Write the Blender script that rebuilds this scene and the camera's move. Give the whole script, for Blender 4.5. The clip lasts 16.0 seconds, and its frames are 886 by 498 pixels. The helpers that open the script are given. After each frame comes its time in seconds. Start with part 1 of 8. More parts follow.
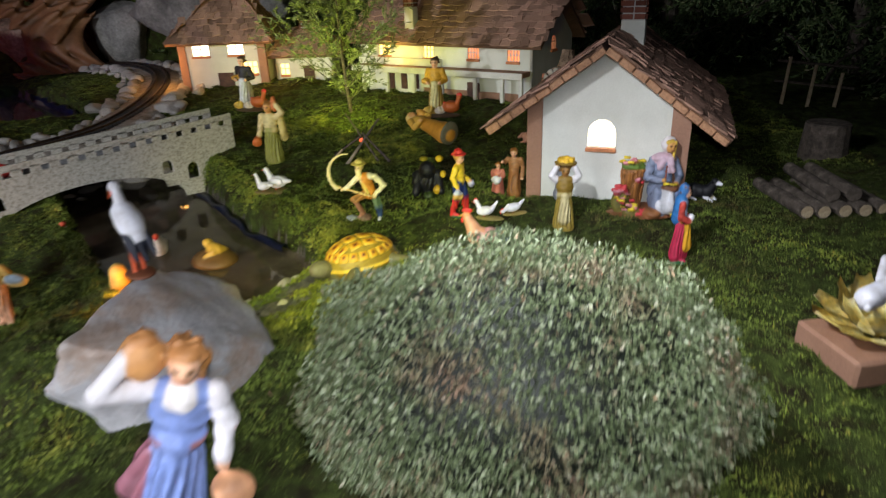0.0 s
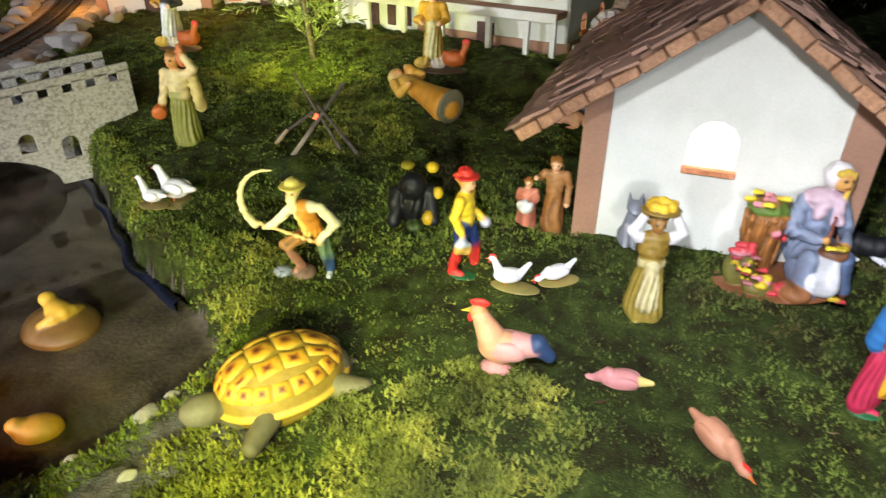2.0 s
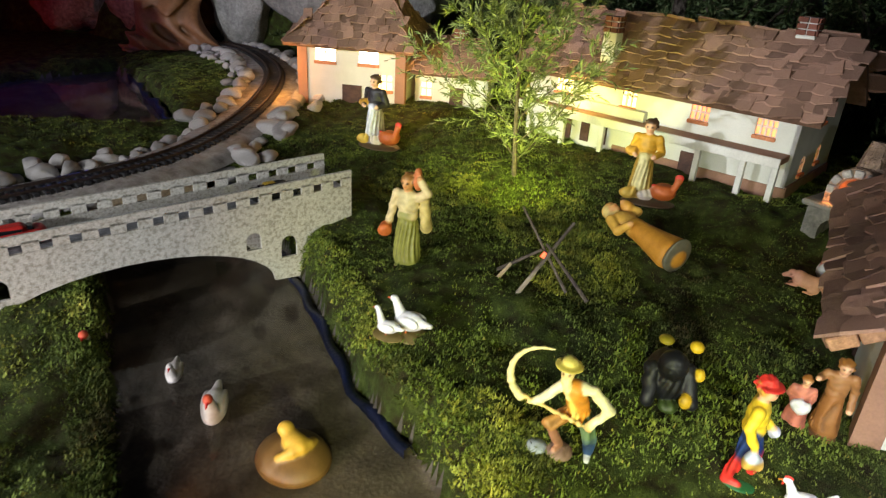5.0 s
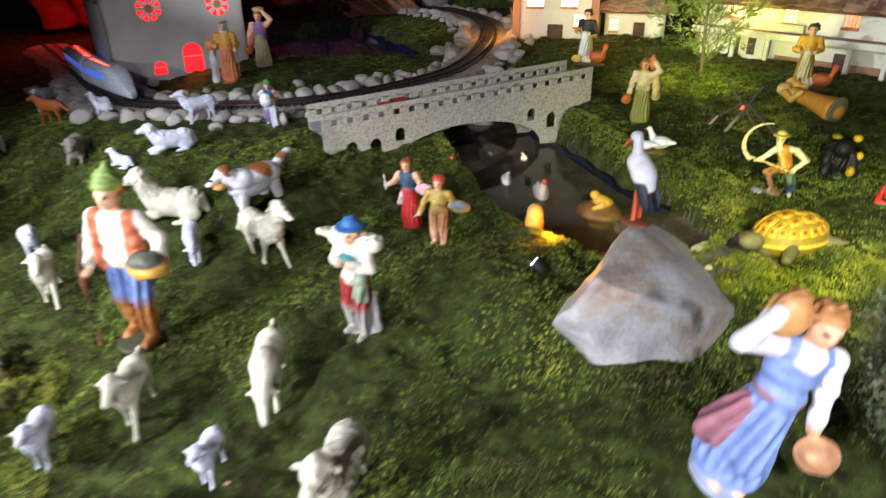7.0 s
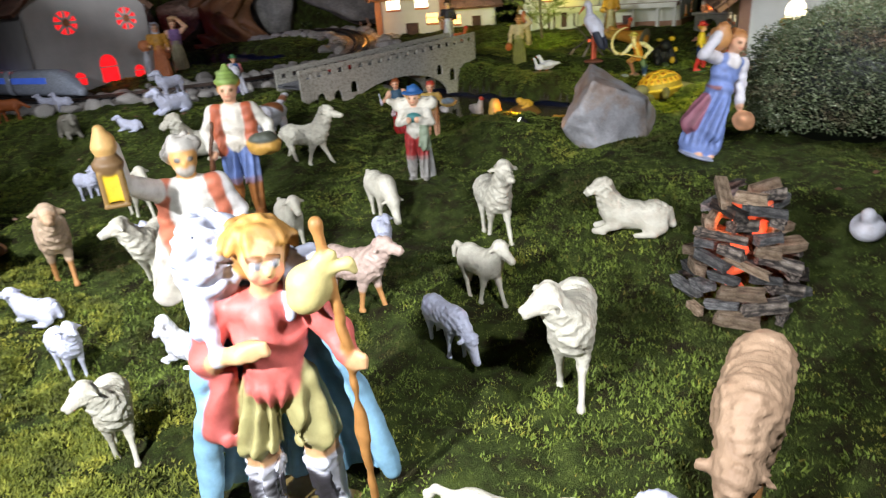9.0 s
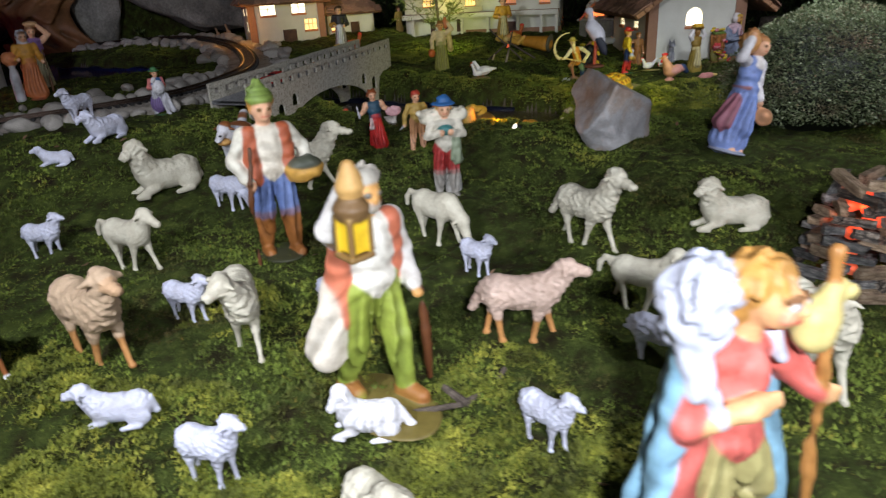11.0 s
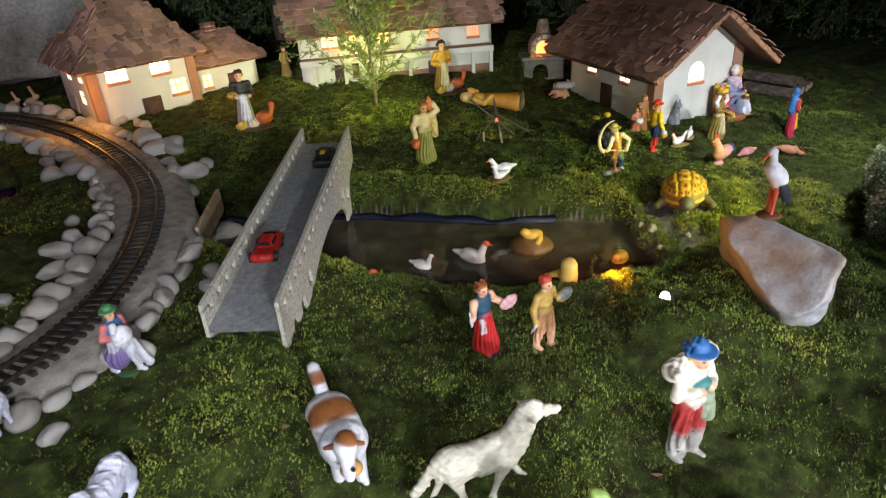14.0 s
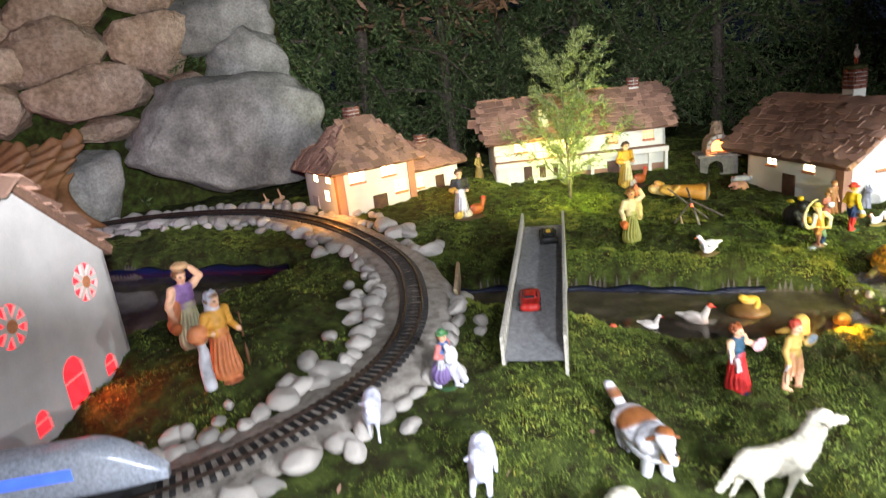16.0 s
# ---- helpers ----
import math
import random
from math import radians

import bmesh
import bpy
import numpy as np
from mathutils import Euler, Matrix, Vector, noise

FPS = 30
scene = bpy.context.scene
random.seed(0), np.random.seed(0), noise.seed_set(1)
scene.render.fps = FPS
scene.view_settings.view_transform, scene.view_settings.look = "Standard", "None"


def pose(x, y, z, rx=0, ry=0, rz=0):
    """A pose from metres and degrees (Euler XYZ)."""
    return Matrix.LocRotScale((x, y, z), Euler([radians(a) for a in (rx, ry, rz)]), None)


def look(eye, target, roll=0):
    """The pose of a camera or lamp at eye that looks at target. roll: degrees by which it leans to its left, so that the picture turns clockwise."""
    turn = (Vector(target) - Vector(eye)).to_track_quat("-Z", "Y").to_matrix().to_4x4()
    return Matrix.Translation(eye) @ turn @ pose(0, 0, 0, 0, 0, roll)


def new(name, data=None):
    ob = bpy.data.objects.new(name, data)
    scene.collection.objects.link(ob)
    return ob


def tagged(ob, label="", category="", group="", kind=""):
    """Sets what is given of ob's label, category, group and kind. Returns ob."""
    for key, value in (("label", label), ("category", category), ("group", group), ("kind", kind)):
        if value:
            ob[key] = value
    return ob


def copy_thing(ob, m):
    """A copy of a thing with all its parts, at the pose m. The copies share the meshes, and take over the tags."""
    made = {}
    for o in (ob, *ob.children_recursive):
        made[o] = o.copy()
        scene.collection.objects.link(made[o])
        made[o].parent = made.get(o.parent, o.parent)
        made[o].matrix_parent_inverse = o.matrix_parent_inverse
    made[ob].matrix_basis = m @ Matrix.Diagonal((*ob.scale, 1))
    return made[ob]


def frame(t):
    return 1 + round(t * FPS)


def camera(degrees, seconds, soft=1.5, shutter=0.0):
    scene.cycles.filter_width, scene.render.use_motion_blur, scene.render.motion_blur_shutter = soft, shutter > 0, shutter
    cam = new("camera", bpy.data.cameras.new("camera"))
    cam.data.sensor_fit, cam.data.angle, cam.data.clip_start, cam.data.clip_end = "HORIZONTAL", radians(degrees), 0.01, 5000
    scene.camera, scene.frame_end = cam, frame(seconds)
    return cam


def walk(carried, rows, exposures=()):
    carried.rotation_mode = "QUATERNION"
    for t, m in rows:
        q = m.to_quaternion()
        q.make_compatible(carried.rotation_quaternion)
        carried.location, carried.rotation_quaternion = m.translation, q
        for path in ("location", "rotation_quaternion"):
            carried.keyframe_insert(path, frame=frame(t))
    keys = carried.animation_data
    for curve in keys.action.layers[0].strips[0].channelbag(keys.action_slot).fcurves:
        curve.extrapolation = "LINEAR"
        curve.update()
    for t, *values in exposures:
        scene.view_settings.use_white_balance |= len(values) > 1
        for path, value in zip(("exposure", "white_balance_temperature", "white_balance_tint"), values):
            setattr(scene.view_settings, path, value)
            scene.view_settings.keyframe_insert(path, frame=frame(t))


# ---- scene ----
cam = camera(69.6, 16.0, 1.25, 0.35)
PATH = [
    (0, (0.413, -0.799, 0.349), (0.21, 1.026, -0.443), -2.1),
    (0.5, (0.436, -0.628, 0.379), (0.274, 1.178, -0.464), -1.3),
    (1, (0.424, -0.506, 0.361), (0.284, 1.286, -0.516), -0.2),
    (1.5, (0.405, -0.45, 0.324), (0.288, 1.292, -0.651), 0.5),
    (2, (0.376, -0.432, 0.325), (0.199, 1.288, -0.68), 0.1),
    (2.5, (0.342, -0.403, 0.335), (0.082, 1.314, -0.657), 0.7),
    (3, (0.331, -0.355, 0.339), (0.125, 1.382, -0.632), 0.8),
    (3.5, (0.316, -0.335, 0.355), (0.135, 1.412, -0.602), 1.7),
    (4, (0.282, -0.337, 0.386), (0.077, 1.468, -0.45), 3.1),
    (4.2, (0.263, -0.347, 0.388), (-0.029, 1.451, -0.436), 3.0),
    (6.3, (0.199, -0.634, 0.372), (-0.423, 1.042, -0.523), 3.5),
    (6.5, (0.188, -0.705, 0.375), (-0.503, 0.943, -0.523), 2.4),
    (7, (0.16, -0.878, 0.358), (-0.593, 0.744, -0.538), -0.8),
    (7.5, (0.112, -1.072, 0.329), (-0.663, 0.574, -0.5), -4.6),
    (8, (0.071, -1.202, 0.268), (-0.61, 0.522, -0.483), -3.4),
    (8.2, (0.049, -1.252, 0.25), (-0.566, 0.5, -0.493), -3.6),
    (10.3, (-0.248, -1.299, 0.222), (0.193, 0.494, -0.546), -5.1),
    (10.5, (-0.282, -1.271, 0.226), (0.155, 0.525, -0.537), -5.7),
    (11, (-0.374, -1.203, 0.247), (0.087, 0.583, -0.527), -3.3),
    (11.5, (-0.497, -1.136, 0.257), (0.076, 0.58, -0.596), -3.2),
    (12, (-0.573, -1.068, 0.281), (0.036, 0.621, -0.599), -4.9),
    (12.5, (-0.626, -0.913, 0.292), (0.08, 0.728, -0.608), -5.8),
    (13, (-0.655, -0.794, 0.318), (0.1, 0.8, -0.625), -4.0),
    (13.3, (-0.621, -0.747, 0.36), (0.205, 0.777, -0.637), -5.3),
    (13.5, (-0.62, -0.696, 0.413), (0.34, 0.741, -0.593), -4.3),
    (14, (-0.589, -0.632, 0.45), (0.454, 0.789, -0.494), -3.5),
    (14.2, (-0.578, -0.629, 0.443), (0.452, 0.813, -0.485), -3.3),
    (14.5, (-0.602, -0.609, 0.46), (0.425, 0.856, -0.435), -2.8),
    (15, (-0.698, -0.593, 0.498), (0.209, 1.028, -0.245), -2.7),
    (15.5, (-0.805, -0.596, 0.53), (0.052, 1.108, -0.072), -6.5),
    (15.6, (-0.829, -0.601, 0.523), (0.043, 1.098, -0.072), -6.3),
    (16, (-0.845, -0.66, 0.451), (0.021, 1.045, -0.133), -6.6),
]
EXPOSURES = [(0, -0.65), (1, -0.12), (2, 0.08), (4.2, 0.12), (6.3, 0.02), (7.2, -0.2), (8.2, -0.5), (10.3, -1.6), (11, -1.55), (11.5, -1.3), (12.5, -1.3), (13.5, -0.95), (14, -0.35), (15, 0.4), (16, 0.7)]
walk(cam, [(t, look(eye, target, roll)) for t, eye, target, roll in PATH], EXPOSURES)

# ---------------------------------------------------------------- world, lamps
world = bpy.data.worlds.new("night")
scene.world = world
world.use_nodes = True
world.node_tree.nodes["Background"].inputs["Color"].default_value = (0.25, 0.32, 0.5, 1)
world.node_tree.nodes["Background"].inputs["Strength"].default_value = 0.012


def lamp(name, kind, at, watts, colour, radius=0.01, target=None, cone=90, blend=0.5):
    data = bpy.data.lights.new(name, kind)
    data.energy, data.color, data.shadow_soft_size = watts, colour, radius
    ob = new(name, data)
    ob.location = at
    if kind == "SPOT":
        data.spot_size, data.spot_blend = radians(cone), blend
        ob.matrix_world = look(at, target)
    return ob


# fixed lamps at stations of the walk, standing in for the visitor's moving torchlight
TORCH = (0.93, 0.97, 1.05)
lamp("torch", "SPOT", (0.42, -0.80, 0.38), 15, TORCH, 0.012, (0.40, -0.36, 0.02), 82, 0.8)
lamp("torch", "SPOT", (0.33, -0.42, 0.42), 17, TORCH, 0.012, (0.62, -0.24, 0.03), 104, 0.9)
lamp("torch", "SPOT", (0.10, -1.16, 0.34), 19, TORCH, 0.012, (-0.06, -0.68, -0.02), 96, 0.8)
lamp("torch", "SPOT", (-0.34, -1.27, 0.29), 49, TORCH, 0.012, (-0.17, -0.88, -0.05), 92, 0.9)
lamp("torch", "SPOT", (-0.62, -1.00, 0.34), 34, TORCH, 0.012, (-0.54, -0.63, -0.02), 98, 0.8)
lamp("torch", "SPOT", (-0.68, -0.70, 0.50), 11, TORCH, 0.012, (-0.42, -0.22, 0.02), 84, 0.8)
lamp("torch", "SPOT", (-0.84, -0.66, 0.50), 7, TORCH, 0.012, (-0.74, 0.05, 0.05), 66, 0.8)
# two stronger far beams, added for the stone wall and the conifers
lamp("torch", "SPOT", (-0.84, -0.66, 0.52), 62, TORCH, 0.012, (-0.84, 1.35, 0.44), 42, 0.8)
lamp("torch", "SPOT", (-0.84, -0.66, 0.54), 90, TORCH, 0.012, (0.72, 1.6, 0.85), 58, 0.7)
# the yellow garden spot low between boulder and bush, aimed past the turtle at the juniper; the amber lamp under the shore
lamp("garden_spot", "SPOT", (0.245, -0.395, 0.19), 5.6, (0.88, 0.95, 0.14), 0.012, (0.20, 0.02, 0.05), 70, 0.6)
lamp("garden_spot", "SPOT", (0.118, 0.30, 0.125), 5.0, (0.88, 0.94, 0.12), 0.012, (0.08, 0.50, 0.21), 104, 0.6)
lamp("amber_lamp", "POINT", (-0.015, -0.205, 0.034), 0.7, (1.0, 0.34, 0.02), 0.008)
# fire bed, oven, red lamp inside the mill house, blue lamp behind it
lamp("ember_glow", "POINT", (0.15, -0.76, 0.03), 0.5, (1.0, 0.22, 0.06), 0.02)
lamp("oven_glow", "POINT", (0.485, 0.43, 0.14), 0.15, (1.0, 0.35, 0.1), 0.01)
lamp("doorway_glow", "SPOT", (-0.924, 0.193, 0.13), 0.5, (1.0, 0.08, 0.02), 0.012, (-0.86, 0.155, 0.06), 110, 0.6)
lamp("blue_lamp", "POINT", (-1.05, 0.75, 0.30), 0.5, (0.05, 0.12, 1.0), 0.03)
lamp("red_lamp", "POINT", (-1.62, 0.45, 0.30), 2.6, (1.0, 0.05, 0.03), 0.03)
lamp("porch_glow", "POINT", (-0.42, 0.70, 0.17), 0.5, (1.0, 0.42, 0.08), 0.02)
lamp("porch_glow", "POINT", (-0.14, 0.68, 0.18), 0.36, (1.0, 0.45, 0.10), 0.02)
lamp("porch_glow", "POINT", (0.15, 0.665, 0.20), 0.28, (1.0, 0.78, 0.18), 0.02)

# ---------------------------------------------------------------- materials


def material(name, rough=0.6, metal=0.0, spec=0.5):
    m = bpy.data.materials.new(name)
    m.use_nodes = True
    b = m.node_tree.nodes["Principled BSDF"]
    b.inputs["Roughness"].default_value, b.inputs["Metallic"].default_value = rough, metal
    b.inputs["Specular IOR Level"].default_value = spec
    return m, m.node_tree.nodes, m.node_tree.links, b


def noise_node(nodes, links, scale, detail=4, coords="Object", rough=0.6):
    tc = nodes.new("ShaderNodeTexCoord")
    n = nodes.new("ShaderNodeTexNoise")
    n.inputs["Scale"].default_value, n.inputs["Detail"].default_value = scale, detail
    n.inputs["Roughness"].default_value = rough
    links.new(tc.outputs[coords], n.inputs["Vector"])
    return n


def ramp_node(nodes, links, source, stops):
    r = nodes.new("ShaderNodeValToRGB")
    while len(r.color_ramp.elements) < len(stops):
        r.color_ramp.elements.new(0.5)
    for e, (p, c) in zip(r.color_ramp.elements, stops):
        e.position, e.color = p, (*c, 1)
    links.new(source, r.inputs["Fac"])
    return r


def mix_node(nodes, links, a, b, fac, how="MIX"):
    m = nodes.new("ShaderNodeMix")
    m.data_type, m.blend_type = "RGBA", how
    for socket, value in ((m.inputs["Factor"], fac), (m.inputs["A"], a), (m.inputs["B"], b)):
        if isinstance(value, (int, float)):
            socket.default_value = value
        elif isinstance(value, tuple):
            socket.default_value = (*value, 1)
        else:
            links.new(value, socket)
    return m.outputs["Result"]


def bump_node(nodes, links, bsdf, height, strength, distance):
    b = nodes.new("ShaderNodeBump")
    b.inputs["Strength"].default_value, b.inputs["Distance"].default_value = strength, distance
    links.new(height, b.inputs["Height"])
    links.new(b.outputs["Normal"], bsdf.inputs["Normal"])


def shade(k, c):
    return tuple(min(1.0, k * v) for v in c)


def surface(name, stops, scale=60, fine=400, rough=0.7, bump=0.3, depth=0.001, metal=0.0, spec=0.4, coords="Object", vary=0.0, grit=0.8):
    """A procedural surface: colours by a coarse noise, broken up by a fine one, with relief."""
    m, n, l, b = material(name, rough, metal, spec)
    coarse, grain = noise_node(n, l, scale, 5, coords), noise_node(n, l, fine, 3, coords)
    c = ramp_node(n, l, coarse.outputs["Fac"], stops).outputs["Color"]
    g = ramp_node(n, l, grain.outputs["Fac"], ((0.3, (0.62, 0.62, 0.62)), (0.7, (1.25, 1.25, 1.25)))).outputs["Color"]
    c = mix_node(n, l, c, g, grit, "MULTIPLY")
    if vary:
        info = n.new("ShaderNodeObjectInfo")
        v = ramp_node(n, l, info.outputs["Random"], ((0.0, (1 - vary,) * 3), (1.0, (1 + vary,) * 3))).outputs["Color"]
        c = mix_node(n, l, c, v, 1.0, "MULTIPLY")
    l.new(c, b.inputs["Base Color"])
    if bump:
        h = n.new("ShaderNodeMath")
        h.operation = "ADD"
        l.new(coarse.outputs["Fac"], h.inputs[0])
        l.new(grain.outputs["Fac"], h.inputs[1])
        bump_node(n, l, b, h.outputs[0], bump, depth)
    return m


def glowing(name, colour, watts):
    m, n, l, b = material(name, 0.5)
    b.inputs["Base Color"].default_value = (*colour, 1)
    tex = noise_node(n, l, 70, 3)
    c = ramp_node(n, l, tex.outputs["Fac"], ((0.25, shade(0.55, colour)), (0.65, colour))).outputs["Color"]
    l.new(c, b.inputs["Emission Color"])
    b.inputs["Emission Strength"].default_value = watts
    return m


def painted(name, rough, wool=0.0):
    """Hand-painted resin: the paint is a colour attribute of the mesh, with scuffs and brush grain."""
    m, n, l, b = material(name, rough, 0.0, 0.45)
    a = n.new("ShaderNodeAttribute")
    a.attribute_name = "paint"
    scuff, grain = noise_node(n, l, 90, 4), noise_node(n, l, 420 if not wool else 260, 3)
    s = ramp_node(n, l, scuff.outputs["Fac"], ((0.3, (0.74, 0.70, 0.66)), (0.62, (1.08, 1.08, 1.08)))).outputs["Color"]
    c = mix_node(n, l, a.outputs["Color"], s, 0.8, "MULTIPLY")
    l.new(c, b.inputs["Base Color"])
    bump_node(n, l, b, grain.outputs["Fac"], 0.9 if wool else 0.25, 0.0016 if wool else 0.0006)
    return m


PAINT = painted("painted_resin", 0.56)
WOOL = painted("cast_wool", 0.62, 1.0)
DULL = painted("dull_painted_resin", 0.6)

# ---------------------------------------------------------------- mesh helpers


def link_mesh(name, verts, faces, mat, parent=None, label="", smooth=False, paint=None):
    me = bpy.data.meshes.new(name)
    if isinstance(faces, np.ndarray):
        sides = faces.shape[1]
        me.vertices.add(len(verts))
        me.vertices.foreach_set("co", np.asarray(verts, np.float32).ravel())
        me.loops.add(faces.size)
        me.loops.foreach_set("vertex_index", faces.astype(np.int32).ravel())
        me.polygons.add(len(faces))
        me.polygons.foreach_set("loop_start", np.arange(0, faces.size, sides, dtype=np.int32))
        me.update(calc_edges=True)
    else:
        me.from_pydata([tuple(map(float, v)) for v in verts], [], [tuple(map(int, f)) for f in faces])
    me.materials.append(mat)
    if smooth:
        me.polygons.foreach_set("use_smooth", [True] * len(me.polygons))
    if paint is not None:
        at = me.color_attributes.new("paint", "FLOAT_COLOR", "POINT")
        at.data.foreach_set("color", np.c_[paint, np.ones(len(paint))].astype(np.float32).ravel())
    me.update()
    ob = new(name, me)
    if parent:
        ob.parent = parent
    if label:
        ob["label"] = label
    return ob


def part(name, bm, mat, parent=None, label="", smooth=False):
    me = bpy.data.meshes.new(name)
    if smooth:
        for f in bm.faces:
            f.smooth = True
    bm.normal_update()
    bm.to_mesh(me)
    bm.free()
    me.materials.append(mat)
    ob = new(name, me)
    if parent:
        ob.parent = parent
    if label:
        ob["label"] = label
    return ob


def thing(name, m, label, category, group=""):
    ob = new(name)
    ob.empty_display_size = 0.01
    ob.matrix_world = m
    return tagged(ob, label, category, group)


def box(bm, lo, hi, m=None, bevel=0.0):
    """A box between two corners, with bevelled edges."""
    c, s = [(a + b) / 2 for a, b in zip(lo, hi)], [abs(b - a) for a, b in zip(lo, hi)]
    r = bmesh.ops.create_cube(bm, size=1, matrix=(m or Matrix()) @ Matrix.Translation(c) @ Matrix.Diagonal((*s, 1)))
    if bevel:
        edges = {e for v in r["verts"] for e in v.link_edges}
        bmesh.ops.bevel(bm, geom=list(edges), offset=bevel, segments=1, affect="EDGES")
    return bm


def rod(bm, a, b, ra, rb=None, sides=10):
    """A tapered round rod from a to b."""
    a, b = Vector(a), Vector(b)
    m = Matrix.Translation((a + b) / 2) @ (b - a).to_track_quat("Z", "Y").to_matrix().to_4x4()
    bmesh.ops.create_cone(bm, cap_ends=True, segments=sides, radius1=ra, radius2=ra if rb is None else rb, depth=(b - a).length, matrix=m)
    return bm


def prism(bm, outline, d, m=None):
    """A flat outline in x and z, given depth d along y."""
    m = m or Matrix()
    front = [bm.verts.new(m @ Vector((x, 0, z))) for x, z in outline]
    back = [bm.verts.new(m @ Vector((x, d, z))) for x, z in outline]
    bm.faces.new(front)
    bm.faces.new(back[::-1])
    for i in range(len(outline)):
        j = (i + 1) % len(outline)
        bm.faces.new((front[j], front[i], back[i], back[j]))
    bmesh.ops.recalc_face_normals(bm, faces=bm.faces)
    return bm


# ---------------------------------------------------------------- modelled forms
# A form is a list of clay pieces that melt into one skin; each piece carries its paint.


def cap(a, b, ra, rb, paint):
    return ("cap", np.array(a, float), np.array(b, float), ra, rb, paint)


def egg(c, r, paint, turn=0.0, tip=0.0):
    return ("egg", np.array(c, float), np.array(r, float), turn, tip, paint)


def block(c, r, paint, turn=0.0, tip=0.0):
    return ("block", np.array(c, float), np.array(r, float), turn, tip, paint)


def distance(piece, p):
    if piece[0] == "cap":
        _, a, b, ra, rb, _ = piece
        ab = b - a
        h = np.clip(((p - a) @ ab) / max(ab @ ab, 1e-12), 0, 1)
        return np.linalg.norm(p - a - h[:, None] * ab, axis=1) - (ra + (rb - ra) * h)
    kind, c, r, turn, tip, _ = piece
    q = p - c
    ct, st = math.cos(turn), math.sin(turn)
    q = np.stack((q[:, 0] * ct + q[:, 1] * st, -q[:, 0] * st + q[:, 1] * ct, q[:, 2]), 1)
    ct, st = math.cos(tip), math.sin(tip)
    q = np.stack((q[:, 0] * ct + q[:, 2] * st, q[:, 1], -q[:, 0] * st + q[:, 2] * ct), 1)
    if kind == "block":
        d = np.abs(q) - r
        return np.linalg.norm(np.maximum(d, 0), axis=1) + np.minimum(d.max(1), 0)
    k = np.linalg.norm(q / r, axis=1)
    return (k - 1) * k / np.maximum(np.linalg.norm(q / (r * r), axis=1), 1e-9)


def bounds(piece):
    if piece[0] == "cap":
        _, a, b, ra, rb, _ = piece
        r = max(ra, rb)
        return np.minimum(a, b) - r, np.maximum(a, b) + r
    r = max(piece[2]) * (1.5 if piece[0] == "block" else 1)
    return piece[1] - r, piece[1] + r


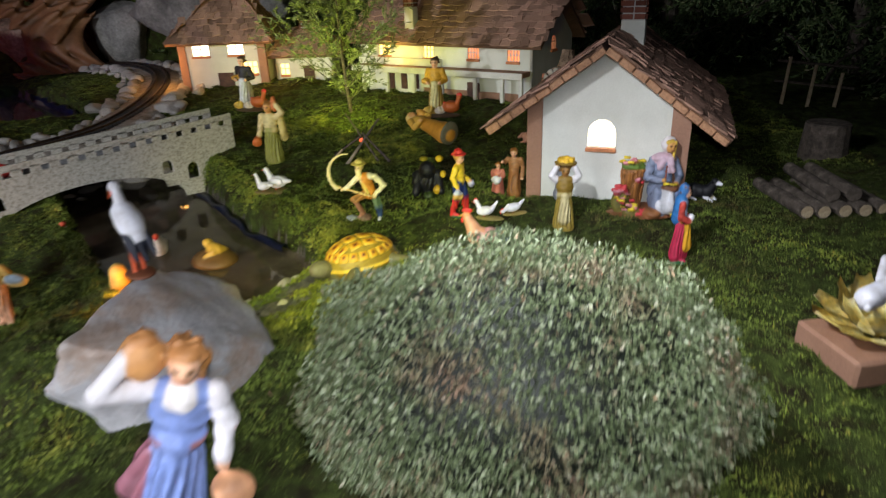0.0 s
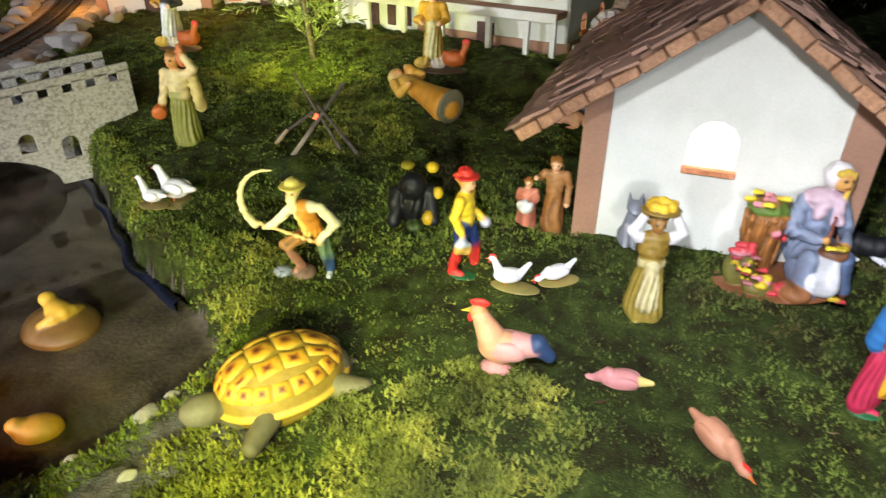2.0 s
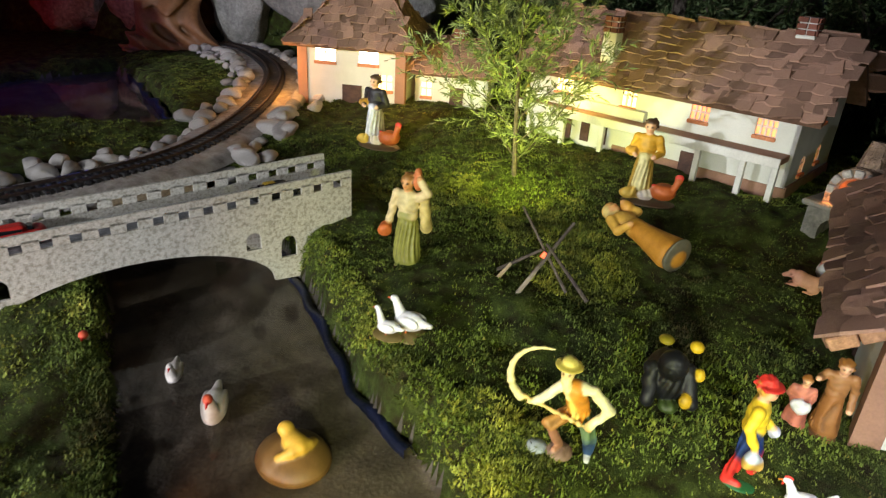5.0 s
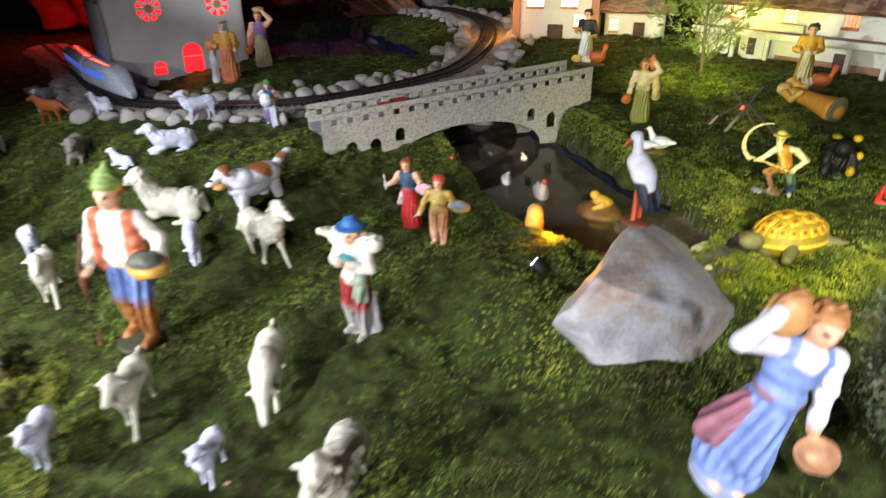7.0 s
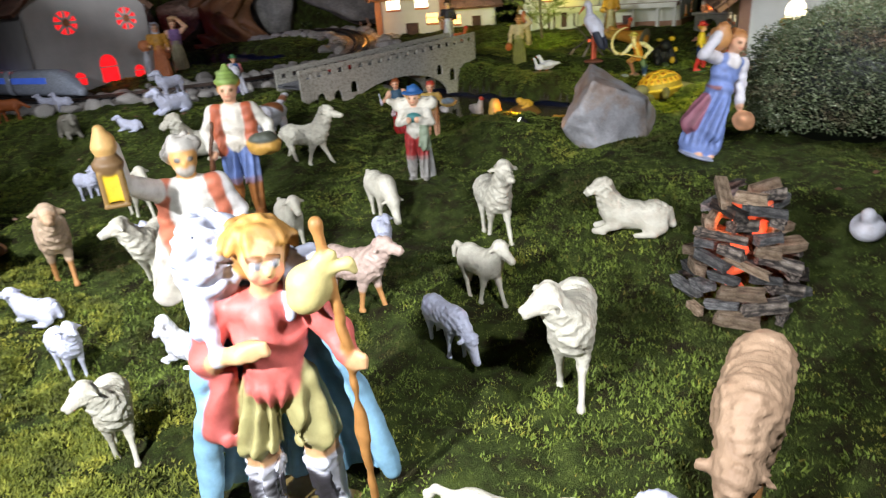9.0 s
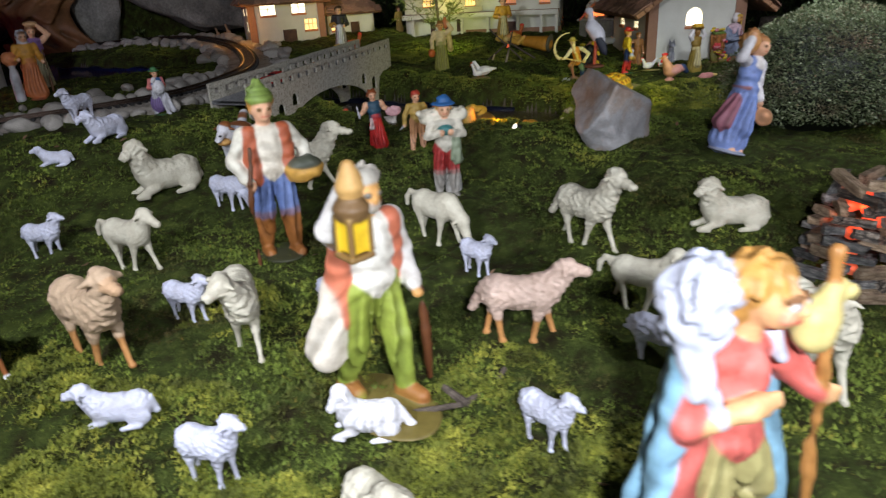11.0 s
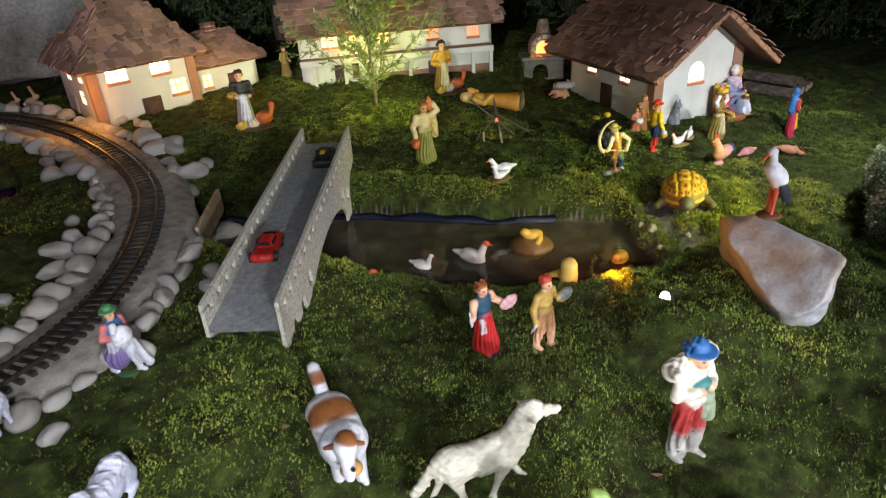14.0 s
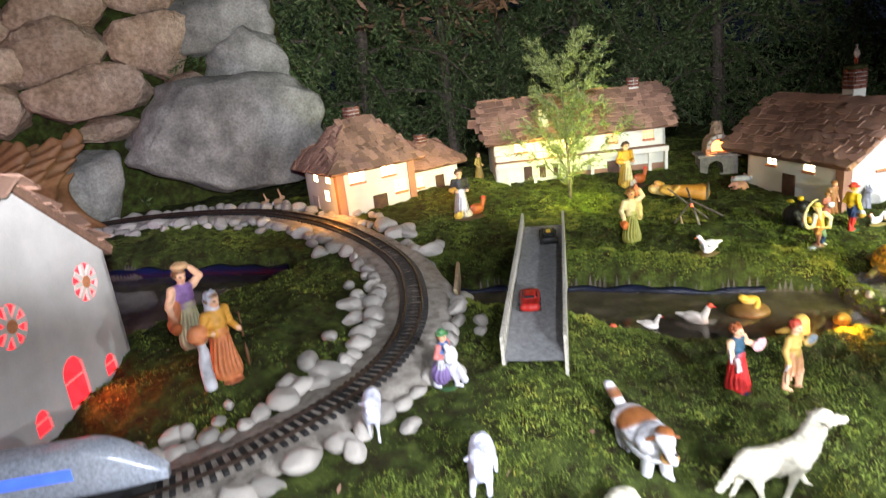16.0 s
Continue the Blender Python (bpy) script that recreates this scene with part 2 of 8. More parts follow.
def skin(pieces, cell, blend, ripple=None, groove_shade=0.34):
    """Surface of the melted pieces on a grid of that cell: vertices, faces, paint."""
    lo = np.min([bounds(q)[0] for q in pieces], axis=0) - 2.5 * cell
    hi = np.max([bounds(q)[1] for q in pieces], axis=0) + 2.5 * cell
    n = np.ceil((hi - lo) / cell).astype(int) + 1
    axes = [lo[i] + cell * np.arange(n[i]) for i in range(3)]
    f = np.full(n, 4 * cell)
    for q in pieces:
        a, b = bounds(q)
        pad = 3 * cell + 2 * blend
        s = [slice(max(0, int((a[i] - pad - lo[i]) / cell)), min(n[i], int((b[i] + pad - lo[i]) / cell) + 2)) for i in range(3)]
        g = np.stack(np.meshgrid(*[axes[i][s[i]] for i in range(3)], indexing="ij"), -1)
        d = distance(q, g.reshape(-1, 3)).reshape(g.shape[:3])
        old = f[s[0], s[1], s[2]]
        h = np.maximum(blend - np.abs(old - d), 0) / blend
        f[s[0], s[1], s[2]] = np.minimum(old, d) - h * h * blend * 0.25
    if ripple:
        g = np.stack(np.meshgrid(*axes, indexing="ij"), -1)
        f = f + ripple(g)
    inside = f < 0
    acc, cnt = np.zeros((*(n - 1), 3)), np.zeros(n - 1)
    for ax in range(3):
        u, v = [i for i in range(3) if i != ax]
        sl0, sl1 = [slice(None)] * 3, [slice(None)] * 3
        sl0[ax], sl1[ax] = slice(0, -1), slice(1, None)
        f0, f1 = f[tuple(sl0)], f[tuple(sl1)]
        cross = (f0 < 0) != (f1 < 0)
        t = np.where(cross, f0 / np.where(cross, f0 - f1, 1), 0)
        for du in (0, 1):
            for dv in (0, 1):
                sl = [slice(None)] * 3
                sl[u], sl[v] = slice(du, n[u] - 1 + du), slice(dv, n[v] - 1 + dv)
                c, tt = cross[tuple(sl)], t[tuple(sl)]
                cnt += c
                acc[..., ax] += np.where(c, tt, 0)
                acc[..., u] += c * du
                acc[..., v] += c * dv
    has = cnt > 0
    ids = np.full(n - 1, -1)
    ids[has] = np.arange(has.sum())
    idx = np.argwhere(has)
    verts = lo + cell * (idx + acc[has] / cnt[has][:, None])
    faces = []
    for ax in range(3):
        u, v = (ax + 1) % 3, (ax + 2) % 3
        sl0, sl1 = [slice(None)] * 3, [slice(None)] * 3
        sl0[ax], sl1[ax] = slice(0, -1), slice(1, None)
        a, b = inside[tuple(sl0)], inside[tuple(sl1)]
        for flip in (False, True):
            e = np.argwhere((b & ~a) if flip else (a & ~b))
            e = e[(e[:, u] > 0) & (e[:, v] > 0) & (e[:, u] < n[u] - 1) & (e[:, v] < n[v] - 1)]
            if not len(e):
                continue
            eu, ev = np.eye(3, dtype=int)[u], np.eye(3, dtype=int)[v]
            q = [ids[tuple((e + o).T)] for o in (-eu - ev, -ev, 0 * eu, -eu)]
            q = np.stack(q if not flip else q[::-1], 1)
            faces.append(q[(q >= 0).all(1)])
    faces = np.concatenate(faces)
    d = np.stack([distance(q, verts) for q in pieces], 1)
    w = np.exp(-(d - d.min(1, keepdims=True)) / (0.22 * cell))
    paint = (w / w.sum(1, keepdims=True)) @ np.array([q[5] for q in pieces])
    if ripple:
        # fold shade put into the paint of the carved grooves, like an antique wash
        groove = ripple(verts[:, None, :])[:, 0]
        paint = paint * (1 - groove_shade * np.clip(groove / (np.abs(groove).max() + 1e-9) * 1.4, 0, 1))[:, None]
    return verts, faces, paint


def form(name, pieces, cell, blend, m, label, category, mat=None, group="", parent=None, ripple=None):
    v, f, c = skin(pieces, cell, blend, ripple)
    ob = link_mesh(name, v, f, mat or PAINT, parent, "", True, c)
    if parent is None:
        ob.matrix_world = m
        tagged(ob, label, category, group)
    else:
        ob.matrix_local = m
        if label:
            ob["label"] = label
    return ob

# ---------------------------------------------------------------- the lie of the land
# the slope rises from the flock in front to the village behind: x, y, height
LAND = [(-.4, -.85, -.085), (-.9, -.8, -.08), (.1, -.85, -.06), (-.45, -.65, -.05), (-.9, -.5, -.03), (-.2, -.58, -.05), (-.5, -.5, -.03),
        (-.2, -.2, .0), (.2, -.5, .02), (.55, -.5, .01), (-.53, -.05, .064), (-.74, -.535, -.024), (-.9, 0, .06), (-.78, .19, .095), (-.34, .35, .075)]
LAND += [(-.2, .4, .07), (.05, .06, .06), (.3, -.12, .04), (.47, -.06, .046), (.6, -.04, .06), (.6, -.14, .034), (.45, .07, .06), (.3, .27, .07),
         (.16, .65, .1), (-.34, .7, .1), (-.3, .75, .112), (.45, .6, .1), (.9, .1, .07), (.12, .21, .07), (-1.3, .3, .08), (-.66, -.07, .072), (-.5, .95, .12),
         (-.1, -.42, -.02), (-.1, .8, .12), (.18, -.12, .014), (.16, -.17, .014), (.205, -.20, .024), (-.03, -.30, .03), (.23, -.03, .058), (.35, -.01, .057), (.41, -.03, .056), (.28, -.085, .046), (.38, -.10, .047)]
# the pond's shore, and that of the dark pool by the mill house
POND = [(-.43, .30), (-.40, .42), (-.28, .385), (-.12, .243), (.025, .078), (.076, .03), (.128, -.010), (.168, -.070), (.138, -.135), (.095, -.200), (-.03, -.175),
        (-.13, -.08), (-.205, .0), (-.285, .09), (-.37, .17)]
POOL = [(-1.05, 1.0), (-.80, .80), (-.56, .59), (-.60, .515), (-.72, .50), (-.87, .42), (-1.15, .6)]
# centre line of the railway
RAIL = [(-1.15, 1.30), (-.95, 1.27), (-.80, 1.185), (-.63, 1.01), (-.51, .86), (-.435, .69), (-.402, .52), (-.408, .37), (-.46, .22), (-.53, .105),
        (-.62, .02), (-.74, -.03), (-.87, -.038), (-1.0, .01), (-1.26, .15), (-1.6, .33)]


def curve_points(ctrl, step):
    """Points at even steps along a smooth curve through the control points."""
    c = np.array(ctrl, float)
    c = np.vstack((2 * c[0] - c[1], c, 2 * c[-1] - c[-2]))
    out = []
    for i in range(1, len(c) - 2):
        for u in np.linspace(0, 1, 24, endpoint=False):
            p0, p1, p2, p3 = c[i - 1], c[i], c[i + 1], c[i + 2]
            out.append(0.5 * (2 * p1 + (p2 - p0) * u + (2 * p0 - 5 * p1 + 4 * p2 - p3) * u * u + (3 * p1 - p0 - 3 * p2 + p3) * u ** 3))
    out = np.array(out + [c[-2]])
    s = np.r_[0, np.cumsum(np.linalg.norm(np.diff(out, axis=0), axis=1))]
    at = np.arange(0, s[-1], step)
    return np.stack([np.interp(at, s, out[:, k]) for k in range(out.shape[1])], 1)


RAIL_LINE = curve_points(RAIL, 0.012)


def land(x, y):
    x, y = np.asarray(x, float), np.asarray(y, float)
    top = bottom = 0
    for a, b, z in LAND:
        w = 1 / ((x - a) ** 2 + (y - b) ** 2 + 0.004) ** 2
        top, bottom = top + w * z, bottom + w
    return top / bottom


def shore(poly, x, y):
    """Distance to the shore, negative inside."""
    p = np.stack((x, y), -1)
    best, inside = np.full(x.shape, 9.0), np.zeros(x.shape, bool)
    pts = curve_points(poly + poly[:1], 0.02)
    for a, b in zip(pts, np.roll(pts, -1, axis=0)):
        ab = b - a
        h = np.clip(((p - a) @ ab) / (ab @ ab + 1e-12), 0, 1)
        best = np.minimum(best, np.linalg.norm(p - a - h[..., None] * ab, axis=-1))
        cut = (a[1] > y) != (b[1] > y)
        inside ^= cut & (x < (b[0] - a[0]) * (y - a[1]) / (b[1] - a[1] + 1e-12) + a[0])
    return np.where(inside, -best, best)


def wave(x, y, k, seed):
    """Cheap smooth noise from a few crossing waves, -1 to 1."""
    rng = np.random.RandomState(seed)
    s = 0
    for _ in range(7):
        a, f, o = rng.uniform(0, 6.28), k * rng.uniform(0.6, 1.6), rng.uniform(0, 6.28)
        s = s + np.sin(f * (x * math.cos(a) + y * math.sin(a)) + o + 1.3 * np.sin(f * 0.7 * (y * math.cos(a) - x * math.sin(a)) + o))
    return s / 3.5


def rail_distance(x, y):
    d = np.full(np.shape(x), 9.0)
    for a in RAIL_LINE[::2]:
        d = np.minimum(d, np.hypot(x - a[0], y - a[1]))
    return d


def relief(x, y):
    """Height of the modelled ground: land, moss cushions, banks, pond beds."""
    z = land(x, y)
    lump = 0.005 * wave(x, y, 38, 3) + 0.0035 * wave(x, y, 95, 4) + 0.0018 * wave(x, y, 240, 5)
    flat = np.clip((rail_distance(x, y) - 0.05) / 0.03, 0.15, 1)
    z = z + lump * flat
    for poly, bed, lip in ((POND, -0.008, 0.022), (POOL, 0.05, 0.02)):
        d = shore(poly, x, y) + 0.006 * wave(x, y, 60, 8)
        k = np.clip((d + 0.004) / lip, 0, 1)
        k = np.sqrt(k * (2 - k))
        z = np.where(d < lip, bed + 0.002 * wave(x, y, 90, 9) + (z - bed) * k, z)
    return z


def ground_z(x, y):
    return float(relief(np.array([x]), np.array([y]))[0])


MOSS_GROUND = surface("moss_soil", ((0.28, (0.020, 0.014, 0.007)), (0.40, (0.034, 0.032, 0.010)), (0.52, (0.044, 0.060, 0.013)), (0.70, (0.090, 0.115, 0.024))),
                      48, 1000, 0.95, 1.0, 0.003, 0, 0.15, "Object", 0.0, 1.0)
SAND = surface("sandy_ballast", ((0.3, (0.22, 0.19, 0.16)), (0.5, (0.38, 0.34, 0.30)), (0.7, (0.50, 0.46, 0.41))), 60, 900, 0.95, 0.9, 0.002, 0, 0.2)
STONE = surface("pebble_stone", ((0.3, (0.22, 0.20, 0.18)), (0.5, (0.38, 0.35, 0.32)), (0.7, (0.52, 0.49, 0.45))), 40, 300, 0.8, 0.5, 0.001, 0, 0.3, "Object", 0.3)
BANK = surface("pond_mud", ((0.3, (0.030, 0.024, 0.018)), (0.55, (0.062, 0.052, 0.041)), (0.75, (0.105, 0.092, 0.076))), 26, 260, 0.7, 0.6, 0.002, 0, 0.5)

GRAVEL = surface("wet_gravel", ((0.3, (0.035, 0.033, 0.032)), (0.5, (0.10, 0.095, 0.092)), (0.7, (0.20, 0.19, 0.185))), 120, 700, 0.6, 0.9, 0.003, 0, 0.5)


def spaced(lo, a, b, hi, fine, coarse):
    return np.r_[np.linspace(lo, a, coarse, endpoint=False), np.arange(a, b, fine), np.linspace(b, hi, coarse)]


gx, gy = spaced(-9, -1.35, 1.1, 9, 0.0062, 14), spaced(-5, -1.45, 1.35, 9, 0.0062, 14)
X, Y = np.meshgrid(gx, gy, indexing="ij")
Z = relief(X, Y)
ni, nj = X.shape
quad = np.arange(ni * nj).reshape(ni, nj)
quads = np.stack((quad[:-1, :-1], quad[1:, :-1], quad[1:, 1:], quad[:-1, 1:]), -1).reshape(-1, 4)
ground = link_mesh("ground", np.stack((X, Y, Z), -1).reshape(-1, 3), quads, MOSS_GROUND, None, "", True)
tagged(ground, "mossy earth slope of a model village", "ground", "", "structure")
ground.data.materials.append(BANK)
centre = np.stack((X, Y), -1).reshape(-1, 2)[quads].mean(1)
wet = (shore(POND, centre[:, 0], centre[:, 1]) + 0.006 * wave(centre[:, 0], centre[:, 1], 60, 8) < -0.005) | (shore(POOL, centre[:, 0], centre[:, 1]) < -0.004)
ground.data.materials.append(GRAVEL)
gravel = (np.hypot((centre[:, 0] - .165) / .075, (centre[:, 1] + .165) / .075) + .25 * wave(centre[:, 0], centre[:, 1], 60, 77) < 1) & ~wet
ground.data.polygons.foreach_set("material_index", wet.astype(np.int32) + 2 * gravel)

# water
m, n, l, b = material("still_water", 0.03, 0, 0.5)
b.inputs["Base Color"].default_value = (0.62, 0.54, 0.44, 1)
b.inputs["Transmission Weight"].default_value, b.inputs["IOR"].default_value = 1.0, 1.33
bump_node(n, l, b, noise_node(n, l, 60, 2).outputs["Fac"], 0.08, 0.0008)
WATER = m
for name, poly, level, text in (("water_pond", POND, 0.0, "shallow still duck pond with a muddy bed"), ("water_pool", POOL, 0.062, "dark still pool beside the railway")):
    pts = curve_points(poly + poly[:1], 0.03)
    c = pts.mean(0)
    pts = c + (pts - c) * 1.03
    ob = link_mesh(name, [(px, py, level) for px, py in pts], [range(len(pts))[::1 if np.sum(pts[:, 0] * np.roll(pts[:, 1], -1) - pts[:, 1] * np.roll(pts[:, 0], -1)) > 0 else -1]], WATER)
    ob.visible_shadow = False
    tagged(ob, text, "water", "", "structure")

# dark blue foil edge along the far banks
LINER = surface("blue_pond_foil", ((0.3, (0.003, 0.004, 0.010)), (0.7, (0.005, 0.008, 0.028))), 40, 200, 0.3, 0.5, 0.002)
for ctrl, zl, zh in (([(-.405, .396), (-.285, .370), (-.128, .232), (-.058, .150), (.014, .070), (.062, .024), (.105, -.008)], -0.014, 0.006),
                     ([(-1.02, .985), (-.80, .79), (-.57, .588)], 0.05, 0.078)):
    line = curve_points(ctrl, 0.012)
    v, f = [], []
    for i, (px, py) in enumerate(line):
        w = 0.002 * math.sin(i * 0.9) + 0.002 * math.sin(i * 0.37)
        v += [(px, py, zl), (px + w, py - 0.004 + w, zh + w), (px + w + 0.004, py + 0.004 + w, zh + w + 0.001), (px + 0.01, py + 0.01, zl)]
        if i:
            k = 4 * i
            f += [(k - 4, k, k + 1, k - 3), (k - 3, k + 1, k + 2, k - 2), (k - 2, k + 2, k + 3, k - 1)]
    tagged(link_mesh("pond_liner", v, f, LINER, None, "", True), "dark blue plastic foil edging the water", "pond liner", "", "structure")

# moss, one cushion of many tiny fronds
m, n, l, b = material("moss_fronds", 0.75, 0, 0.2)
geo, big = n.new("ShaderNodeNewGeometry"), noise_node(n, l, 9, 3)
c1 = ramp_node(n, l, big.outputs["Fac"], ((0.32, (0.082, 0.072, 0.022)), (0.44, (0.088, 0.120, 0.023)), (0.58, (0.150, 0.205, 0.034)), (0.72, (0.29, 0.31, 0.055)))).outputs["Color"]
c2 = ramp_node(n, l, geo.outputs["Random Per Island"], ((0.0, (0.62, 0.58, 0.56)), (0.7, (1.05, 1.05, 1.0)), (0.93, (1.3, 1.25, 1.1)), (1.0, (1.6, 1.0, 0.9)))).outputs["Color"]
l.new(mix_node(n, l, c1, c2, 1.0, "MULTIPLY"), b.inputs["Base Color"])
MOSS = m


def fronds(rng, px, py, pz, length, blades):
    """Tiny pointed blades round each place."""
    k = len(px)
    ang = rng.uniform(0, 6.283, (k, blades))
    lean = rng.uniform(0.25, 1.25, (k, blades))
    ln = length[:, None] * rng.uniform(0.55, 1.3, (k, blades))
    bx, by = px[:, None] + rng.normal(0, 0.0026, (k, blades)), py[:, None] + rng.normal(0, 0.0026, (k, blades))
    bz = np.repeat(pz[:, None], blades, 1) - 0.001
    dx, dy, dz = np.cos(ang) * np.sin(lean), np.sin(ang) * np.sin(lean), np.cos(lean)
    w = ln * rng.uniform(0.16, 0.28, (k, blades))
    sx, sy = -np.sin(ang) * w, np.cos(ang) * w
    a = np.stack((bx + sx, by + sy, bz), -1)
    c = np.stack((bx - sx, by - sy, bz), -1)
    tip = np.stack((bx + dx * ln, by + dy * ln, bz + dz * ln * 0.9), -1)
    v = np.stack((a, c, tip), 2).reshape(-1, 3)
    return v, np.arange(len(v)).reshape(-1, 3)


LIT_CUSHIONS = [(-.50, -.93, .16), (-.66, -.86, .12), (-.36, -.98, .12), (-.225, -.795, .055), (-.20, -.90, .06), (-.29, -.86, .05), (.25, -.22, .09), (.34, -.24, .08), (.37, -.16, .06), (.17, -.02, .05), (.17, .38, .08), (.21, .26, .06), (-.03, .44, .08), (-.52, -.79, .10), (-.61, -.69, .07), (-.44, -.60, .05), (-.34, -.70, .05)]
rng = np.random.RandomState(5)
count = 230000
px, py = rng.uniform(-1.15, 0.95, count), rng.uniform(-1.30, 1.05, count)
lush = wave(px, py, 16, 21) + 0.6 * wave(px, py, 45, 22)
keep = (shore(POND, px, py) > -0.001) & (shore(POOL, px, py) > 0.0) & (rail_distance(px, py) > 0.058) & (rng.uniform(-1.3, 1.2, count) < lush + 0.75)
keep &= ~((px < -0.45) & (px > -1.1) & (py > 0.08) & (py < 0.62) & (rng.uniform(0, 1, count) < 0.55))
keep &= np.hypot((px - .165) / .07, (py + .165) / .07) > 1
px, py, lush = px[keep], py[keep], lush[keep]
v, f = fronds(rng, px, py, relief(px, py), 0.0036 + 0.0014 * np.clip(lush, -0.6, 1.4), 8)
# longer fringe hanging over the banks
fx, fy = rng.uniform(-.5, .25, 60000), rng.uniform(-.28, .48, 60000)
ds = shore(POND, fx, fy)
ok = (ds > -0.002) & (ds < 0.028)
fx, fy = fx[ok], fy[ok]
v2, f2 = fronds(rng, fx, fy, relief(fx, fy), np.full(len(fx), 0.0046), 7)
v, f = np.concatenate((v, v2)), np.concatenate((f, f2 + len(v)))
moss = link_mesh("moss", v, f, MOSS)
# paler, yellower moss cushions; lamplight and torchlight are put into their colour too
m, n, l, b = material("lit_yellow_moss_fronds", 0.7, 0, 0.25)
geo, big = n.new("ShaderNodeNewGeometry"), noise_node(n, l, 26, 3)
c1 = ramp_node(n, l, big.outputs["Fac"], ((0.35, (0.075, 0.085, 0.016)), (0.5, (0.17, 0.195, 0.030)), (0.66, (0.33, 0.33, 0.055)))).outputs["Color"]
c2 = ramp_node(n, l, geo.outputs["Random Per Island"], ((0.0, (0.5, 0.5, 0.45)), (0.7, (1.05, 1.05, 1.0)), (1.0, (1.4, 1.3, 1.1)))).outputs["Color"]
l.new(mix_node(n, l, c1, c2, 1.0, "MULTIPLY"), b.inputs["Base Color"])
cx, cy = [], []
for x, y, r in LIT_CUSHIONS:
    k = int(420000 * r * r)
    a, d = rng.uniform(0, 6.283, k), r * np.sqrt(rng.uniform(0, 1, k))
    cx.append(x + d * np.cos(a))
    cy.append(y + d * np.sin(a))
cx, cy = np.concatenate(cx), np.concatenate(cy)
ok = (rng.uniform(-1.0, 1.0, len(cx)) < wave(cx, cy, 42, 71) + 0.7 * wave(cx, cy, 110, 72) - 0.1) & (shore(POND, cx, cy) > 0.004)
cx, cy = cx[ok], cy[ok]
v, f = fronds(rng, cx, cy, relief(cx, cy) + .002, np.full(len(cx), .0042), 8)
tagged(link_mesh("yellow_moss", v, f, m), "yellowish green moss cushions, lightened where lamplight falls on the slope", "moss", "", "stuff")
tagged(moss, "green and yellowish moss covering the slope", "moss", "", "stuff")

# ---------------------------------------------------------------- houses
PLASTER = surface("white_plaster", ((0.3, (0.56, 0.56, 0.50)), (0.7, (0.70, 0.70, 0.64))), 14, 500, 0.85, 0.12, 0.0004, 0, 0.3, "Object", 0.0, 0.15)
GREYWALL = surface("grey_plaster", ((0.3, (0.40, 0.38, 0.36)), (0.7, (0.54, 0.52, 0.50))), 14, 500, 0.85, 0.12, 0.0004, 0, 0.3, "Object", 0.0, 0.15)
BROWN = surface("brown_paint", ((0.3, (0.27, 0.14, 0.09)), (0.7, (0.34, 0.185, 0.12))), 30, 400, 0.7, 0.15, 0.0004, 0, 0.4, "Object", 0.0, 0.3)
DOORWOOD = surface("dark_door_wood", ((0.3, (0.05, 0.022, 0.014)), (0.7, (0.11, 0.05, 0.03))), 60, 500, 0.65, 0.4, 0.0006)
SHINGLE = surface("bark_shingle", ((0.3, (0.23, 0.122, 0.086)), (0.5, (0.37, 0.212, 0.152)), (0.7, (0.50, 0.325, 0.245))), 45, 500, 0.8, 0.6, 0.0012, 0, 0.3, "Object", 0.38)
ROOFBOARD = surface("roof_board", ((0.3, (0.12, 0.062, 0.040)), (0.7, (0.20, 0.11, 0.07))), 30, 300, 0.85, 0.4, 0.001)
CLAY = surface("clay_edge", ((0.3, (0.30, 0.15, 0.08)), (0.7, (0.42, 0.23, 0.13))), 50, 400, 0.75, 0.4, 0.001, 0, 0.3, "Object", 0.2)
BRICK = surface("red_brick", ((0.3, (0.13, 0.045, 0.032)), (0.7, (0.24, 0.095, 0.065))), 70, 500, 0.85, 0.5, 0.0008, 0, 0.2, "Object", 0.35)
MORTAR = surface("mortar", ((0.3, (0.42, 0.40, 0.38)), (0.7, (0.58, 0.56, 0.53))), 60, 500, 0.9, 0.4, 0.0006)
SILL = surface("terracotta_sill", ((0.3, (0.50, 0.17, 0.07)), (0.7, (0.62, 0.26, 0.12))), 50, 400, 0.7, 0.3, 0.0006)
WHITEWOOD = surface("white_woodwork", ((0.3, (0.55, 0.54, 0.50)), (0.7, (0.68, 0.67, 0.62))), 40, 400, 0.6, 0.2, 0.0004, 0, 0.4, "Object", 0.0, 0.2)
WARM = glowing("warm_window_light", (1.0, 0.62, 0.22), 5.5)
WHITE_GLOW = glowing("bright_window_light", (1.0, 0.86, 0.60), 9.0)
ORANGE = glowing("orange_window_light", (1.0, 0.30, 0.10), 1.6)
RED = glowing("red_window_light", (1.0, 0.012, 0.018), 2.6)


def wall(outline, holes, thick):
    """A wall with real openings, outline and holes in x and z, given thickness along y."""
    bm = bmesh.new()
    for loop in [outline, *holes]:
        vs = [bm.verts.new((x, 0, z)) for x, z in loop]
        for i in range(len(vs)):
            bm.edges.new((vs[i], vs[(i + 1) % len(vs)]))
    r = bmesh.ops.triangle_fill(bm, use_beauty=True, edges=bm.edges[:])
    faces = [g for g in r["geom"] if isinstance(g, bmesh.types.BMFace)]
    e = bmesh.ops.extrude_face_region(bm, geom=faces)
    bmesh.ops.translate(bm, vec=(0, thick, 0), verts=[g for g in e["geom"] if isinstance(g, bmesh.types.BMVert)])
    bmesh.ops.recalc_face_normals(bm, faces=bm.faces)
    return bm


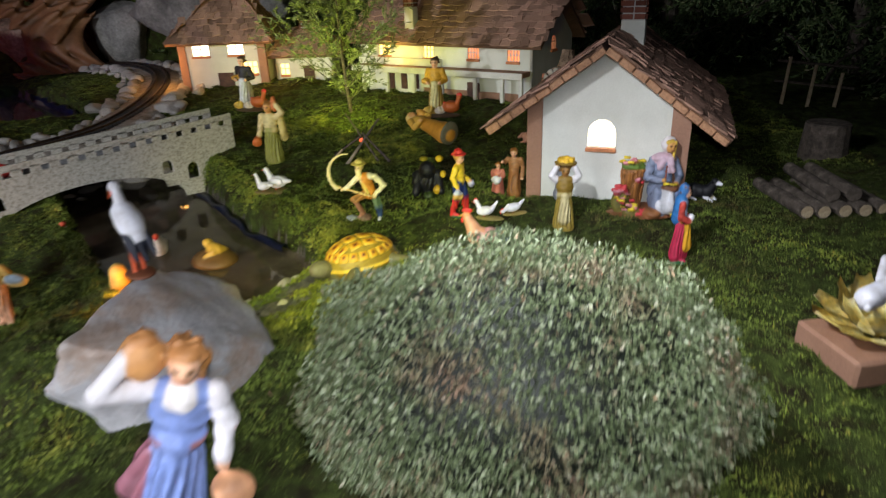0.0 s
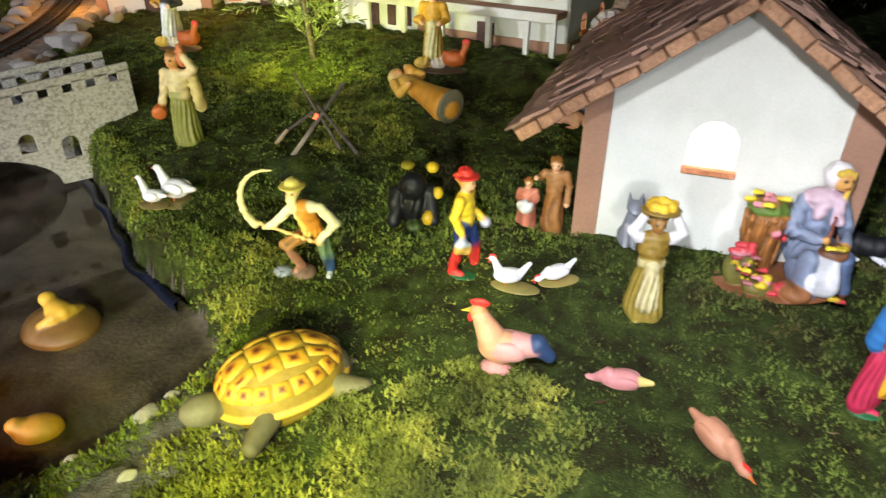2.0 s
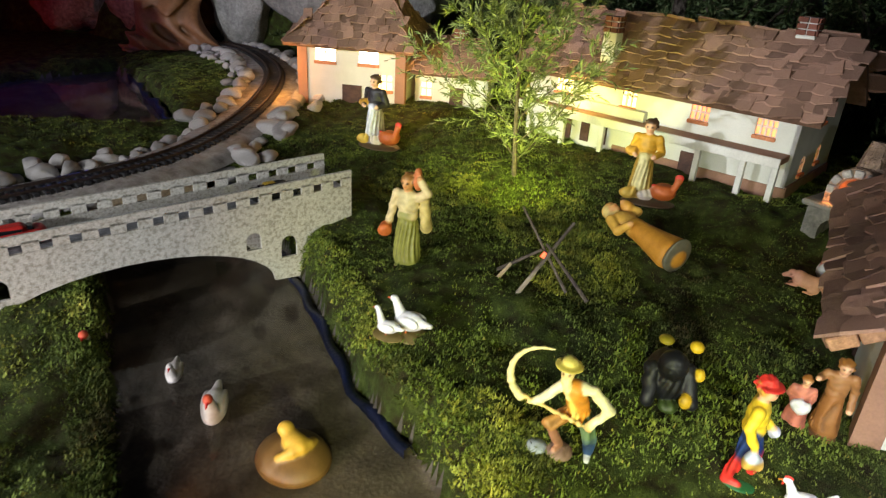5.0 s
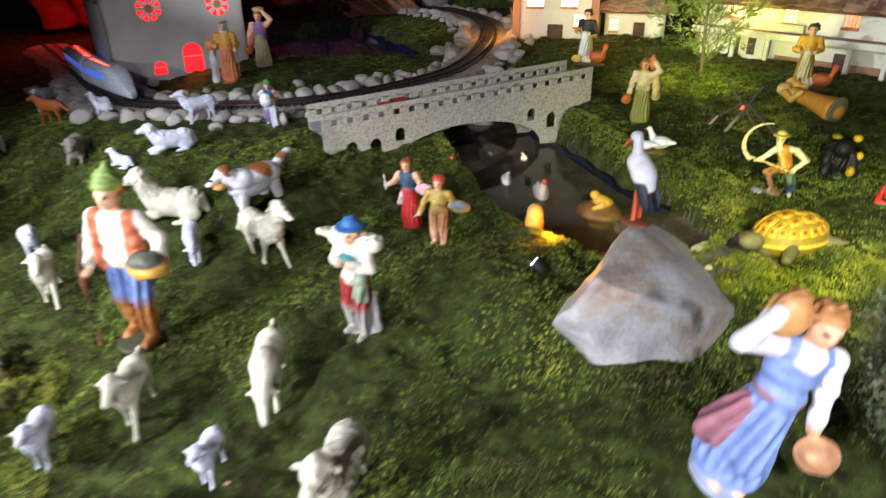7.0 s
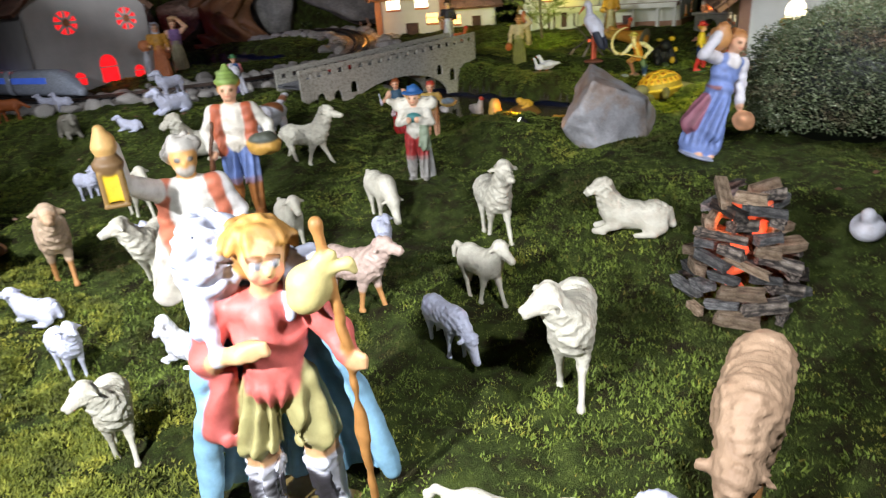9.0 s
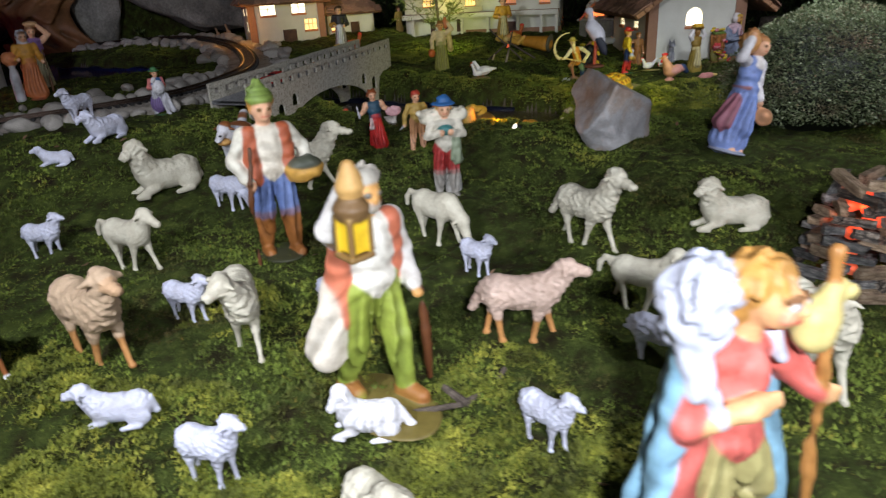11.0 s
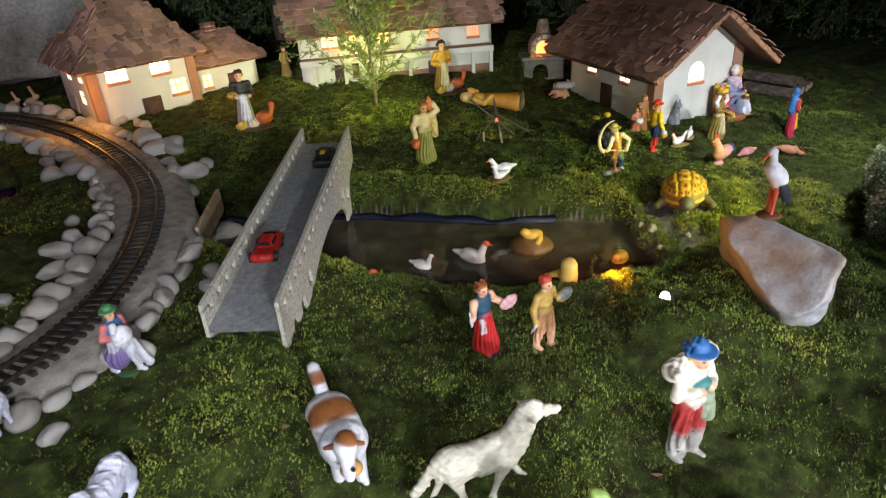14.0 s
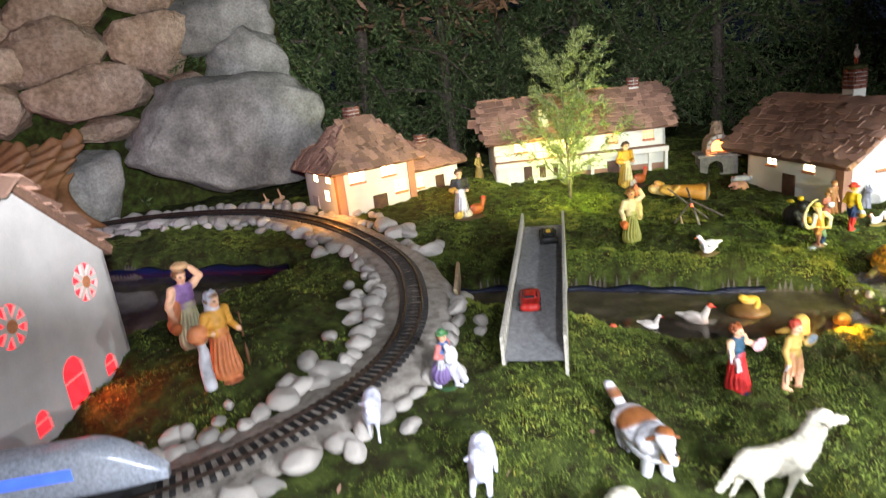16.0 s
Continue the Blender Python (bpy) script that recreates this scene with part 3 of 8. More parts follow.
def rect(x, z, w, h):
    return [(x - w / 2, z), (x + w / 2, z), (x + w / 2, z + h), (x - w / 2, z + h)]


def arch(x, z, w, h, n=8):
    top = [(x + w / 2 * math.cos(a), z + h - w / 2 + w / 2 * math.sin(a)) for a in np.linspace(0, math.pi, n)]
    return [(x - w / 2, z), (x + w / 2, z), *top]


def disc(x, z, r, n=20):
    return [(x + r * math.cos(a), z + r * math.sin(a)) for a in np.linspace(0, 2 * math.pi, n, endpoint=False)]


def glass(shape, glow, m, parent, bars, frame_mat, sill=True, width=0.0):
    """A lit window set in its hole: frame bars, the glowing pane, a sill."""
    xs, zs = [p[0] for p in shape], [p[1] for p in shape]
    x0, x1, z0, z1 = min(xs), max(xs), min(zs), max(zs)
    bm, t = bmesh.new(), 0.0011
    for i in range(1, bars):
        x = x0 + (x1 - x0) * i / bars
        box(bm, (x - t, 0.0012, z0), (x + t, 0.0034, z1), m)
    zm = z0 + 0.55 * (z1 - z0)
    if bars:
        box(bm, (x0, 0.0014, zm - t), (x1, 0.0032, zm + t), m)
    else:
        box(bm, (x0, 0.0014, z0), (x1, 0.0032, z0 + 0.0012), m)
    window = part("window", bm, frame_mat, parent)
    bm = bmesh.new()
    prism(bm, [((x - (x0 + x1) / 2) * 1.04 + (x0 + x1) / 2, (z - z0) * 1.0 + z0) for x, z in shape], 0.002, m @ Matrix.Translation((0, 0.0042, 0)))
    part("pane", bm, glow, window, "glowing window pane")
    if sill:
        part("sill", box(bmesh.new(), (x0 - 0.002, -0.004, z0 - 0.006), (x1 + 0.002, 0.001, z0 - 0.0005), m, 0.0008), SILL, window, "terracotta window sill")
    return window


def shingle_meshes():
    out = []
    for k in range(6):
        r = random.Random(40 + k)
        o = [(-0.5 + r.uniform(-.06, .06), r.uniform(-.04, .10)), (-0.1 + r.uniform(-.1, .1), r.uniform(-.16, .03)), (0.5 + r.uniform(-.06, .06), r.uniform(-.06, .10)),
             (0.5 + r.uniform(-.08, .02), 1.0), (-0.5 + r.uniform(-.02, .08), 1.0)]
        bm = bmesh.new()
        lo = [bm.verts.new((x, y, 0)) for x, y in o]
        hi = [bm.verts.new((x * .95, y + (.02 if y < .5 else 0), 0.16 + r.uniform(-.05, .05))) for x, y in o]
        bm.faces.new(hi)
        for i in range(5):
            j = (i + 1) % 5
            bm.faces.new((lo[i], lo[j], hi[j], hi[i]))
        me = bpy.data.meshes.new("shingle")
        bm.to_mesh(me)
        bm.free()
        me.materials.append(SHINGLE)
        out.append(me)
    return out


SHINGLES = shingle_meshes()


def lay_shingles(parent, corner, along, up, rows, cols, cut=None, seed=1):
    """Rows of uneven bark shingles over a slope: corner, vector along the eave, vector up the slope."""
    r = random.Random(seed)
    along, up, corner = Vector(along), Vector(up), Vector(corner)
    normal = along.cross(up).normalized()
    w, h = along.length / cols, up.length / rows
    base = Matrix((along.normalized(), up.normalized(), normal)).transposed().to_4x4()
    for i in range(rows):
        for j in range(-1, cols + 1):
            u, v = (j + 0.5 + 0.5 * (i % 2) + r.uniform(-.12, .12)) / cols, (i + r.uniform(-.1, .1)) / rows
            lo, hi = cut(max(v, 0)) if cut else (0, 1)
            if not lo - 0.2 / cols < u < hi + 0.2 / cols:
                continue
            ob = new("shingle", SHINGLES[r.randrange(6)])
            ob.parent = parent
            p = corner + along * u + up * v + normal * 0.002
            s = w * r.uniform(0.95, 1.3)
            ob.matrix_local = Matrix.Translation(p) @ base @ pose(0, 0, 0, -5 + r.uniform(-5, 5), r.uniform(-6, 6), r.uniform(-13, 13)) @ Matrix.Diagonal((s, h * 1.5, min(w, h) * 0.75, 1))


def slab(corners, thick):
    """A roof board: the corners of its underside in turn, given thickness upwards along its normal."""
    bm = bmesh.new()
    c = [Vector(p) for p in corners]
    nrm = (c[1] - c[0]).cross(c[2] - c[0]).normalized() * thick
    lo, hi = [bm.verts.new(p) for p in c], [bm.verts.new(p + nrm) for p in c]
    bm.faces.new(lo[::-1])
    bm.faces.new(hi)
    for i in range(len(c)):
        j = (i + 1) % len(c)
        bm.faces.new((lo[i], lo[j], hi[j], hi[i]))
    return bm


def chimney(parent, x, y, z0, z1, w, d, brick_rows, stem=PLASTER):
    """A plastered stem with courses of brick on top."""
    zb = z1 - brick_rows * 0.0085
    ch = part("chimney", box(bmesh.new(), (x - w / 2, y - d / 2, z0), (x + w / 2, y + d / 2, zb), None, 0.0008), stem, parent, "plastered chimney with a brick top")
    part("mortar", box(bmesh.new(), (x - w / 2 + .001, y - d / 2 + .001, zb), (x + w / 2 - .001, y + d / 2 - .001, z1 - .001)), MORTAR, ch)
    bm = box(bmesh.new(), (-0.5, -0.5, -0.5), (0.5, 0.5, 0.5), None, 0.06)
    me = bpy.data.meshes.new("brick")
    bm.to_mesh(me)
    bm.free()
    me.materials.append(BRICK)
    rr = random.Random(int(1000 * x) + 7)
    for k in range(brick_rows):
        zc = zb + (k + 0.5) * 0.0085
        for side in range(4):
            run = w if side % 2 == 0 else d
            cnt = max(2, round(run / 0.013))
            for i in range(cnt):
                u = -run / 2 + (i + 0.5) * run / cnt
                px, py = ((u, -d / 2), (w / 2, u), (u, d / 2), (-w / 2, u))[side]
                ob = new("brick", me)
                ob.parent = ch
                ln, th = run / cnt - 0.0018, 0.004
                ob.matrix_local = Matrix.Translation((x + px, y + py, zc)) @ Matrix.Diagonal((ln if side % 2 == 0 else th, th if side % 2 == 0 else ln, 0.0068, 1)) @ Matrix.Scale(rr.uniform(.94, 1.03), 4)
    return ch


def side_frame(w, d):
    """Frames of the four walls of a box house: front, right, back, left; x runs along the wall, y inwards."""
    return (pose(0, 0, 0), pose(w, 0, 0, 0, 0, 90), pose(w, d, 0, 0, 0, 180), pose(0, d, 0, 0, 0, -90))


def house(m, w, d, label, walls, mat=PLASTER, name="model_house"):
    """walls: four times (outline, [(hole, glow, bars, sill)], [(door outline, material)])."""
    h = thing(name, m, label, "model house")
    for f, (outline, windows, doors) in zip(side_frame(w, d), walls):
        holes = [q[0] for q in windows]
        bm = wall(outline, holes, 0.006)
        bm.transform(f)
        wl = part("wall", bm, mat, h)
        for hole, glow, bars, sill in windows:
            glass(hole, glow, f, wl, bars, WHITEWOOD, sill)
        for shape, dm in doors:
            bm = prism(bmesh.new(), shape, 0.004, f @ Matrix.Translation((0, -0.003, 0)))
            part("door", bm, dm, h, "closed door")
    return h


def gable_outline(w, h, apex):
    return [(0, -0.03), (w, -0.03), (w, h), (w / 2, apex), (0, h)]


def gable_roof(parent, w, d, h, apex, over, front, back, rows, cols, thick=0.008, seed=3, edge=True):
    """Two slopes whose ridge runs along y, with an overhang, boards, shingles and a clay edge on the gables."""
    slope = (apex - h) / (w / 2)
    ze, zr = h - over * slope + 0.001, apex + 0.001
    for s in (0, 1):
        xe, xr = (-over, w / 2) if s == 0 else (w + over, w / 2)
        a, b, c, e = (xe, -front, ze), (xe, d + back, ze), (xr, d + back, zr), (xr, -front, zr)
        bm = slab((a, e, c, b) if s == 0 else (a, b, c, e), thick)
        roof = part("roof", bm, ROOFBOARD, parent, "roof slope of brown bark shingles")
        nrm = Vector((-slope if s == 0 else slope, 0, 1)).normalized() * thick
        if s == 0:
            lay_shingles(roof, Vector(b) + nrm, Vector(a) - Vector(b), Vector(c) - Vector(b), rows, cols, None, seed)
        else:
            lay_shingles(roof, Vector(a) + nrm, Vector(b) - Vector(a), Vector(e) - Vector(a), rows, cols, None, seed + 1)
        if edge:
            r = random.Random(seed + 9 + s)
            k = 9
            for i in range(k):
                p, q = Vector(a).lerp(Vector(e), i / k), Vector(a).lerp(Vector(e), (i + 0.93) / k)
                mid = (p + q) / 2 + Vector((0, -0.002, 0.004))
                rot = (q - p).to_track_quat("X", "Z").to_matrix().to_4x4()
                ln = (q - p).length
                part("edge_tile", box(bmesh.new(), (-ln / 2, -0.004, -0.004), (ln / 2, 0.004, 0.005 + r.uniform(-.001, .001)), Matrix.Translation(mid) @ rot @ pose(0, 0, 0, r.uniform(-4, 4), r.uniform(-3, 3), 0), 0.001), CLAY, roof)


# the chapel-like house with one arched window
C_AT = pose(0.440, 0.074, 0.060, 0, 0, -14.5)
cw, cd, chh, cap_z = 0.206, 0.275, 0.121, 0.193
blank = ([(0, -.03), (cd, -.03), (cd, chh), (0, chh)], [], [])
house_c = house(C_AT, cw, cd, "white model house with brown corners and lit arched window", (
    (gable_outline(cw, chh, cap_z), [(arch(0.098, 0.070, 0.036, 0.037), WHITE_GLOW, 0, True)], []),
    blank,
    (gable_outline(cw, chh, cap_z), [], []),
    (blank[0], [(rect(cd - 0.088, 0.066, 0.030, 0.014), WHITE_GLOW, 2, True), (rect(cd - 0.197, 0.066, 0.030, 0.014), WHITE_GLOW, 2, True)], [(rect(cd - 0.142, -0.005, 0.036, 0.056), DOORWOOD)]),
))
for x0, x1 in ((-0.0015, 0.019), (cw - 0.022, cw + 0.0015)):
    zt0, zt1 = [chh + (cap_z - chh) * min(x, cw - x) / (cw / 2) for x in (max(x0, 0), min(x1, cw))]
    part("corner_post", prism(bmesh.new(), [(x0, -.02), (x1, -.02), (x1, zt1 - .001), (x0, zt0 - .001)], 0.02, Matrix.Translation((0, -0.003, 0))), BROWN, house_c, "brown painted corner post")
gable_roof(house_c, cw, cd, chh, cap_z + .003, 0.042, 0.050, 0.038, 11, 13, 0.011, 11)
chimney(house_c, 0.120, 0.106, 0.13, 0.266, 0.032, 0.03, 5)

# the long house with a gallery
H_AT = pose(0.045, 0.734, 0.104, 0, 0, -27.8)
hw, hd, hh, hz, hy = 0.452, 0.20, 0.113, 0.193, 0.032
house_h = thing("model_house", H_AT, "long white model farmhouse with a gallery and lit windows", "model house")
fr = side_frame(hw, hd)
front_wins = [(rect(0.072, 0.076, 0.034, 0.026), WARM), (rect(0.195, 0.074, 0.026, 0.030), WARM), (rect(0.312, 0.076, 0.028, 0.022), ORANGE), (rect(0.408, 0.074, 0.028, 0.022), ORANGE)]
front_low = [(rect(0.125, 0.002, 0.016, 0.040), DOORWOOD), (rect(0.086, -0.004, 0.022, 0.046), DOORWOOD), (rect(0.312, -0.01, 0.030, 0.036), DOORWOOD), (rect(0.16, 0.004, 0.012, 0.034), DOORWOOD)]
side_wins = [(arch(0.055, 0.020, 0.022, 0.026), ORANGE), (arch(0.125, 0.026, 0.020, 0.026), ORANGE), (arch(0.10, 0.090, 0.024, 0.028), ORANGE)]
for k, (f, outline, wins) in enumerate((
        (fr[0] @ Matrix.Translation((0, hy, 0)), [(0, -.05), (hw, -.05), (hw, hh), (0, hh)], front_wins),
        (fr[1] @ Matrix.Translation((hy, 0, 0)), [(0, -.05), (hd, -.05), (hd, hh), (hd / 2, hz), (0, hh)], side_wins),
        (fr[2] @ Matrix.Translation((0, -hy, 0)), [(0, -.05), (hw, -.05), (hw, hh), (0, hh)], []),
        (fr[3] @ Matrix.Translation((-hy, 0, 0)), [(0, -.05), (hd, -.05), (hd, hh), (hd / 2, hz), (0, hh)], []))):
    bm = wall(outline, [q[0] for q in wins], 0.006)
    bm.transform(f)
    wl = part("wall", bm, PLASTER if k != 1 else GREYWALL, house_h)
    for shape, glow in wins:
        glass(shape, glow, f, wl, 3 if glow is WARM else 4, WHITEWOOD, True)
f0 = Matrix.Translation((0, hy, 0))
for shape, dm in front_low:
    part("door", prism(bmesh.new(), shape, 0.004, f0 @ Matrix.Translation((0, -0.003, 0))), dm, house_h, "brown wooden door")
part("dado", box(bmesh.new(), (0.18, hy - 0.0025, -0.05), (hw + 0.002, hy + 0.002, 0.008)), BROWN, house_h, "brown painted wall base")
part("dado", box(bmesh.new(), (hw - 0.002, hy, -0.05), (hw + 0.003, hy + hd, 0.010)), BROWN, house_h, "brown painted wall base")
gal = part("gallery", box(bmesh.new(), (0.0, -0.004, 0.046), (hw - 0.004, hy - 0.0005, 0.056), None, 0.001), BROWN, house_h, "brown gallery roof with a white edge")
part("fascia", box(bmesh.new(), (0.0, -0.008, 0.043), (hw - 0.004, -0.0045, 0.056), None, 0.0006), WHITEWOOD, gal, "white edge board")
for x in (0.03, 0.10, 0.175, 0.25, 0.335, 0.40, 0.443):
    part("gallery_post", box(bmesh.new(), (x - .004, -0.004, -0.03), (x + .004, 0.003, 0.0455), None, 0.0006), WHITEWOOD, house_h, "white gallery post")
part("wall_step", box(bmesh.new(), (0.002, hy - 0.013, 0.0565), (0.232, hy - 0.001, 0.072), None, 0.0008), PLASTER, house_h)
for s in (0, 1):
    ye, yr = (hy - 0.016, hy + hd / 2) if s == 0 else (hy + hd + 0.012, hy + hd / 2)
    slope = (hz - hh) / (hd / 2)
    ze, zr = hh - (0.016 if s == 0 else 0.012) * slope, hz + 0.001
    a, b, c, e = (-0.022, ye, ze), (hw + 0.026, ye, ze), (hw + 0.026, yr, zr), (-0.022, yr, zr)
    roof = part("roof", slab((a, b, c, e) if s == 0 else (b, a, e, c), 0.007), ROOFBOARD, house_h, "roof slope of brown bark shingles")
    nrm = Vector((0, -slope if s == 0 else slope, 1)).normalized() * 0.007
    if s == 0:
        lay_shingles(roof, Vector(a) + nrm, Vector(b) - Vector(a), Vector(e) - Vector(a), 9, 22, None, 31)
    else:
        lay_shingles(roof, Vector(b) + nrm, Vector(a) - Vector(b), Vector(c) - Vector(b), 5, 10, None, 32)
chimney(house_h, 0.138, 0.052, 0.10, 0.205, 0.024, 0.02, 3)
chimney(house_h, 0.40, hy + 0.10, 0.15, 0.228, 0.026, 0.022, 3)


def hip_house(m, w, d, h, top, over, label, front, side, rows, cols, seed, posts=True):
    """A plastered house under a hipped roof."""
    hs = house(m, w, d, label, (([(0, -.04), (w, -.04), (w, h), (0, h)], *front), ([(0, -.04), (d, -.04), (d, h), (0, h)], [], []),
                                ([(0, -.04), (w, -.04), (w, h), (0, h)], [], []), ([(0, -.04), (d, -.04), (d, h), (0, h)], *side)))
    if posts:
        for x0, x1 in ((-0.002, 0.017), (w - 0.017, w + 0.002)):
            part("corner_post", box(bmesh.new(), (x0, -0.003, -0.04), (x1, 0.012, h)), BROWN, hs, "brown painted corner post")
    slope = (top - h) / (d / 2)
    ze = h - over * slope * 0.6
    r0, r1 = d * 0.42, w - d * 0.30
    A, B, C, E = Vector((-over, -over, ze)), Vector((w + over, -over, ze)), Vector((w + over, d + over, ze)), Vector((-over, d + over, ze))
    R0, R1 = Vector((r0, d / 2, top)), Vector((r1, d / 2, top))
    W, D = w + 2 * over, d + 2 * over
    for k, corners in enumerate(((A, B, R1, R0), (C, E, R0, R1), (E, A, R0), (B, C, R1))):
        roof = part("roof", slab(corners, 0.006), ROOFBOARD, hs, "roof slope of brown bark shingles")
        c0, c1 = corners[0], corners[1]
        along = c1 - c0
        foot = c0 + along * ((corners[-1] - c0).dot(along) / along.dot(along))
        up = corners[-1] - foot
        nrm = along.cross(up).normalized() * 0.006
        lo1 = (corners[-1] - c0).dot(along) / along.dot(along)
        hi1 = (corners[2] - c0).dot(along) / along.dot(along)
        lay_shingles(roof, c0 + nrm, along, up, rows, cols if k < 2 else max(4, int(cols * d / w)), lambda v, a=lo1, b=hi1: (a * v, 1 + (b - 1) * v), seed + k)
    return hs


hip_house(pose(-0.386, 0.742, 0.108, 0, 0, 6), 0.208, 0.185, 0.115, 0.206, 0.021, "white model house with brown corners and hipped bark roof",
          ([(rect(0.053, 0.077, 0.040, 0.029), WHITE_GLOW, 2, True), (rect(0.138, 0.078, 0.038, 0.029), WHITE_GLOW, 2, True), (rect(0.168, 0.032, 0.034, 0.028), WARM, 3, True)],
           [(rect(0.106, -0.004, 0.038, 0.040), DOORWOOD)]),
          ([(rect(0.135, 0.078, 0.026, 0.018), WHITE_GLOW, 2, False), (rect(0.065, 0.076, 0.026, 0.018), WHITE_GLOW, 2, False), (rect(0.118, 0.034, 0.026, 0.026), WHITE_GLOW, 2, False)],
           [(rect(0.05, -0.01, 0.03, 0.05), GREYWALL)]), 8, 14, 50)
last = [o for o in scene.collection.objects if o.name.startswith("model_house")][-1]
chimney(last, 0.115, 0.105, 0.17, 0.243, 0.032, 0.026, 3, BRICK)
hip_house(pose(-0.168, 0.798, 0.116, 0, 0, 6), 0.142, 0.12, 0.064, 0.112, 0.018, "low white model outhouse with hipped bark roof",
          ([(rect(0.022, 0.014, 0.020, 0.026), WARM, 2, True)], [(rect(0.082, -0.006, 0.026, 0.040), DOORWOOD)]), ([], []), 6, 9, 60, False)
last = [o for o in scene.collection.objects if o.name.startswith("model_house")][-1]
chimney(last, 0.075, 0.062, 0.09, 0.138, 0.026, 0.022, 3, BRICK)

# the mill house with round red windows
D_AT = pose(-1.02, 0.06, 0.078, 0, 0, 59)
dw, dd, dh, dz = 0.285, 0.22, 0.168, 0.285
house_d = house(D_AT, dw, dd, "grey-white model house with round red-lit windows and red doors", (
    (gable_outline(dw, dh, dz), [(disc(0.091, 0.142, 0.025), RED, 1, False), (disc(0.232, 0.142, 0.025), RED, 1, False),
                                 (arch(0.163, 0.006, 0.042, 0.062), RED, 1, False), (arch(0.092, 0.008, 0.026, 0.028), RED, 1, False), (arch(0.236, 0.008, 0.026, 0.028), RED, 1, False)], []),
    ([(0, -.03), (dd, -.03), (dd, dh), (0, dh)], [], []), (gable_outline(dw, dh, dz), [], []),
    ([(0, -.03), (dd, -.03), (dd, dh), (0, dh)], [], [])), GREYWALL)
for wx in (0.091, 0.232):
    for k in range(8):
        a = k * math.pi / 4
        part("spoke", box(bmesh.new(), (0.007, -0.001, -0.0032), (0.024, 0.0025, 0.0032), Matrix.Translation((wx, 0, 0.142)) @ pose(0, 0, 0, 0, math.degrees(a), 0)), WHITEWOOD, house_d)
    part("hub", rod(bmesh.new(), (wx, -0.0015, 0.142), (wx, 0.003, 0.142), 0.008, None, 14), SILL, house_d)
gable_roof(house_d, dw, dd, dh, dz, 0.012, 0.004, 0.02, 8, 9, 0.008, 71, False)

# ---------------------------------------------------------------- the bridge
SPECKLE = surface("speckled_render", ((0.38, (0.34, 0.31, 0.25)), (0.5, (0.52, 0.49, 0.41)), (0.66, (0.60, 0.57, 0.50))), 260, 900, 0.85, 0.6, 0.0012, 0, 0.3)
ROADWAY = surface("grey_road_grit", ((0.35, (0.22, 0.22, 0.23)), (0.65, (0.36, 0.36, 0.37))), 150, 900, 0.9, 0.8, 0.0012, 0, 0.3)
near_l, far_l = Vector((-0.467, -0.042)), Vector((-0.148, 0.354))
blen = (far_l - near_l).length
bang = math.degrees(math.atan2(far_l.y - near_l.y, far_l.x - near_l.x))
bridge = thing("toy_bridge", pose(near_l.x, near_l.y, 0.0, 0, 0, bang), "speckled cream model bridge with arches over the pond", "model bridge")
brise = 0.024 / blen


def facade(bl):
    """Arched lower wall, without the row of square openings."""
    holes = []
    for x in (0.045, 0.085, bl - 0.085, bl - 0.045):
        holes.append(arch(x, 0.034, 0.020, 0.028))
    for x in (0.128, bl - 0.128):
        holes.append(arch(x, 0.052, 0.018, 0.022))
    big = [(bl / 2 + 0.15 * math.cos(a), 0.006 + 0.058 * math.sin(a)) for a in np.linspace(0, math.pi, 18)]
    outline = [(0, 0.0), (0.035, 0.0), (0.035, 0.02), (0.055, 0.02), (0.055, 0.0), *big[::-1], (bl, 0.0), (bl, 0.0905 + brise * bl), (0, 0.0905)]
    return outline, holes


for k, y in enumerate((-0.004, -0.082)):
    o, hs = facade(blen)
    bm = wall(o, hs, 0.004)
    pitch = (blen - 0.012) / 19
    for i in range(20):
        x = 0.006 + i * pitch
        z = brise * x
        box(bm, (max(0, x - 0.0075), 0, 0.0895 + z), (min(blen, x + 0.0075), 0.004, 0.102 + z))
    n0 = len(bm.verts)
    prism(bm, [(0, 0.0995), (blen, 0.0995 + brise * blen), (blen, 0.109 + brise * blen), (0, 0.109)], 0.0042)
    bm.transform(Matrix.Translation((0, y, 0)))
    part("parapet_wall", bm, SPECKLE, bridge, "cream wall with square openings")
bm = bmesh.new()
nseg = 24
for i in range(nseg):
    x0, x1 = i * blen / nseg, (i + 1) * blen / nseg
    z0, z1 = 0.081 + brise * x0, 0.081 + brise * x1
    vs = [bm.verts.new(p) for p in ((x0, -0.0775, z0), (x1, -0.0775, z1), (x1, -0.0045, z1), (x0, -0.0045, z0), (x0, -0.0775, z0 - .006), (x1, -0.0775, z1 - .006), (x1, -0.0045, z1 - .006), (x0, -0.0045, z0 - .006))]
    for q in ((0, 1, 2, 3), (7, 6, 5, 4), (0, 4, 5, 1), (2, 6, 7, 3)):
        bm.faces.new([vs[j] for j in q])
bmesh.ops.remove_doubles(bm, verts=bm.verts, dist=1e-5)
part("roadway", bm, ROADWAY, bridge, "grey gritty roadway")


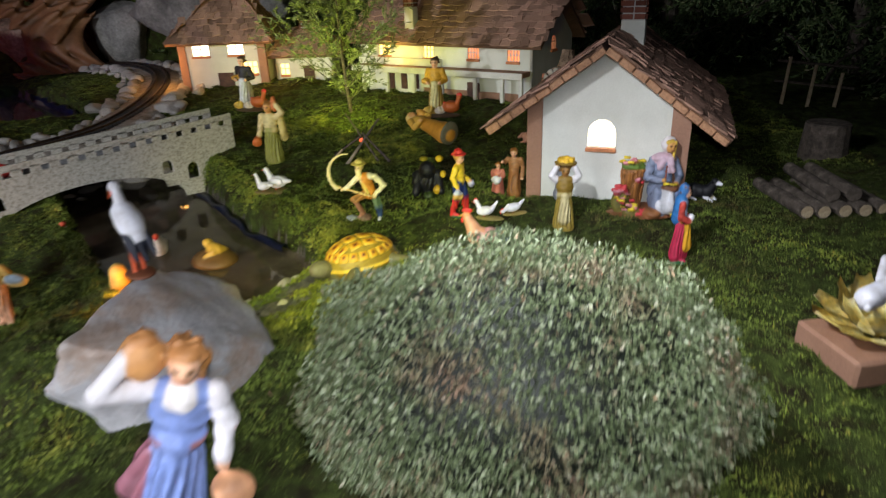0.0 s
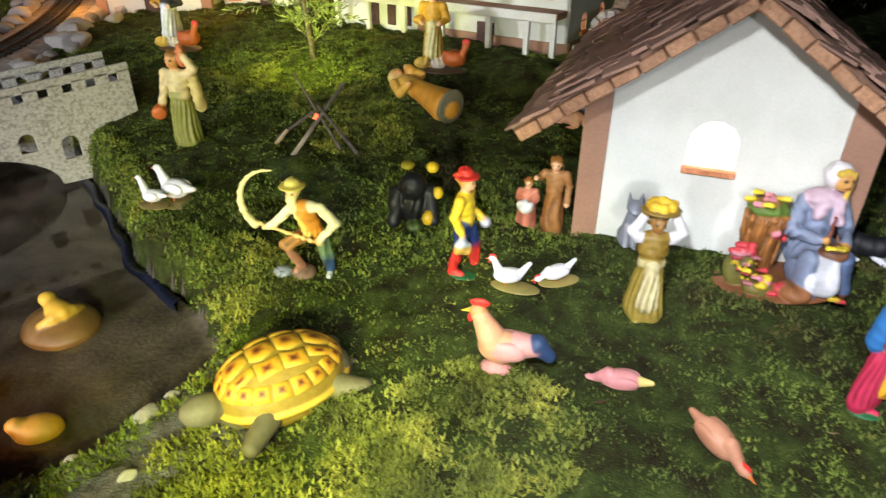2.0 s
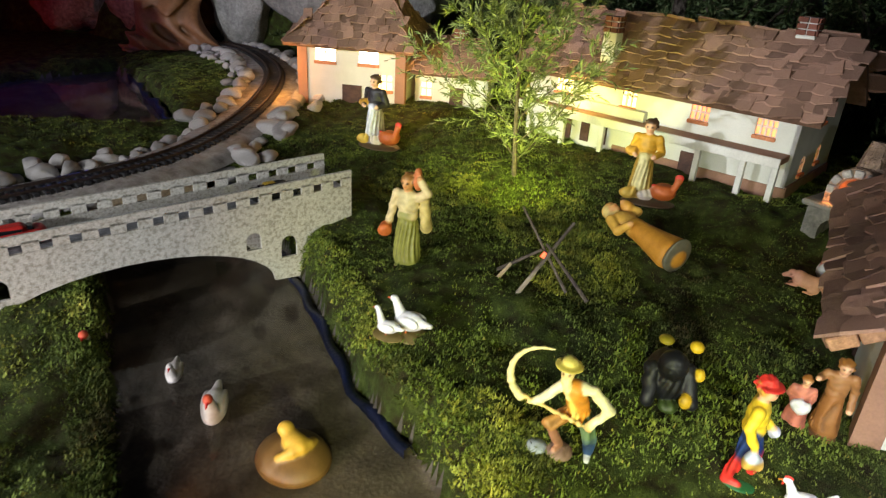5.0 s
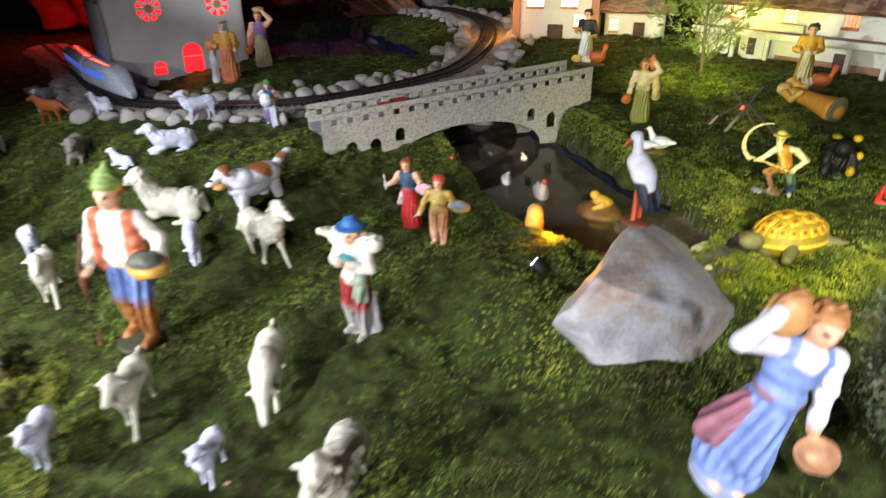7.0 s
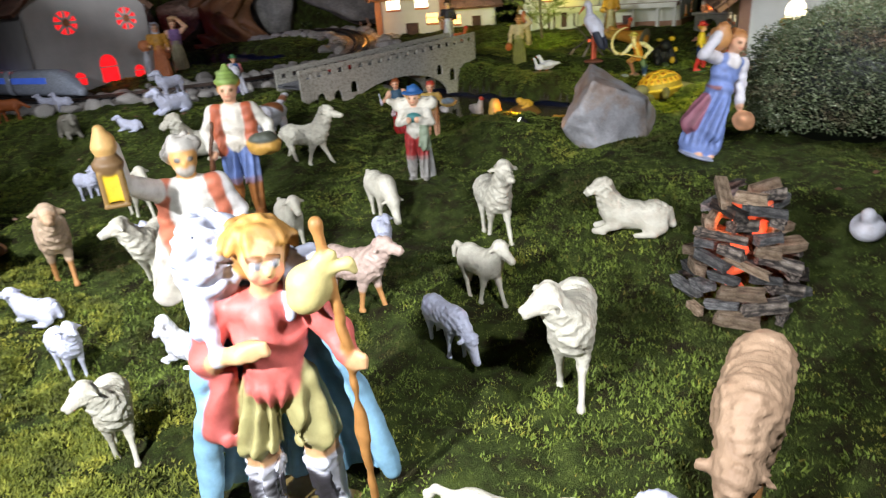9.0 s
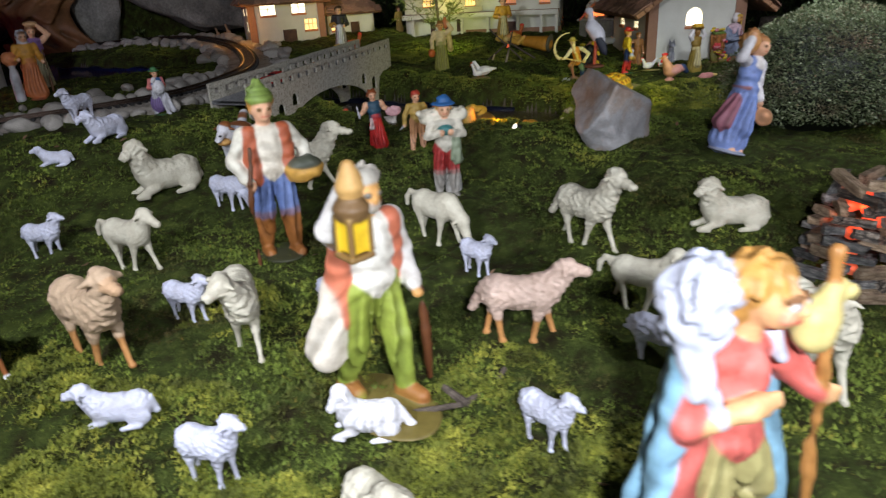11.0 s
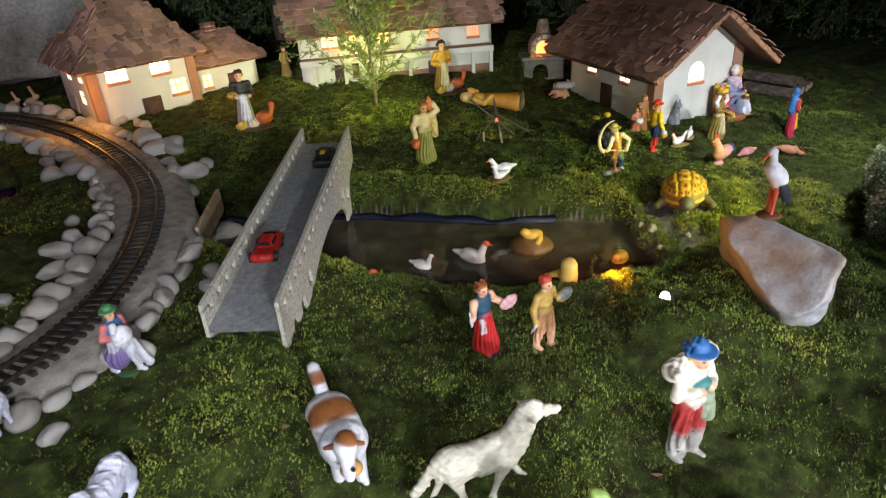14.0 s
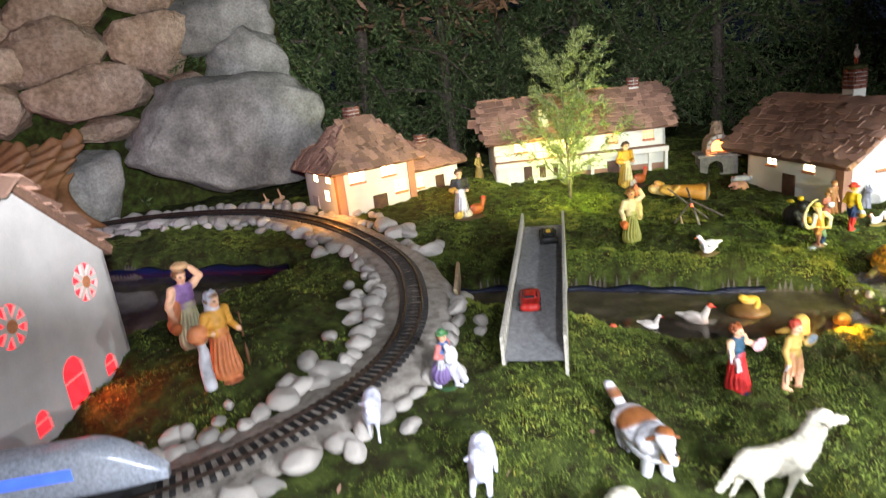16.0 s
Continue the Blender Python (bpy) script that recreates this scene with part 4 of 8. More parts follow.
# ---------------------------------------------------------------- railway
RUST = surface("rail_steel", ((0.3, (0.05, 0.035, 0.028)), (0.7, (0.14, 0.10, 0.08))), 80, 500, 0.4, 0.2, 0.0004, 0.8)
TIE = surface("black_sleeper", ((0.3, (0.010, 0.010, 0.012)), (0.7, (0.028, 0.026, 0.026))), 80, 500, 0.6, 0.3, 0.0005)
line = RAIL_LINE
tang = np.gradient(line, axis=0)
tang /= np.linalg.norm(tang, axis=1)[:, None]
side = np.stack((-tang[:, 1], tang[:, 0]), 1)
rz = np.convolve(np.pad(land(line[:, 0], line[:, 1]), 12, mode="edge"), np.ones(25) / 25, "valid") + 0.006
offs = np.array([-0.062, -0.048, -0.03, 0.0, 0.03, 0.048, 0.062])
drop = np.array([-0.012, 0.0015, 0.003, 0.0058, 0.003, 0.0015, -0.012])
rngb = np.random.RandomState(2)
ragged = 0.008 * wave(line[:, 0], line[:, 1], 50, 31)
v = np.concatenate([np.c_[line + side * (o + ragged * (abs(o) > 0.04))[:, None], rz + dz_ + rngb.normal(0, 0.0006, len(line))] for o, dz_ in zip(offs, drop)])
nl = len(line)
f = np.concatenate([np.stack((np.arange(nl - 1) + r * nl, np.arange(1, nl) + r * nl, np.arange(1, nl) + (r + 1) * nl, np.arange(nl - 1) + (r + 1) * nl), 1) for r in range(6)])
tagged(link_mesh("track_bed", v, f, SAND, None, "", True), "sandy gravel bed under the railway", "track bed", "", "structure")
track = thing("toy_railway_track", Matrix(), "black plastic toy railway track on sand", "railway track")
for s in (-0.0125, 0.0125):
    bm = bmesh.new()
    prev = None
    for i in range(nl):
        p, sd = line[i] + side[i] * s, side[i]
        ring = [bm.verts.new((p[0] + sd[0] * a, p[1] + sd[1] * a, rz[i] + b)) for a, b in ((-.0014, .0078), (.0014, .0078), (.0014, .0118), (-.0014, .0118))]
        if prev:
            for a in range(4):
                bm.faces.new((prev[a], prev[(a + 1) % 4], ring[(a + 1) % 4], ring[a]))
        prev = ring
    bmesh.ops.recalc_face_normals(bm, faces=bm.faces)
    part("rail", bm, RUST, track, "brown steel rail")
me = bpy.data.meshes.new("sleeper")
bm = box(bmesh.new(), (-0.0030, -0.0225, 0.002), (0.0030, 0.0225, 0.0078), None, 0.0006)
bm.to_mesh(me)
bm.free()
me.materials.append(TIE)
for i in range(0, nl, 1):
    if line[i][0] < -1.3:
        continue
    ob = new("sleeper", me)
    ob.parent = track
    ob.matrix_local = pose(line[i][0], line[i][1], rz[i], 0, 0, math.degrees(math.atan2(tang[i][1], tang[i][0])))

# ---------------------------------------------------------------- painted figurines and animals


def rgb(r, g, b):
    return tuple(((c / 255 + 0.055) / 1.055) ** 2.4 if c > 10 else c / 255 / 12.92 for c in (r, g, b))


SKIN, CREAM, WHITE = rgb(224, 174, 140), rgb(216, 210, 192), rgb(222, 222, 230)
GOLDSKIN, HAIR, GREYHAIR = rgb(205, 150, 90), rgb(120, 80, 40), rgb(170, 165, 155)


def mixed(c):
    """A redder tone of a skin colour."""
    return (c[0] * .85, c[1] * .45, c[2] * .45)


def person(coat, legs, skirt=None, hair=HAIR, skin=SKIN, sleeve=None, hand_l=(.10, .16, .50), hand_r=(.10, -.16, .50), elbow_l=None, elbow_r=None,
           boots=None, hat=None, base=None, stride=0.07, nod=0.0, apron=None, stout=1.0, bare=False):
    """Clay pieces of a standing carved figure, one unit tall, that faces +x."""
    sleeve, boots = sleeve or coat, boots or legs
    elbow_l, elbow_r = elbow_l or (-.03, .19, .61), elbow_r or (-.03, -.19, .61)
    stout *= 1.05
    q = [egg((0, 0, .68), (.084 * stout, .112 * stout, .155), coat), egg((0, 0, .775), (.072, .135, .055), coat), egg((0, 0, .56), (.088 * stout, .102 * stout, .085), apron or coat),
         cap((.0, 0, .80), (.01 + nod, 0, .87), .042, .040, skin)]
    hx = .015 + nod
    curls = random.Random(int(1000 * (hair[0] + coat[1] + legs[2])))
    q += [egg((hx - .022 + .068 * math.cos(a) * math.cos(u), .072 * math.sin(a) * math.cos(u), .936 + .070 * math.sin(u)), (.019, .019, .016), shade(curls.uniform(.6, 1.15), hair))
          for a, u in ((curls.uniform(.95, 5.33), curls.uniform(-.5, 1.3)) for _ in range(22 if not hat else 10))]
    q += [egg((hx + .006, 0, .912), (.066, .058, .076), skin), egg((hx - .022, 0, .938), (.066, .068, .070), hair), egg((hx - .002, 0, .968), (.062, .060, .036), hair), egg((hx + .070, 0, .902), (.014, .011, .014), skin), egg((hx + .048, 0, .868), (.022, .026, .018), skin)]
    q += [egg((hx + .059, s * .025, .921), (.016, .012, .009), shade(.34, hair)) for s in (1, -1)] + [egg((hx + .060, 0, .882), (.012, .020, .007), mixed(skin))]
    if skirt:
        q += [cap((0, 0, .56), (-.01, 0, .10), .092 * stout, .135 * stout, skirt), cap((.02, .03, .5), (.05, .06, .09), .055, .09, skirt), cap((-.02, -.03, .5), (-.05, -.06, .09), .055, .09, skirt)]
        q += [cap((.05, .05, .03), (.12, .055, .02), .034, .026, boots), cap((.04, -.05, .03), (.11, -.055, .02), .034, .026, boots)]
        if apron:
            q += [cap((.07, 0, .55), (.098, 0, .22), .055, .08, apron)]
    else:
        for s, f in ((1, stride), (-1, -stride)):
            k = (f * .5 + .025, s * .07, .29)
            q += [cap((0, s * .055, .53), k, .070 * stout, .056, legs), cap(k, (f, s * .078, .08), .056, .042, boots if not bare else skin), cap((f - .01, s * .078, .034), (f + .085, s * .088, .028), .040, .030, boots)]
    for s, e, h in ((1, elbow_l, hand_l), (-1, elbow_r, hand_r)):
        e, h = np.array(e) * (1, .92, 1), np.array(h) * (1, .92, 1)
        q += [cap((0, s * .128, .775), e, .052, .043, sleeve), cap(e, e + (h - e) * .80, .043, .038, sleeve), cap(e + (h - e) * .80, h, .024, .029, skin)]
    if hat:
        kind, c = hat
        if kind == "brim":
            q += [egg((hx, 0, .972), (.118, .118, .018), c), egg((hx - .01, 0, 1.005), (.066, .066, .05), c)]
        elif kind == "cone":
            q += [egg((hx - .012, 0, .972), (.080, .078, .034), c), cap((hx - .014, 0, .99), (hx - .035, 0, 1.07), .062, .022, c)]
            q += [egg((hx - .014 - .006 * j, 0, .992 + .024 * j), (.070 - .013 * j, .070 - .013 * j, .008), shade(.6, c)) for j in range(3)]
        elif kind == "scarf":
            q += [egg((hx - .024, 0, .940), (.078, .078, .086), c), cap((hx - .04, 0, .90), (-.03, 0, .76), .07, .085, c)]
        elif kind == "cap":
            q += [egg((hx - .014, 0, .978), (.072, .072, .046), c)]
    if base:
        q += [egg((.02, 0, .005), (.17, .15, .022), base)]
    return q


def scaled(pieces, k):
    out = []
    for q in pieces:
        if q[0] == "cap":
            out.append(("cap", q[1] * k, q[2] * k, q[3] * k, q[4] * k, q[5]))
        else:
            out.append((q[0], q[1] * k, q[2] * k, q[3], q[4], q[5]))
    return out


def shifted(pieces, at, turn=0.0, k=1.0):
    """Clay pieces turned about z, scaled and moved."""
    t = math.radians(turn)
    r = np.array(((math.cos(t), -math.sin(t), 0), (math.sin(t), math.cos(t), 0), (0, 0, 1)))
    out = []
    for q in pieces:
        if q[0] == "cap":
            out.append(("cap", r @ q[1] * k + at, r @ q[2] * k + at, q[3] * k, q[4] * k, q[5]))
        else:
            out.append((q[0], r @ q[1] * k + at, q[2] * k, q[3] + t, q[4], q[5]))
    return out


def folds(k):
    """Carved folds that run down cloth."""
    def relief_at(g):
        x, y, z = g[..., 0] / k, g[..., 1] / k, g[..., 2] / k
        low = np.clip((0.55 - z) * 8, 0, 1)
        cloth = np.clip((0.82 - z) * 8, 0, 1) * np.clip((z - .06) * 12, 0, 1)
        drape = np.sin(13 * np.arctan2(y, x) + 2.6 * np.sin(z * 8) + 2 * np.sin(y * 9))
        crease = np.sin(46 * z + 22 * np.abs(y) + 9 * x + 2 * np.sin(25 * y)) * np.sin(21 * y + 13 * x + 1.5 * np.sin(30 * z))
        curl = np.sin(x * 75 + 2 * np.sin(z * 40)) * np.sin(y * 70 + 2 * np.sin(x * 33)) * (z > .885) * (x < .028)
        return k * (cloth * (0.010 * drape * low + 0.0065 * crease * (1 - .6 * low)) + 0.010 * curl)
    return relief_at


FIGURES = "painted nativity figurines"


def stand(name, pieces, x, y, heading, height, label, category="figurine", group=FIGURES, sink=0.003, mat=None, detail=112, tilt=(0, 0), z=None):
    """One figurine on the ground, its foot a little sunk into the moss."""
    q = scaled(pieces, height)
    at = (ground_z(x, y) if z is None else z) - sink
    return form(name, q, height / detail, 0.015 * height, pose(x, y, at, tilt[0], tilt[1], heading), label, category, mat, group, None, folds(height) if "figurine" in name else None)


def quadruped(wool, leg, face=None, neck=(.42, .98), head=(.62, .95), turn=0.0, ear=None, tail=(-.48, .42), thin=1.0, stride=.10, lying=False, graze=False, fluff=True):
    """Clay pieces of a four-legged animal about one unit tall, nose towards +x."""
    face, ear = face or wool, ear or wool
    if graze:
        neck, head = (.50, .48), (.62, .18)
    z0 = .27 if lying else .62
    dz = z0 - .62
    q = [egg((0, 0, z0), (.38, .205 * thin, .21), wool), egg((.20, 0, z0 + .02), (.20, .20 * thin, .23), wool), egg((-.22, 0, z0 + .01), (.19, .205 * thin, .215), wool)]
    ct, st = math.cos(turn), math.sin(turn)
    n0 = np.array((.27, 0, z0 + .08))
    n1 = np.array((.27 + (neck[0] - .27) * ct, (neck[0] - .27) * st * 1.5, neck[1] + dz))
    d = np.array((head[0] - neck[0], 0, head[1] - neck[1]))
    d = np.array((d[0] * ct, d[0] * st, d[2]))
    h1 = n1 + d
    q += [cap(n0, n1, .168, .112, wool), egg(n1 + (0, 0, .03), (.115, .108, .112), wool), cap(n1 + d * .15, h1, .092, .056, face), egg(n1 + d * .92 + (0, 0, -.012), (.058, .050, .046), face)]
    lat = np.array((-st, ct, 0))
    for s in (1, -1):
        q += [cap(n1 + lat * s * .07 + (0, 0, .05), n1 + lat * s * .19 + (-.02, 0, .0), .035, .022, ear)]
    if lying:
        for s in (1, -1):
            q += [cap((.22, s * .12, .14), (.46, s * .13, .05), .07, .04, leg), cap((.46, s * .13, .05), (.36, s * .15, .03), .038, .032, leg),
                  egg((-.22, s * .15, .16), (.16, .08, .14), wool), cap((-.22, s * .20, .05), (-.02, s * .22, .035), .05, .035, leg)]
    else:
        for x, s, f in ((.22, 1, stride), (.20, -1, -stride * .6), (-.26, 1, -stride * .8), (-.24, -1, stride * .5)):
            k = (x + f * .35, s * .10 * thin, .34)
            q += [cap((x, s * .10 * thin, z0 - .08), k, .092, .046, wool), cap(k, (x + f, s * .10 * thin, .03), .037, .029, leg), egg((x + f + .012, s * .10 * thin, .022), (.042, .040, .028), leg)]
    q += [cap((-.36, 0, z0 + .08), (tail[0], 0, tail[1] + dz), .06, .05, wool)]
    return q


def fleece(k):
    def curls(g):
        x, y, z = g[..., 0] / k, g[..., 1] / k, g[..., 2] / k
        big = np.sin(x * 44 + 2.1 * np.sin(z * 17)) * np.cos(z * 38 + 2 * np.sin(x * 15) + y * 9)
        lock = np.sin(x * 70 + 2.5 * np.sin(z * 30 + 1) + y * 20) * np.sin(z * 62 + 2 * np.sin(x * 26))
        return k * (0.012 * big + 0.010 * lock) * np.clip((z - .30) * 8, 0, 1)
    return curls


SHEEP_KINDS = {}


def sheep_kind(key, pieces, unit, curly=True):
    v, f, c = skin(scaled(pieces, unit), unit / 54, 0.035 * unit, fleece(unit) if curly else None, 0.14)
    me_ob = link_mesh("sheep", v, f, WOOL, None, "", True, c)
    me = me_ob.data
    bpy.data.objects.remove(me_ob)
    SHEEP_KINDS[key] = (me, unit)


CR, BL, BE, TAN, GR = rgb(205, 200, 182), rgb(205, 208, 228), rgb(205, 178, 150), rgb(196, 140, 84), rgb(120, 116, 104)
PINK = rgb(206, 180, 166)
# smooth cast sheep with an arched tail
ARCH = [cap((-.36, 0, .74), (-.50, 0, .76), .045, .036, CR), cap((-.50, 0, .76), (-.57, 0, .66), .036, .038, CR), cap((-.57, 0, .66), (-.585, 0, .53), .038, .034, CR)]
sheep_kind("walk", quadruped(CR, CR, stride=.18, tail=(-.42, .68), neck=(.44, .95), head=(.66, .84)) + ARCH, 0.06, False)
sheep_kind("walk_turned", quadruped(CR, CR, stride=.16, turn=-.9), 0.06)
sheep_kind("ram", quadruped(CR, CR, neck=(.45, 1.10), head=(.68, 1.04), stride=.2, tail=(-.56, .34)), 0.06)
sheep_kind("graze", quadruped(CR, CR, stride=.16, graze=True, tail=(-.42, .68)) + ARCH, 0.06, False)
sheep_kind("lie", quadruped(CR, CR, lying=True, neck=(.40, 1.05), head=(.58, 1.0), turn=.5, tail=(-.42, .5)), 0.06)
sheep_kind("beige", quadruped(BE, TAN, face=rgb(214, 176, 140), stride=.12), 0.06)
sheep_kind("pink", quadruped(PINK, TAN, face=PINK, stride=.12, neck=(.44, .92), head=(.64, .9)), 0.06)
sheep_kind("brown_graze", quadruped(rgb(176, 146, 118), TAN, graze=True), 0.06)
sheep_kind("lamb", quadruped(BL, BL, stride=.06, neck=(.40, .98), head=(.58, .98), tail=(-.42, .52)), 0.04)
sheep_kind("lamb_graze", quadruped(BL, BL, stride=.06, graze=True, tail=(-.42, .55)), 0.04)
sheep_kind("lamb_lie", quadruped(BL, BL, lying=True, neck=(.42, .92), head=(.60, .90), tail=(-.42, .5)), 0.04)
sheep_kind("grey_lie", quadruped(GR, GR, lying=True, neck=(.42, .8), head=(.6, .72)), 0.05)
sheep_kind("fox", quadruped(rgb(150, 80, 36), rgb(150, 80, 36), neck=(.44, .85), head=(.66, .8), tail=(-.62, .5), thin=.8), 0.05, False)

LABELS = {"walk": "cream cast-resin sheep walking over the moss", "walk_turned": "cream cast-resin sheep with its head turned", "ram": "tall cream cast sheep striding with raised head",
          "graze": "cream cast-resin sheep grazing with lowered head", "lie": "cream cast-resin sheep lying on the moss", "beige": "beige woolly cast sheep with tan legs",
          "pink": "pinkish beige cast sheep with tan legs", "brown_graze": "brown woolly cast sheep with lowered head", "lamb": "small bluish white plastic lamb standing",
          "lamb_graze": "small bluish white plastic lamb grazing", "lamb_lie": "small white plastic lamb lying down", "grey_lie": "dark grey cast sheep lying on the moss",
          "fox": "small rusty brown toy dog standing"}
# the flock: kind, place, heading, height over the ground, stretch along its length
FLOCK = [("lamb", -.657, -.081, -114, .050, 1.15), ("lamb_lie", -.598, -.202, 236, .042, .95), ("lamb", -.866, -.102, 197, .037, .8), ("grey_lie", -.778, -.233, -46, .039, .86),
         ("lamb_lie", -.658, -.250, 179, .026, .97), ("lie", -.517, -.293, 206, .073, .92), ("lamb_graze", -.443, -.343, -45, .040, 1.01), ("walk", -.545, -.474, -40, .068, .88),
         ("lamb", -.644, -.425, -22, .048, .92), ("beige", -.552, -.643, -52, .089, .99), ("lamb", -.480, -.595, -42, .047, 1.1), ("walk_turned", -.424, -.662, -84, .078, 1.24),
         ("lamb", -.335, -.643, -48, .050, 1.05), ("walk", -.300, -.574, -58, .068, .87), ("graze", -.199, -.500, -60, .057, .87)]
FLOCK += [("ram", -.054, -.600, -73, .089, 1.06), ("lie", .091, -.662, 166, .055, 1.04), ("walk", -.068, -.739, -51, .063, .86), ("pink", -.189, -.743, -24, .069, .98),
          ("lamb_graze", -.097, -.821, -54, .040, 1.11), ("lamb", -.217, -.859, -66, .047, .96), ("lamb_lie", -.518, -.740, 174, .036, .9), ("lamb", -.453, -.800, -34, .056, .86),
          ("walk", -.053, -1.047, -24, .054, 1.08), ("brown_graze", .095, -.965, -118, .076, 1.0), ("walk_turned", -.346, -.903, -58, .072, .82), ("walk_turned", .003, -.861, -100, .089, 1.06),
          ("walk_turned", -.636, -.768, -51, .066, .97), ("lamb_graze", .037, -1.043, -36, .040, 1.0)]
FLOCK += [("walk", -1.122, -.338, 60, .066, 1.0), ("walk", -1.084, -.300, -44, .050, 1.0), ("lamb", -1.205, -.219, 10, .037, 1.0), ("ram", -.966, -.251, -60, .064, .9),
          ("walk", -.849, -.390, -40, .070, .75), ("lie", -.978, -.480, 0, .036, 1.0), ("lamb", -.913, -.496, -64, .040, 1.0), ("lamb_lie", -.918, -.425, 40, .030, 1.0),
          ("lamb", -1.049, -.094, -44, .042, 1.0), ("fox", -.947, -.146, 190, .046, 1.0), ("lamb", -.925, -.060, 200, .034, 1.0), ("ram", -.341, -.327, -20, .084, 1.22),
          ("lamb", -.183, -.602, -66, .045, .95), ("lamb_lie", -.500, -.912, 19, .049, 1.0)]
TALL = {"walk": 1.12, "walk_turned": 1.12, "ram": 1.24, "graze": .84, "lie": .84, "beige": 1.12, "pink": 1.06, "brown_graze": .84, "lamb": 1.12, "lamb_graze": .84, "lamb_lie": .74, "grey_lie": .6, "fox": 1.0}
STRETCH = {"walk": (1.44, 1.14), "graze": (1.44, 1.14), "ram": (1.24, 1.10), "walk_turned": (1.22, 1.14), "lie": (1.25, 1.10)}
for key, x, y, heading, height, longer in FLOCK:
    me, unit = SHEEP_KINDS[key]
    ob = new("sheep" if key != "fox" else "toy_dog", me)
    k = height / (TALL[key] * unit)
    ob.matrix_world = pose(x, y, ground_z(x, y) - 0.002, 0, 0, heading) @ Matrix.Diagonal((k * longer * STRETCH.get(key, (1.36, 1.14))[0], k * 1.06, k * STRETCH.get(key, (1.36, 1.14))[1], 1))
    tagged(ob, LABELS[key], "toy dog" if key == "fox" else "lamb" if "lamb" in key else "sheep", "flock of sheep" if key != "fox" else "")

# lambs on one oval brown plate
plate = form("oval_plate", [egg((0, 0, 0), (.075, .038, .007), rgb(112, 74, 38))], .0015, .002, pose(-.705, -.612, ground_z(-.705, -.612) + .004, 0, 0, -18), "brown oval plate on the moss under four lambs", "plate", DULL)
for key, dx, dy, heading, height in (("lamb", .036, .010, 180, .042), ("lamb_lie", -.004, .018, -10, .038), ("lamb", .004, -.016, -80, .034), ("lamb_lie", -.044, -.004, -30, .038)):
    me, unit = SHEEP_KINDS[key]
    ob = new("sheep", me)
    ob.matrix_world = pose(-.705, -.612, ground_z(-.705, -.612) + .009, 0, 0, -18) @ Matrix.Translation((dx, dy, 0)) @ pose(0, 0, 0, 0, 0, heading) @ Matrix.Scale(height / (TALL[key] * unit), 4)
    tagged(ob, "small white lamb on a brown oval plate", "lamb", "flock of sheep")

# dogs
pup = quadruped(rgb(34, 36, 44), rgb(150, 92, 50), face=rgb(70, 72, 80), neck=(.42, .95), head=(.56, .86), tail=(-.66, .40), stride=.1, lying=False)
pup += [egg((.36, 0, .66), (.09, .10, .15), WHITE), cap((.5, 0, 1.0), (.62, 0, .86), .04, .04, WHITE), cap((-.6, 0, .46), (-.7, 0, .38), .05, .03, WHITE), cap((.32, .1, .05), (.36, .1, .02), .05, .04, WHITE), cap((.16, -.1, .05), (.2, -.1, .02), .05, .04, WHITE)]
stand("toy_dog", pup, -.640, -.655, -38, .066, "black and white shepherd dog figure with tan legs", "toy dog", "", .002, PAINT, 60)
bern = quadruped(WHITE, WHITE, face=WHITE, neck=(.42, .86), head=(.62, .70), tail=(-.66, .92), ear=rgb(120, 70, 34), turn=-.25, thin=1.3)
bern += [egg((.06, 0, .46), (.33, .25, .22), WHITE), cap((.24, .11, .40), (.27, .11, .06), .085, .07, WHITE), cap((.22, -.11, .40), (.18, -.11, .06), .085, .07, WHITE), cap((-.26, .12, .40), (-.32, .12, .06), .09, .07, WHITE), cap((-.24, -.12, .40), (-.2, -.12, .06), .09, .07, WHITE), cap((-.40, 0, .74), (-.62, 0, .92), .08, .075, WHITE), egg((-.10, 0, .66), (.32, .262, .20), rgb(150, 92, 48)), cap((-.50, 0, .83), (-.56, 0, .87), .086, .084, rgb(140, 86, 46)), egg((.40, -.03, .95), (.10, .105, .08), rgb(140, 84, 42)), egg((.50, -.05, .62), (.085, .12, .075), rgb(196, 148, 84)), egg((.62, -.06, .79), (.025, .025, .02), rgb(20, 16, 14))]
saint = stand("toy_dog", bern, -.424, -.236, -102, .066, "furry brown and white toy dog carrying a small barrel", "toy dog", "", .002, WOOL, 70)
saint.matrix_world = saint.matrix_world @ Matrix.Diagonal((1.55, 1.2, 1, 1))

# shepherd with green cap, red waistcoat and basket
q = person(rgb(214, 206, 190), rgb(98, 118, 168), sleeve=rgb(216, 212, 198), boots=rgb(146, 92, 44), hat=("cone", rgb(126, 150, 72)), hair=rgb(186, 132, 62), base=rgb(52, 54, 34),
           hand_r=(.14, -.17, .50), elbow_r=(-.02, -.22, .62), hand_l=(.06, .26, .52), elbow_l=(-.02, .24, .66), stride=.045)
q += [cap((.02, .10, .78), (.03, .10, .52), .05, .055, rgb(176, 92, 60)), cap((.02, -.10, .78), (.03, -.10, .52), .05, .055, rgb(176, 92, 60)), egg((-.03, 0, .66), (.075, .11, .14), rgb(176, 92, 60)),
      egg((.09, .19, .53), (.085, .12, .075), rgb(196, 150, 70)), egg((.10, .19, .57), (.075, .10, .05), rgb(74, 78, 66)), cap((.16, -.17, .52), (.15, -.19, .01), .012, .012, rgb(96, 58, 32)), cap((.17, -.17, .52), (.13, -.13, .72), .012, .012, rgb(86, 52, 28))]
